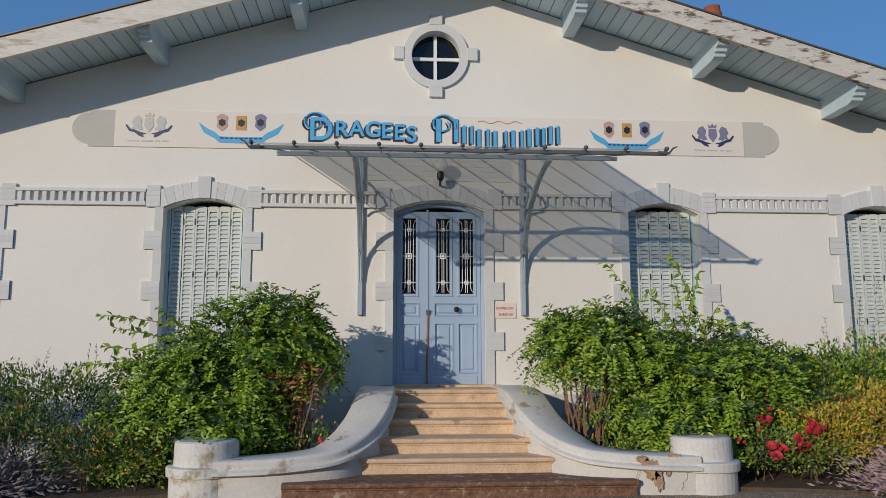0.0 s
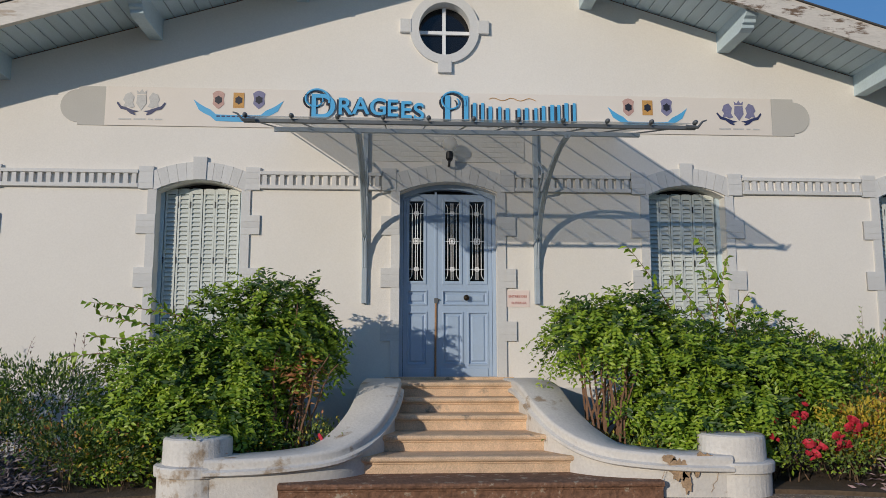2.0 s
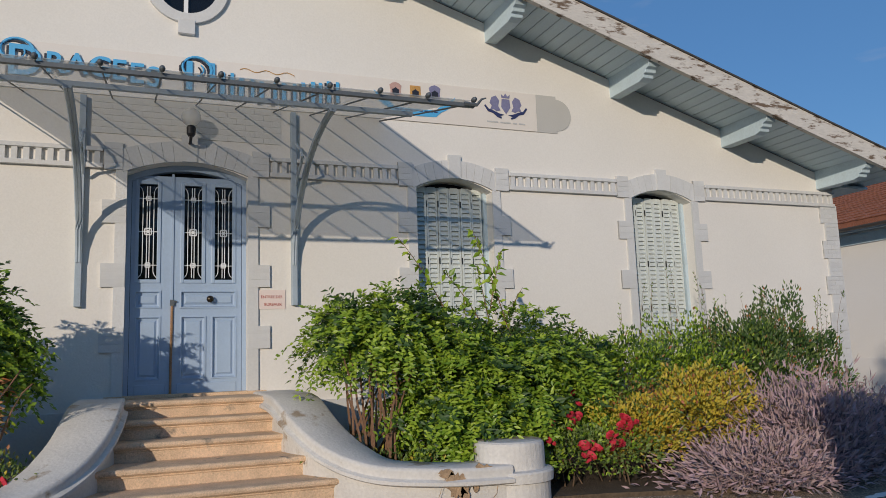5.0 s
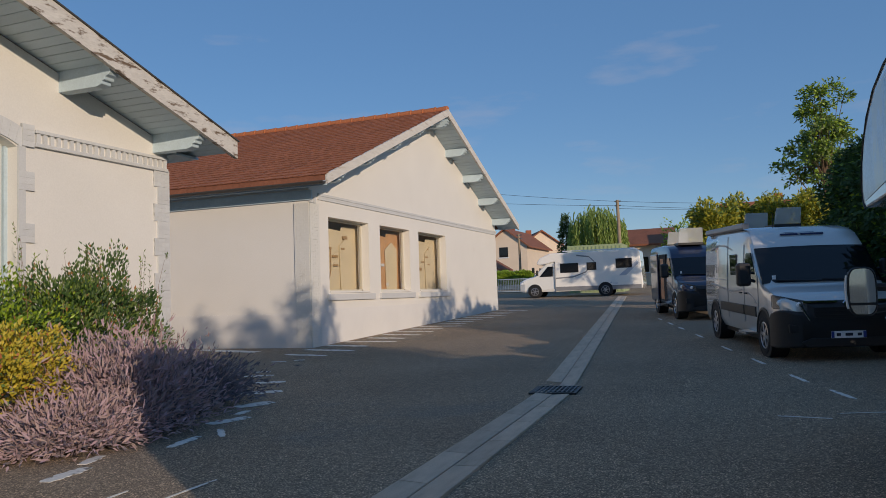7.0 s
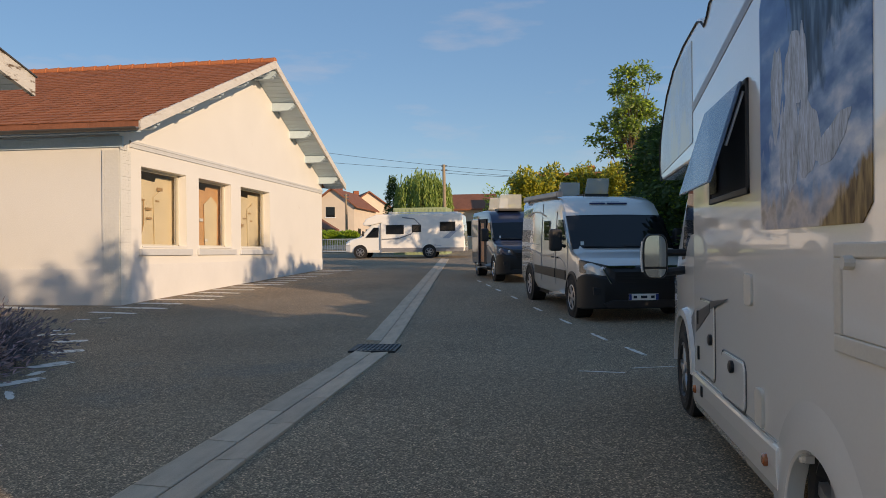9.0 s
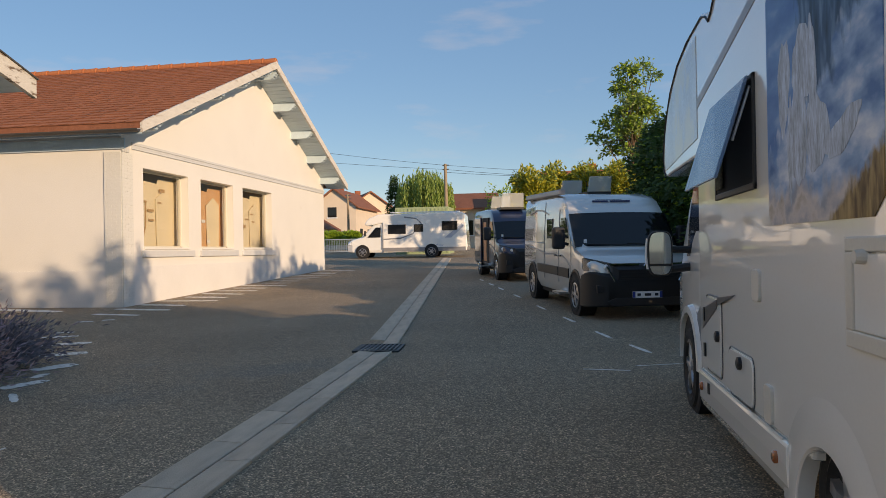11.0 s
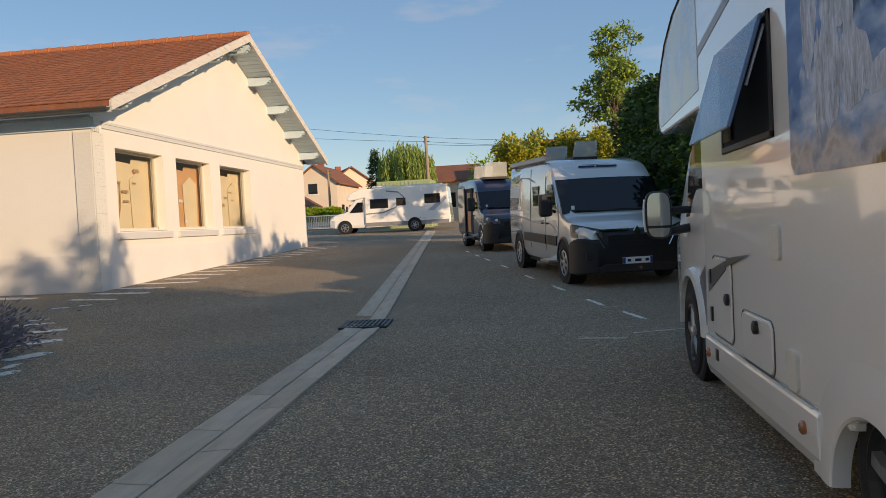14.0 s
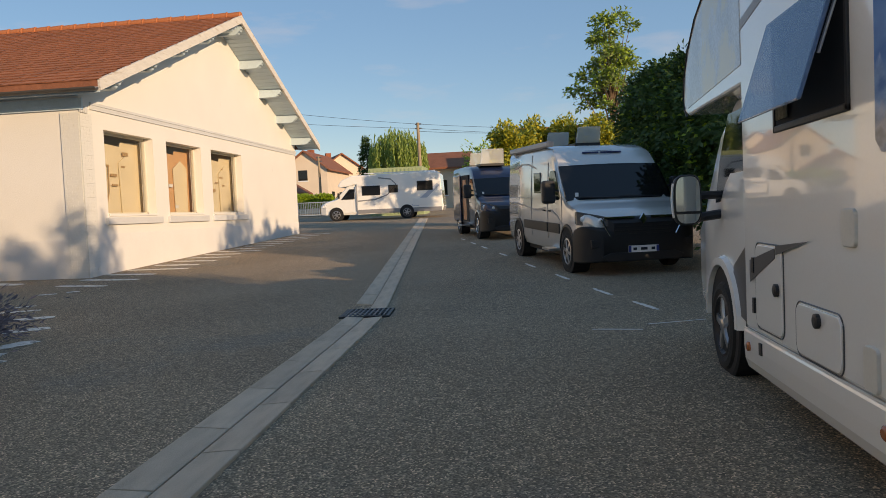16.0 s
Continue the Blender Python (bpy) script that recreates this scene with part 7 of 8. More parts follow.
def shell_points(lobes, n, rng, rough=0.22, inner=0.55, low=0.05):
    """Points in the outer shell of overlapping lumps, with a wavy outline, and the way out at each."""
    vol = np.array([max(l[3] * l[4], l[3] * l[5]) for l in lobes])
    pick = rng.choice(len(lobes), n, p=vol / vol.sum())
    L = np.array(lobes)[pick]
    d = unit(rng.normal(size=(n, 3)))
    d[:, 2] = np.where(d[:, 2] < -0.35, -d[:, 2], d[:, 2])
    wave = 1 + rough * np.sin(d[:, 0] * 7 + pick) * np.cos(d[:, 1] * 6 + 2 * pick) + rough * 0.6 * np.sin(d[:, 2] * 11 + pick * 3)
    r = (inner + (1.04 - inner) * rng.random(n) ** 0.45) * wave
    p = L[:, :3] + d * L[:, 3:6] * r[:, None]
    p[:, 2] = np.maximum(p[:, 2], low)
    return p, d


def foliage(name, lobes, n, mat, parent, seed, leaf=(0.07, 0.03), droop=0.5, sprig=0, sprig_len=0.3, rough=0.22, inner=0.55, low=0.05, label="", up=0.0):
    """Leaves over lumps. sprig: leaflets in pairs along small stalks, as in compound leaves."""
    rng = np.random.default_rng(seed)
    p, d = shell_points(lobes, n, rng, rough, inner, low)
    way = unit(d + rng.normal(size=p.shape) * 0.45 + np.array([0, 0, -droop + up]))
    if sprig:
        k = np.arange(sprig)
        u = (k // 2 + 1) / (sprig // 2)
        s = np.where(k % 2, 1.0, -1.0)
        flat = unit(np.cross(way, np.array([0.0, 0, 1.0]) + rng.normal(size=p.shape) * 0.3))
        base = p[:, None, :] + way[:, None, :] * (u * sprig_len)[None, :, None] - np.array([0, 0, 1.0])[None, None, :] * (u ** 2 * sprig_len * droop * 0.5)[None, :, None]
        lw = flat[:, None, :] * (s * 0.85)[None, :, None] + way[:, None, :] * 0.55
        base = base.reshape(-1, 3)
        lw = unit(lw.reshape(-1, 3) + rng.normal(size=base.shape) * 0.22)
        nr = unit(np.repeat(d, sprig, 0) * 0.7 + np.array([-0.3, -0.4, 0.4]) + rng.normal(size=base.shape) * 0.4)
    else:
        base, lw = p, way
        nr = unit(d * 0.7 + np.array([-0.35, -0.45, 0.4]) + rng.normal(size=p.shape) * 0.5)
    m = len(base)
    ln = leaf[0] * (0.7 + 0.6 * rng.random(m))
    wd = leaf[1] * (0.7 + 0.6 * rng.random(m))
    base[:, 2] = np.maximum(base[:, 2], low)
    ob = new(name, leaf_mesh(name, base, lw, nr, ln, wd, mat))
    if parent:
        ob.parent = parent
    tagged(ob, label, kind="stuff")
    return ob


def stems(name, feet, tips, mat, parent, seed, r=0.012, wob=0.08, sides=5):
    rng = random.Random(seed)
    bm = bmesh.new()
    for f, tp in zip(feet, tips):
        f, tp = Vector(f), Vector(tp)
        pts = []
        for i in range(6):
            u = i / 5
            q = f.lerp(tp, u)
            q.z = f.z + (tp.z - f.z) * (1 - (1 - u) ** 1.6)
            pts.append(q + Vector((rng.gauss(0, wob), rng.gauss(0, wob), 0)) * (u * (1.2 - u)))
        tube(bm, pts, r, sides, 0.35)
    return part(name, bm, mat, parent)


def arching_bush(name, label, lobes, feet_c, seed, n, sprays, mat=LEAF_DEEP):
    t = thing(name, label=label, category="shrub", group="entrance shrubs")
    rng = random.Random(seed)
    feet, tips = [], []
    for i in range(26):
        l = rng.choice(lobes)
        feet.append((feet_c[0] + rng.gauss(0, 0.16), feet_c[1] + rng.gauss(0, 0.14), 0.05))
        tips.append((l[0] + rng.gauss(0, l[3] * 0.5), l[1] + rng.gauss(0, l[4] * 0.4), l[2] + l[5] * rng.uniform(0.1, 0.8)))
    stems("stem", feet, tips, TWIG, t, seed, 0.016)
    foliage("leaf_mass", lobes, int(n * 1.25), mat, t, seed, (0.066, 0.032), 0.75, 14, 0.26, 0.26, 0.62)
    # darker green fills the inside: the bush's inner shade put into leaf colour
    foliage("inner_shade_leaves", lobes, n // 2, LEAF_DARK, t, seed + 50, (0.08, 0.04), 0.4, 8, 0.22, 0.2, 0.3)
    bare = [(feet_c[0] + rng.gauss(0.1, 0.14), feet_c[1] - 0.42 + rng.gauss(0, 0.08), 0.3) for i in range(13)]
    stems("bare_stem", bare, [(a + rng.gauss(0, 0.22), b - 0.05, 1.15 + 0.35 * rng.random()) for a, b, c in bare], TWIG, t, seed + 3, 0.015, 0.05)
    # long loose sprays
    srng = np.random.default_rng(seed + 9)
    bases, ways, nrms = [], [], []
    bm = bmesh.new()
    for a, b, sag in sprays:
        a, b = Vector(a), Vector(b)
        pts = []
        for i in range(9):
            u = i / 8
            q = a.lerp(b, u)
            q.z -= sag * 4 * u * (u - 1) * -1 if sag < 0 else sag * (u * u - u)
            pts.append(q)
        tube(bm, pts, 0.008, 5, 0.3)
        way = (b - a).normalized()
        cnt = int((b - a).length / 0.028)
        for k in range(cnt):
            u = (k + 0.5) / cnt
            q = a.lerp(b, u)
            q.z -= sag * 4 * u * (u - 1) * -1 if sag < 0 else sag * (u * u - u)
            bases.append(q[:])
            s = 1 if k % 2 else -1
            ways.append((way.x * 0.5 + srng.normal() * 0.5, way.y * 0.5 + srng.normal() * 0.6, way.z * 0.3 + s * 0.3 - 0.3 + srng.normal() * 0.4))
            nrms.append((srng.normal() * 0.5, -0.6 + srng.normal() * 0.4, 0.7))
    part("spray_stem", bm, TWIG, t)
    m = len(bases)
    ob = new("spray_leaves", leaf_mesh("spray_leaves", np.array(bases), unit(np.array(ways)), unit(np.array(nrms)), 0.10 * (0.7 + 0.6 * srng.random(m)), 0.055 * (0.7 + 0.6 * srng.random(m)), LEAF_DEEP))
    ob.parent = t
    tagged(ob, kind="stuff")
    return t


left_bush = arching_bush("arching_shrub", "dense dark green arching shrub with some dry brown leaves", [(-2.05, 9.85, 0.70, 0.85, 0.75, 0.72), (-1.65, 9.95, 1.18, 0.70, 0.65, 0.72), (-1.08, 10.05, 1.62, 0.52, 0.5, 0.55), (-2.5, 10.0, 0.45, 0.5, 0.6, 0.5), (-1.5, 9.7, 0.6, 0.55, 0.5, 0.5), (-0.78, 10.05, 1.35, 0.28, 0.35, 0.45)],
             (-0.95, 10.0), 3, 2100, [((-2.1, 9.85, 1.5), (-3.05, 9.7, 1.58), -0.0), ((-1.9, 9.85, 1.75), (-3.15, 9.75, 1.95), 0.1), ((-2.2, 9.8, 1.62), (-2.95, 9.65, 1.80), 0.06), ((-2.3, 9.8, 1.4), (-3.3, 9.6, 1.35), 0.1), ((-1.9, 10.0, 1.5), (-2.5, 9.8, 2.05), 0.0), ((-2.2, 10.0, 1.4), (-2.05, 9.8, 1.95), 0.0), ((-1.2, 10.0, 1.8), (-1.15, 9.8, 2.3), 0.0), ((-1.4, 10.0, 1.7), (-1.6, 9.8, 2.15), 0.0)])
foliage("dry_leaves", [(-0.95, 9.65, 1.05, 0.22, 0.2, 0.3), (-0.72, 9.8, 1.25, 0.12, 0.15, 0.3)], 85, LEAF_RUST, left_bush, 5, (0.08, 0.03), 0.9, 8, 0.18)
arching_bush("arching_shrub", "dense bright green arching shrub with long shoots", [(3.7, 9.85, 0.78, 0.85, 0.7, 0.78), (3.05, 9.95, 1.50, 0.62, 0.55, 0.45), (2.45, 10.0, 1.50, 0.36, 0.45, 0.42), (4.35, 9.95, 0.98, 0.75, 0.65, 0.72), (4.95, 10.1, 0.85, 0.6, 0.6, 0.62), (3.6, 9.6, 0.5, 0.5, 0.45, 0.45)],
             (2.5, 10.05), 8, 2300, [((4.25, 9.9, 1.5), (3.75, 9.75, 2.72), 0.2), ((3.6, 9.9, 1.6), (2.9, 9.75, 2.62), 0.3), ((3.95, 9.9, 1.6), (3.39, 9.75, 2.28), 0.2), ((4.0, 9.9, 1.6), (3.76, 9.7, 2.32), 0.1), ((4.0, 10.0, 1.4), (4.35, 9.8, 2.1), 0.1), ((3.7, 9.9, 1.5), (3.65, 9.8, 1.95), 0.0), ((4.6, 10.0, 1.3), (5.4, 9.8, 1.25), 0.1), ((3.9, 9.9, 1.45), (4.1, 9.8, 2.5), 0.1)])


def shrub(name, label, lobes, seed, n, mat, leaf, sprig=0, droop=0.1, up=0.0, category="shrub", group="bed plants", rough=0.25, mats=None, stalks=18):
    t = thing(name, label=label, category=category, group=group)
    rng = random.Random(seed)
    feet, tips = [], []
    for i in range(stalks):
        l = rng.choice(lobes)
        feet.append((l[0] + rng.gauss(0, l[3] * 0.25), l[1] + rng.gauss(0, l[4] * 0.25), 0.03))
        tips.append((l[0] + rng.gauss(0, l[3] * 0.5), l[1] + rng.gauss(0, l[4] * 0.5), l[2] + l[5] * 0.6))
    stems("stem", feet, tips, BARK, t, seed, 0.008)
    foliage("leaf_mass", lobes, n, mat, t, seed, leaf, droop, sprig, 0.16, rough, 0.45, up=up)
    if mats:
        for q, (m2, k) in enumerate(mats):
            foliage("mixed_leaves", lobes, k, m2, t, seed + 20 + q, leaf, droop, sprig, 0.16, rough, 0.7, up=up)
    return t


shrub("low_shrub", "mixed green and olive bed shrub below the wall", [(5.9, 10.3, 0.85, 0.75, 0.7, 0.72), (6.8, 10.3, 0.85, 0.8, 0.7, 0.75), (7.7, 10.4, 0.85, 0.8, 0.7, 0.75)], 21, 8500, LEAF_DEEP, (0.06, 0.028), 0, 0.1, 0.5, mats=[(LEAF_DARK, 3000), (LEAF_RUST, 300)])
shrub("low_shrub", "yellowing bed shrub with small leaves", [(5.35, 9.35, 0.42, 0.55, 0.5, 0.45), (6.05, 9.2, 0.55, 0.6, 0.5, 0.52), (6.5, 9.35, 0.60, 0.5, 0.45, 0.5)], 22, 9000, LEAF_YELLOW, (0.05, 0.026), 0, 0.1, 0.4, mats=[(LEAF_MID, 1500), (LEAF_RUST, 900)])
shrub("low_shrub", "rusty brown tinged bed shrub", [(5.3, 9.75, 0.55, 0.4, 0.35, 0.42), (5.9, 9.8, 0.6, 0.35, 0.3, 0.35)], 23, 1100, LEAF_RUST, (0.05, 0.025), 0, 0.1, 0.4, mats=[(LEAF_MID, 1200)])
shrub("rose_bush", "low green rose bush with red blooms", [(4.55, 9.3, 0.32, 0.55, 0.45, 0.34), (5.0, 9.15, 0.3, 0.4, 0.4, 0.3), (4.35, 9.6, 0.45, 0.5, 0.35, 0.4)], 24, 3000, LEAF_MID, (0.045, 0.028), 0, 0.1, 0.3, mats=[(LEAF_DEEP, 1200)])
shrub("low_shrub", "leafy green groundcover beside the stair wall", [(3.0, 9.5, 0.25, 0.6, 0.35, 0.28), (2.3, 9.8, 0.3, 0.4, 0.4, 0.3), (3.8, 9.35, 0.25, 0.5, 0.3, 0.25)], 25, 1700, LEAF_MID, (0.05, 0.026), 0, 0.1, 0.3, mats=[(LEAF_YELLOW, 300)])
shrub("low_shrub", "leafy green groundcover beside the stair wall", [(-1.6, 9.45, 0.27, 0.7, 0.4, 0.28), (-0.6, 9.7, 0.35, 0.45, 0.4, 0.3), (-2.6, 9.3, 0.32, 0.6, 0.4, 0.34)], 26, 2200, LEAF_MID, (0.05, 0.026), 0, 0.1, 0.3, mats=[(LEAF_YELLOW, 500), (LEAF_RUST, 100)])
shrub("low_shrub", "dense dark green bed shrub", [(-3.6, 10.0, 0.62, 0.75, 0.7, 0.70), (-4.7, 10.1, 0.66, 0.8, 0.7, 0.68), (-5.9, 10.2, 0.62, 0.8, 0.7, 0.65)], 27, 8200, LEAF_DARK, (0.055, 0.024), 0, 0.1, 0.4, mats=[(LEAF_DEEP, 1500), (LEAF_MID, 1500), (LEAF_YELLOW, 120)])
shrub("low_shrub", "olive and yellow low shrub", [(-2.9, 9.2, 0.32, 0.6, 0.45, 0.38), (-3.7, 9.3, 0.42, 0.55, 0.5, 0.45), (-4.5, 9.35, 0.45, 0.6, 0.5, 0.45)], 28, 4600, LEAF_DARK, (0.045, 0.022), 0, 0.1, 0.4, mats=[(LEAF_MID, 1800), (LEAF_YELLOW, 700), (LEAF_RUST, 500)])


def lavender(label, c, rx, ry, rz, seed, n, mat):
    """A cushion of long thin fading flower stalks that lean outwards."""
    t = thing("lavender", label=label, category="lavender", group="lavender")
    rng = np.random.default_rng(seed)
    d = unit(np.stack([rng.normal(size=n), rng.normal(size=n), np.abs(rng.normal(size=n)) * 0.8 + 0.12], 1))
    root = np.array(c) + np.stack([rng.normal(size=n) * rx * 0.3, rng.normal(size=n) * ry * 0.3, np.zeros(n)], 1)
    tip = root + d * np.array([rx, ry, rz]) * (0.75 + 0.35 * rng.random((n, 1)))
    tip[:, 2] = np.maximum(tip[:, 2], 0.05)
    u = 0.42 + 0.58 * rng.random((n, 1))
    base = root + (tip - root) * u
    way = unit(unit(tip - root) + rng.normal(size=(n, 3)) * 0.38)
    nr = unit(rng.normal(size=(n, 3)) * 0.7 + np.array([-0.5, -0.7, 0.4]))
    ob = new("flower_haze", leaf_mesh("flower_haze", base, way, nr, 0.095 * (0.6 + 0.8 * rng.random(n)), 0.019 * (0.7 + 0.8 * rng.random(n)), mat))
    ob.parent = t
    tagged(ob, kind="stuff")
    k = n // 3
    ob = new("grey_foliage", leaf_mesh("grey_foliage", root[:k] + (tip - root)[:k] * (0.25 + 0.45 * rng.random((k, 1))), way[:k], nr[:k], 0.10 * np.ones(k), 0.02 * np.ones(k), LEAF_SHADE_BLUE))
    ob.parent = t
    tagged(ob, kind="stuff")


lavender("faded mauve lavender cushion spilling over the bed edge", (7.2, 8.85, 0.03), 0.90, 0.85, 1.12, 31, 10500, LEAF_GREY)
lavender("faded mauve lavender cushion at the bed edge", (6.3, 8.45, 0.03), 0.9, 0.6, 0.50, 32, 6500, LEAF_GREY)
lavender("lavender at the bed end, its shade put into a blue-grey colour", (8.7, 9.4, 0.03), 0.95, 0.85, 0.75, 33, 8000, LEAF_SHADE_BLUE)
lavender("lavender at the bed end, its shade put into a blue-grey colour", (9.9, 10.2, 0.03), 0.7, 0.7, 0.55, 34, 2400, LEAF_SHADE_BLUE)
lavender("grey faded lavender in the bed", (-3.95, 9.0, 0.03), 0.7, 0.5, 0.6, 35, 2600, LEAF_SHADE_BLUE)
lavender("grey faded lavender in the bed", (-4.9, 8.95, 0.03), 0.7, 0.5, 0.55, 36, 2400, LEAF_SHADE_BLUE)


def tall_spikes(label, centres, seed, h0, h1, mat):
    t = thing("flower_spikes", label=label, category="tall plant", group="tall plants")
    rng = np.random.default_rng(seed)
    feet, tips = [], []
    bases, ways, nr = [], [], []
    for cx, cy, k in centres:
        for i in range(k):
            f = np.array([cx + rng.normal() * 0.22, cy + rng.normal() * 0.2, 0.3])
            h = h0 + (h1 - h0) * rng.random()
            tp = f + np.array([rng.normal() * 0.14, rng.normal() * 0.1, h])
            feet.append(tuple(f))
            tips.append(tuple(tp))
            for q in range(34):
                u = 0.35 + 0.65 * rng.random()
                bases.append(f + (tp - f) * u)
                a = rng.random() * 6.28
                ways.append((math.cos(a), math.sin(a), 0.7 + 0.5 * u))
                nr.append((rng.normal() * 0.3, rng.normal() * 0.3, 1))
    stems("stalk", feet, tips, TWIG, t, seed, 0.004, 0.02, 4)
    m = len(bases)
    ob = new("spike_leaves", leaf_mesh("spike_leaves", np.array(bases), unit(np.array(ways)), unit(np.array(nr)), 0.05 * (0.6 + 0.7 * rng.random(m)), 0.016 * np.ones(m), mat))
    ob.parent = t
    tagged(ob, kind="stuff")


tall_spikes("thin dry flower spikes rising before the wall", [(6.3, 10.6, 5), (7.1, 10.6, 6), (7.9, 10.5, 8), (8.6, 10.4, 7)], 41, 1.1, 1.8, LEAF_DEEP)
tall_spikes("few tall leafy stalks rising above the bed", [(6.35, 10.7, 2), (6.9, 10.7, 2), (7.5, 10.6, 2)], 44, 1.9, 2.25, LEAF_MID)
tall_spikes("thin dry flower spikes rising before the wall", [(-3.6, 10.6, 6), (-4.3, 10.6, 6), (-5.1, 10.6, 7), (-5.9, 10.6, 5)], 42, 0.8, 1.4, LEAF_GREY)
shrub("low_shrub", "upright light green shrub at the bed's end", [(7.6, 10.0, 0.85, 0.5, 0.5, 0.95), (8.3, 10.1, 0.95, 0.55, 0.5, 0.95), (8.9, 10.2, 0.75, 0.45, 0.45, 0.7)], 29, 3800, LEAF_MID, (0.06, 0.026), 0, 0.0, 0.8, mats=[(LEAF_DARK, 4200), (LEAF_RUST, 350)])
tall_spikes("upright leafy shoots above the bed shrub", [(7.4, 10.0, 7), (7.9, 10.0, 8), (8.4, 10.0, 8), (8.9, 10.1, 5)], 43, 1.2, 1.8, LEAF_MID)


def roses(spots):
    rng = random.Random(7)
    bm = bmesh.new()
    for ring in range(3):
        for k in range(5 + ring):
            a = 2 * math.pi * k / (5 + ring) + ring
            r = 0.010 + 0.014 * ring
            c, s = math.cos(a), math.sin(a)
            z = 0.03 - 0.008 * ring
            w = 0.014 + 0.006 * ring
            loft(bm, [[(c * r - s * w, s * r + c * w, z - 0.02), (c * r + s * w, s * r - c * w, z - 0.02), (c * r * 1.05 + s * w, s * r * 1.05 - c * w, z - 0.018), (c * r * 1.05 - s * w, s * r * 1.05 + c * w, z - 0.018)],
                      [(c * r * 1.5 - s * w, s * r * 1.5 + c * w, z + 0.015), (c * r * 1.5 + s * w, s * r * 1.5 - c * w, z + 0.015), (c * r * 1.6 + s * w, s * r * 1.6 - c * w, z + 0.015), (c * r * 1.6 - s * w, s * r * 1.6 + c * w, z + 0.015)]])
    data = mesh_of("rose_bloom", bm, PETAL)
    for x, y, z, k in spots:
        for i in range(k):
            ob = new("rose_bloom", data)
            s = rng.uniform(0.55, 1.0)
            ob.matrix_basis = Matrix.LocRotScale((x + rng.gauss(0, 0.07), y + rng.gauss(0, 0.05), z + rng.gauss(0, 0.05)), Euler((rng.uniform(0.3, 1.1), rng.uniform(-0.5, 0.5), rng.random() * 6)), (s, s, s))
            tagged(ob, "bright red rose bloom on a low bush", "flower", "rose blooms")


roses([(4.55, 8.95, 0.42, 9), (4.85, 8.95, 0.45, 9), (4.45, 9.1, 0.66, 6), (4.65, 9.3, 0.85, 3), (5.05, 8.95, 0.62, 4), (4.25, 9.1, 0.55, 3), (3.55, 9.3, 0.55, 2), (3.1, 9.45, 0.42, 2), (-0.45, 9.35, 0.45, 3), (5.2, 9.0, 0.45, 3)])


def bed(name, outline):
    bm = bmesh.new()
    prism(bm, outline, "z", -0.02, 0.045)
    tagged(part(name, bm, SOIL), "dark planting-bed soil along the facade", "planting bed", kind="structure")


bed("flower_bed", [(2.1, 9.6), (2.6, 9.2), (3.6, 8.95), (4.6, 8.75), (6.0, 8.25), (7.6, 8.35), (8.9, 8.9), (10.2, 9.9), (10.9, 11.0), (11.0, F - 0.04), (2.1, F - 0.04)])
bed("flower_bed", [(-0.1, 9.6), (-0.6, 9.2), (-1.6, 8.95), (-2.6, 8.75), (-5.0, 8.5), (-9.0, 8.6), (-9.3, F - 0.04), (-0.1, F - 0.04)])


# ---- trees and distance ----
def tree(name, label, x, y, z, height, trunk_r, crown, n, mat, seed, leaf=(0.09, 0.05), limbs=14, mats=None, group="trees", rough=0.3, inner=0.5):
    t = thing(name, pose(x, y, z), label, "tree", group)
    rng = random.Random(seed)
    bm = bmesh.new()
    top = Vector((rng.gauss(0, 0.1), rng.gauss(0, 0.1), height * 0.75))
    tube(bm, [(0, 0, -0.1), (0.03, 0.02, height * 0.25), (top.x * 0.6, top.y * 0.6, height * 0.5), top], trunk_r, 9, 0.25)
    part("trunk", bm, BARK, t)
    bm = bmesh.new()
    for i in range(limbs):
        l = rng.choice(crown)
        u = rng.uniform(0.25, 0.7)
        a = Vector((top.x * u, top.y * u, height * u))
        b = Vector((l[0] + rng.gauss(0, l[3] * 0.4), l[1] + rng.gauss(0, l[4] * 0.4), l[2] + rng.gauss(0, l[5] * 0.3)))
        tube(bm, [a, a.lerp(b, 0.5) + Vector((0, 0, 0.15)), b], trunk_r * 0.35, 5, 0.2)
    tagged(part("branching", bm, BARK, t), kind="stuff")
    foliage("crown", crown, n, mat, t, seed, leaf, 0.3, 0, 0.2, rough, inner, -5)
    if mats:
        for m2, k in mats:
            foliage("crown_mix", crown, k, m2, t, seed + 7, leaf, 0.3, 0, 0.2, rough, 0.7, -5)
    return t


def hedge_row():
    rng = random.Random(12)
    for i in range(12):
        u = i / 11
        x, y = 5.2 + 16.0 * u, -1.95 + 1.7 * u
        h = (2.25 if i < 6 else 2.8 if i < 7 else 3.3 if i < 8 else 3.9) + 0.3 * rng.random()
        crown = [(rng.gauss(0, 0.1), 0, h * 0.30, 1.0, 0.95, h * 0.36), (rng.gauss(0, 0.2), 0, h * 0.65, 0.95, 0.85, h * 0.33), (rng.gauss(0, 0.3), 0.1, h * 0.88, 0.6, 0.55, h * 0.16)]
        tree("hedge_tree", "tall dense dark green hedge tree behind the parked vans", x, y, ground_z(x), h, 0.07, crown, 8500, LEAF_DARK, 60 + i, (0.12, 0.075), 10, [(LEAF_DEEP, 600)], "hedge trees", 0.2, 0.35)


hedge_row()
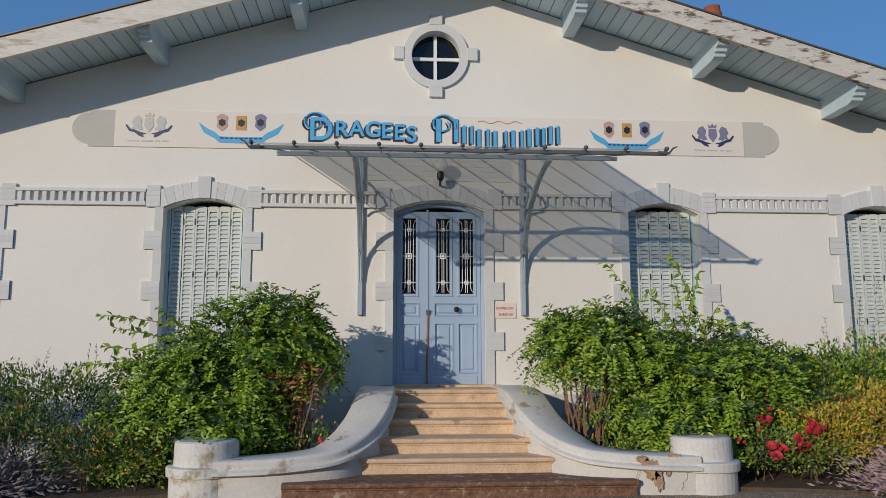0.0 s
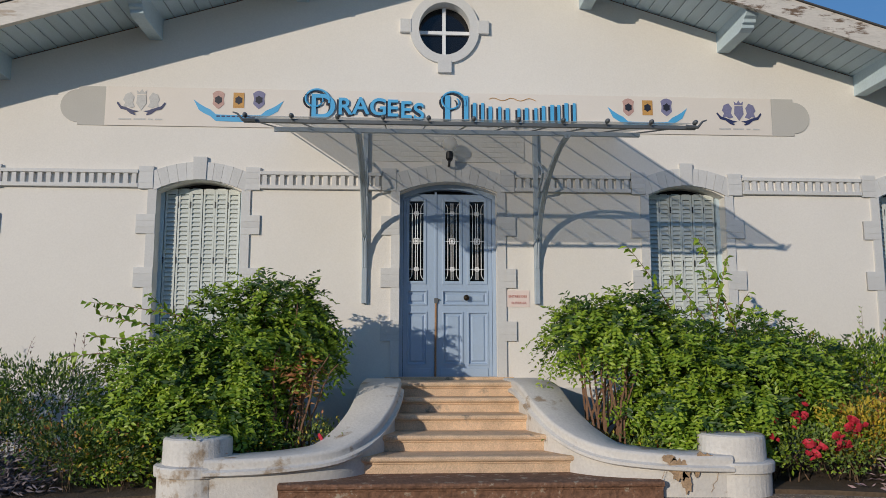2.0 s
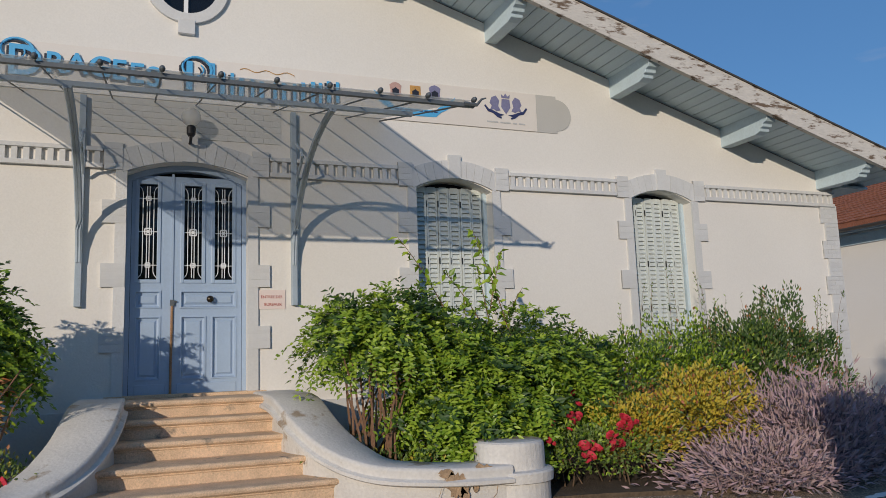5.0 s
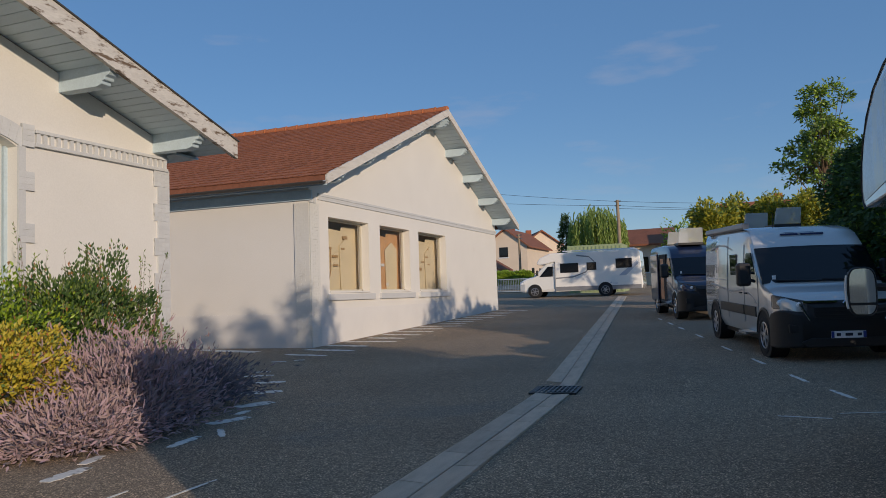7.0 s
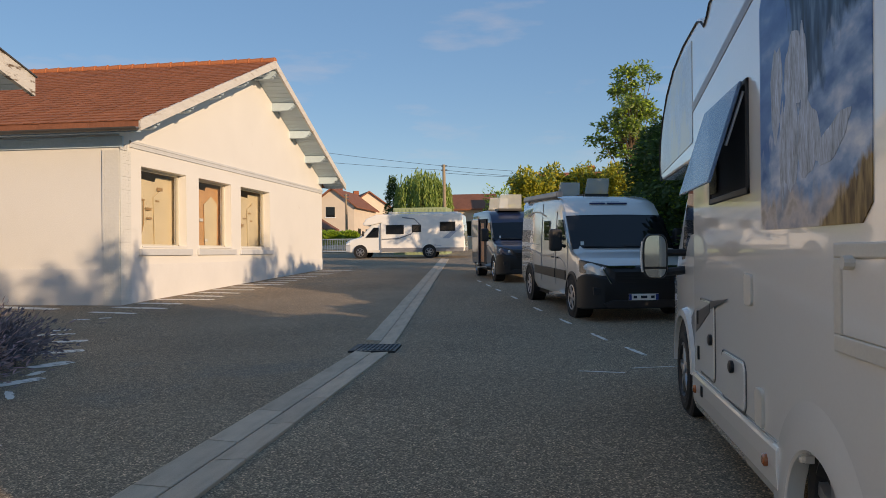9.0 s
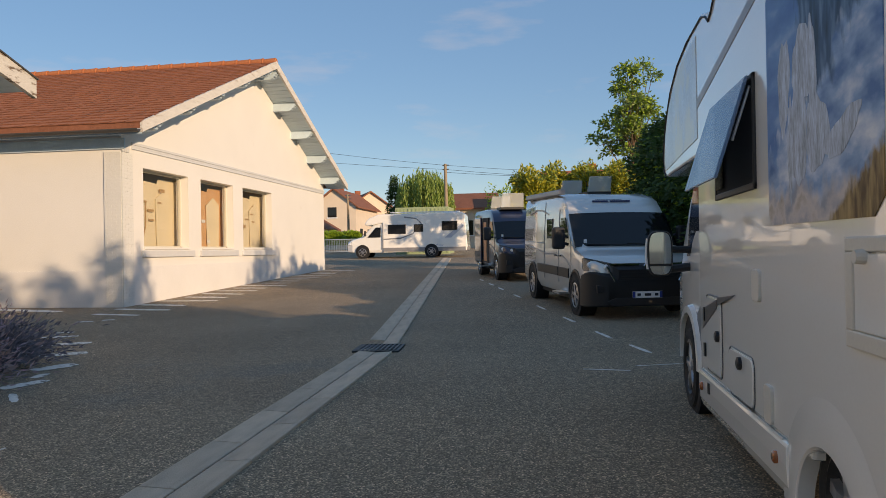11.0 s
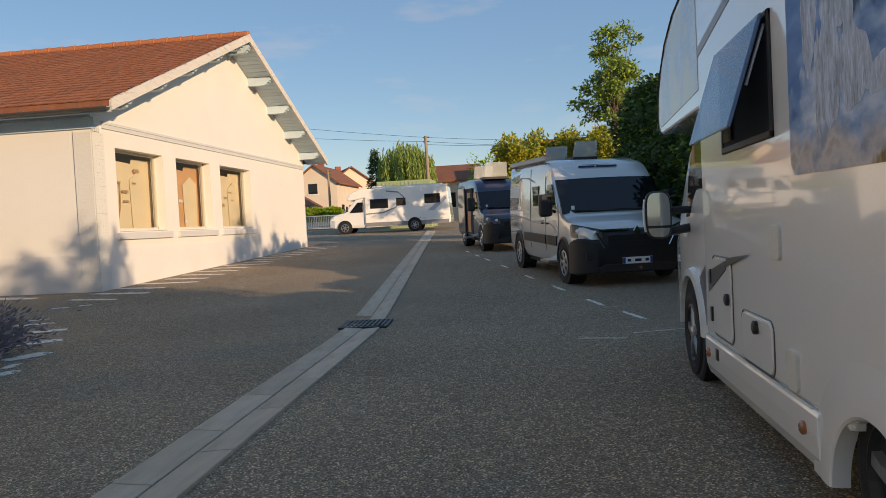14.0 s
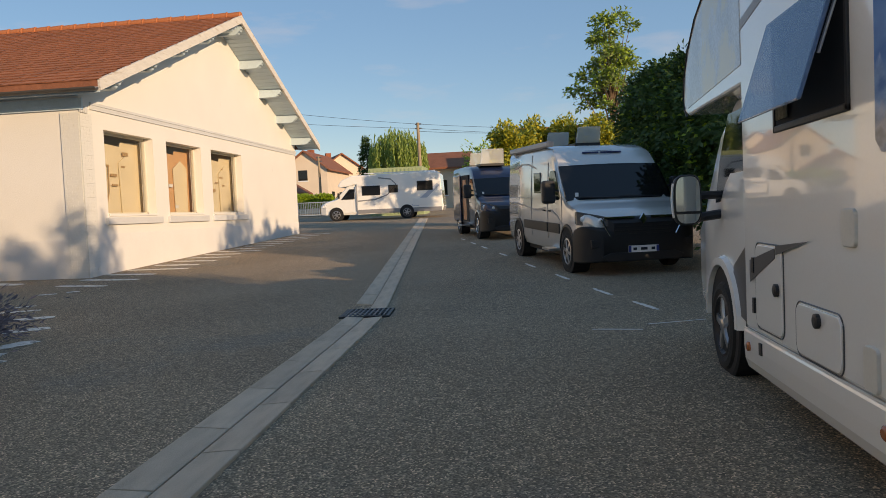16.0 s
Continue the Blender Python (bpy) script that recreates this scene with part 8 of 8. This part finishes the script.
# taller trees behind the large motorhome, whose shade falls on the annex
for i, (x, y, h) in enumerate(((-1.1, -5.6, 6.7), (0.2, -5.2, 6.75), (1.5, -5.0, 6.5), (2.6, -5.1, 6.6), (3.7, -5.0, 6.3), (9.9, -6.0, 6.4), (10.8, -6.1, 7.2), (11.7, -6.0, 6.7), (13.4, -6.0, 6.6), (14.6, -6.0, 6.2))):
    tree("shade_tree", "dark green tree standing behind the parked motorhome", x, y, 0.0, h, 0.09, [(0, 0, h * 0.30, 1.0, 0.8, h * 0.32), (0.25, 0, h * 0.60, 0.7, 0.7, h * 0.2), (-0.3, 0.1, h * 0.74, 0.42, 0.4, h * 0.15), (0.15, 0.1, h * 0.88, 0.28, 0.3, h * 0.12)], 4200, LEAF_DARK, 130 + i, (0.14, 0.08), 10, None, "shade trees", 0.4, 0.3)
rng = random.Random(77)
AIRY = []
for i in range(34):
    z = 3.2 + 5.3 * (i + rng.random()) / 34
    reach = 1.9 * math.sin(math.pi * min(1.0, (8.9 - z) / 7.0)) ** 0.8
    a = rng.random() * 6.28
    r = rng.uniform(0.30, 0.58) * (1.0 if z < 7 else 0.75)
    AIRY.append((reach * 0.5 * math.cos(a), reach * (0.25 + 0.75 * rng.random()) * math.sin(a), z, r, r, r * 0.75))
tree("tall_tree", "slender sunlit tree with loose airy crown", 35.0, -0.9, ground_z(35), 9.0, 0.12, AIRY, 5200, LEAF_MID, 71, (0.17, 0.09), 46, [(LEAF_DEEP, 2600)], rough=0.5, inner=0.25)
for i, (x, y, h) in enumerate(((29.5, 3.3, 3.6), (30.5, 2.3, 3.75), (30.0, 1.1, 3.7), (29.0, 0.1, 3.6))):
    tree("yellow_shrub", "rounded shrub with yellow-green sunlit leaves", x, y, ground_z(x), h, 0.08, [(0, 0, h * 0.55, 0.75, 0.85, h * 0.42), (0.1, 0.3, h * 0.82, 0.5, 0.5, h * 0.2)], 4200, LEAF_GOLD, 80 + i, (0.14, 0.085), 10, [(LEAF_MID, 900)], "yellow shrubs")
tree("green_shrub", "mid-green shrub behind the dark van", 33.5, 4.5, ground_z(33), 3.4, 0.07, [(0, 0, 1.9, 0.9, 1.1, 1.4), (0, -0.6, 2.4, 0.7, 0.6, 0.8)], 2600, LEAF_DEEP, 91, (0.12, 0.07), 8)


def willow():
    t = thing("weeping_willow", pose(59, 12.6, 1.4), "weeping willow with long hanging yellow-green curtains", "tree", "trees")
    bm = bmesh.new()
    tube(bm, [(0, 0, -0.2), (0.1, 0.1, 2.0), (0.0, 0.0, 4.5)], 0.3, 9, 0.5)
    part("trunk", bm, BARK, t)
    rng = np.random.default_rng(5)
    n = 420
    bases, ways, nr = [], [], []
    for i in range(n):
        a, r = rng.random() * 6.283, 2.1 * rng.random() ** 0.5
        top = np.array([r * math.cos(a), r * math.sin(a), 6.15 - 0.30 * r * r + 0.25 * rng.normal()])
        ln = 1.6 + 1.6 * rng.random()
        for q in range(26):
            u = rng.random()
            bases.append(top + np.array([math.cos(a) * u * 0.3, math.sin(a) * u * 0.3, -ln * u]))
            ways.append((rng.normal() * 0.25, rng.normal() * 0.25, -1))
            nr.append((rng.normal(), rng.normal(), 0.2))
    m = len(bases)
    ob = new("hanging_leaves", leaf_mesh("hanging_leaves", np.array(bases), unit(np.array(ways)), unit(np.array(nr)), 0.34 * (0.6 + 0.6 * rng.random(m)), 0.07 * np.ones(m), LEAF_WILLOW))
    ob.parent = t
    tagged(ob, kind="stuff")


willow()
tree("dark_conifer", "narrow dark conifer beside the willow", 60.5, 15.4, 1.5, 5.6, 0.12, [(0, 0, 1.6, 0.65, 0.65, 1.6), (0, 0, 3.6, 0.5, 0.5, 1.5), (0, 0, 5.0, 0.3, 0.3, 0.8)], 3600, LEAF_DARK, 95, (0.2, 0.08), 6)
for i, (x, y, s) in enumerate(((56.0, 19.2, 1.0), (57.0, 18.0, 0.8), (62.0, 17.4, 1.0), (58, 20.5, 1.1))):
    shrub("garden_hedge", "clipped green garden hedge along the far road", [(x, y, 1.75 + 0.5, 0.6, 1.1 * s, 0.75)], 110 + i, 2600, LEAF_DEEP, (0.14, 0.08), category="hedge", group="far hedges", rough=0.08, stalks=4)


def far_house(name, label, x, y, z, turn, w, d, h, pitch, wall_mat, roof_mat, windows, group="far houses", stack=True):
    """Gable towards local -x; ridge along local x."""
    t = thing(name, pose(x, y, z, 0, 0, turn), label, "house", group)
    bm = bmesh.new()
    prism(bm, [(-w / 2, -0.4), (w / 2, -0.4), (w / 2, h), (0, h + pitch * w / 2), (-w / 2, h)], "x", 0, d)
    part("wall", bm, wall_mat, t)
    for s in (1, -1):
        bm = bmesh.new()
        e = w / 2 + 0.35
        prism(bm, [(0, h + pitch * w / 2 + 0.02), (s * e, h - pitch * 0.35 + 0.02), (s * e, h - pitch * 0.35 + 0.16), (0, h + pitch * w / 2 + 0.18)], "x", -0.35, d + 0.35)
        part("roof", bm, roof_mat, t)
    if stack:
        part("chimney", bm_box(d * 0.45, d * 0.45 + 0.5, -0.3 + w * 0.12, 0.3 + w * 0.12, h, h + pitch * w / 2 + 0.55), BRICK_RED, t)
    for u, zz, ww, hh, face in windows:
        bm = bmesh.new()
        if face == "gable":
            box(bm, -0.03, 0.02, u - ww / 2, u + ww / 2, zz, zz + hh)
        else:
            s = 1 if face == "left" else -1
            box(bm, u - ww / 2, u + ww / 2, s * w / 2 - 0.02, s * w / 2 + 0.03, zz, zz + hh)
        win = part("window", bm, DARK_PANE, t)
        bm = bmesh.new()
        if face == "gable":
            box(bm, -0.05, 0.0, u - ww / 2 - 0.08, u + ww / 2 + 0.08, zz - 0.1, zz)
        else:
            box(bm, u - ww / 2 - 0.08, u + ww / 2 + 0.08, s * w / 2, s * w / 2 + 0.06, zz - 0.1, zz)
        part("sill", bm, IRON_WHITE, win)


far_house("far_house", "cream rendered gabled house across the road", 74, 24.4, 1.7, 0, 4.4, 9, 4.3, 0.75, RENDER_FAR, TILE_FAR, [(0.2, 3.2, 0.9, 1.0, "gable"), (0.2, 0.9, 0.9, 1.2, "gable"), (2, 1.0, 1, 1.1, "right"), (5, 1.0, 1, 1.1, "right")])
far_house("far_house", "cream house with orange roof across the road", 84, 23.2, 1.7, 25, 5.0, 10, 4.6, 0.7, RENDER_FAR, TILE_FAR, [(0.0, 3.0, 0.9, 1.0, "gable"), (-1.3, 1.0, 0.9, 1.1, "gable"), (1.3, 1.0, 0.9, 1.1, "gable")])
far_house("garden_shed", "low outbuilding with a brown roof", 66, 24.6, 1.7, 0, 3.2, 4, 1.9, 0.6, RENDER_FAR, TILE_FAR, [(0, 0.7, 0.8, 0.8, "gable")])
far_house("far_house", "low bungalow with brown tile roof", 66, 7.9, 1.75, 88, 6, 6, 3.1, 0.42, RENDER_FAR, TILE_FAR, [(2, 0.9, 1.2, 1.2, "left"), (5, 0.9, 1.2, 1.2, "left")], stack=False)
far_house("far_house", "house with orange tile roof behind the shrubs", 60, -3.5, 1.6, 90, 6, 7, 3.9, 0.55, RENDER_FAR, TILE, [(2, 0.9, 1.2, 1.2, "left")])

cont = thing("green_container", pose(49.5, 11.2, ground_z(49)), "pale green metal container behind the motorhome", "container")
part("body", bm_box(0, 2.4, -1.75, 1.75, 0.0, 3.05), material("pale_green_metal", (0.33, 0.40, 0.22), 0.6, vary=0.1, scale=2, bump=0.05), cont, bevel=0.02)
for i in range(14):
    part("rib", bm_box(-0.03, 0.0, -1.7 + i * 0.25, -1.6 + i * 0.25, 0.1, 2.95), material("pale_green_rib", (0.33, 0.40, 0.22), 0.6, vary=0.1, bump=0.05) if i == 0 else bpy.data.materials["pale_green_rib"], cont)


def pole(x, y, z, h, r, label):
    t = thing("utility_pole", pose(x, y, z), label, "utility pole", "utility poles")
    bm = bmesh.new()
    tube(bm, [(0, 0, -0.3), (0.02, 0, h * 0.5), (0.0, 0.03, h)], r, 10, 0.7)
    part("post", bm, material("weathered_pole", (0.33, 0.25, 0.17), 0.9, vary=0.2, scale=4, bump=0.2) if "weathered_pole" not in bpy.data.materials else bpy.data.materials["weathered_pole"], t)
    bm = bmesh.new()
    for dz in (0.1, 0.4):
        box(bm, -0.06, 0.06, -0.22, 0.22, h - dz - 0.04, h - dz + 0.04)
    part("bracket", bm, IRON, t)


pole(55, 10.4, 1.4, 6.2, 0.15, "wooden utility pole carrying wires")
pole(62, 19.6, 1.6, 4.6, 0.12, "wooden utility pole across the road")
pole(90, 21.5, 1.7, 5.0, 0.14, "distant wooden utility pole")
wire = thing("overhead_wires", label="thin dark overhead wires between poles", category="wires")
for a, b, sag in (((55, 10.4, 7.5), (47, 34, 10.9), 0.35), ((55, 10.4, 7.2), (47, 34, 9.4), 0.3), ((55, 10.4, 7.5), (60, -25, 7.3), 0.8), ((55, 10.4, 7.2), (60, -25, 6.9), 0.9), ((55, 10.4, 7.0), (48, -10, 6.2), 0.5)):
    a, b = Vector(a), Vector(b)
    bm = bmesh.new()
    tube(bm, [a.lerp(b, i / 16) - Vector((0, 0, sag * 4 * (i / 16) * (1 - i / 16))) for i in range(17)], 0.011, 4)
    part("wire", bm, BLACK, wire)


def railing():
    t = thing("road_railing", pose(52, 14.5, ground_z(52)), "grey metal railing along the far road", "railing")
    bm = bmesh.new()
    for z in (0.15, 1.0):
        box(bm, -0.02, 0.02, 0, 8.0, z, z + 0.05)
    part("rail", bm, IRON_BLUE, t)
    bm = bmesh.new()
    box(bm, -0.01, 0.01, -0.012, 0.012, 0.15, 1.0)
    data = mesh_of("baluster", bm, IRON_BLUE)
    for i in range(66):
        piece("baluster", data, t, pose(0, 0.06 + i * 0.12, 0))


railing()
for i, (x, y, w, h, mat) in enumerate(((150, 60, 60, 7, LEAF_DARK), (160, 0, 70, 6, LEAF_DARK), (120, -40, 60, 8, LEAF_DARK))):
    tagged(foliage("far_woods", [(x, y + q * w / 6, 1.7 + h * 0.35, 4, w / 9, h * (0.5 + 0.15 * math.sin(q * 2.1 + i))) for q in range(-3, 4)], 5000, mat, None, 200 + i, (0.9, 0.7), 0.2, 0, 0.2, 0.3, 0.4, 1.7), "distant band of dark green trees", "woods")
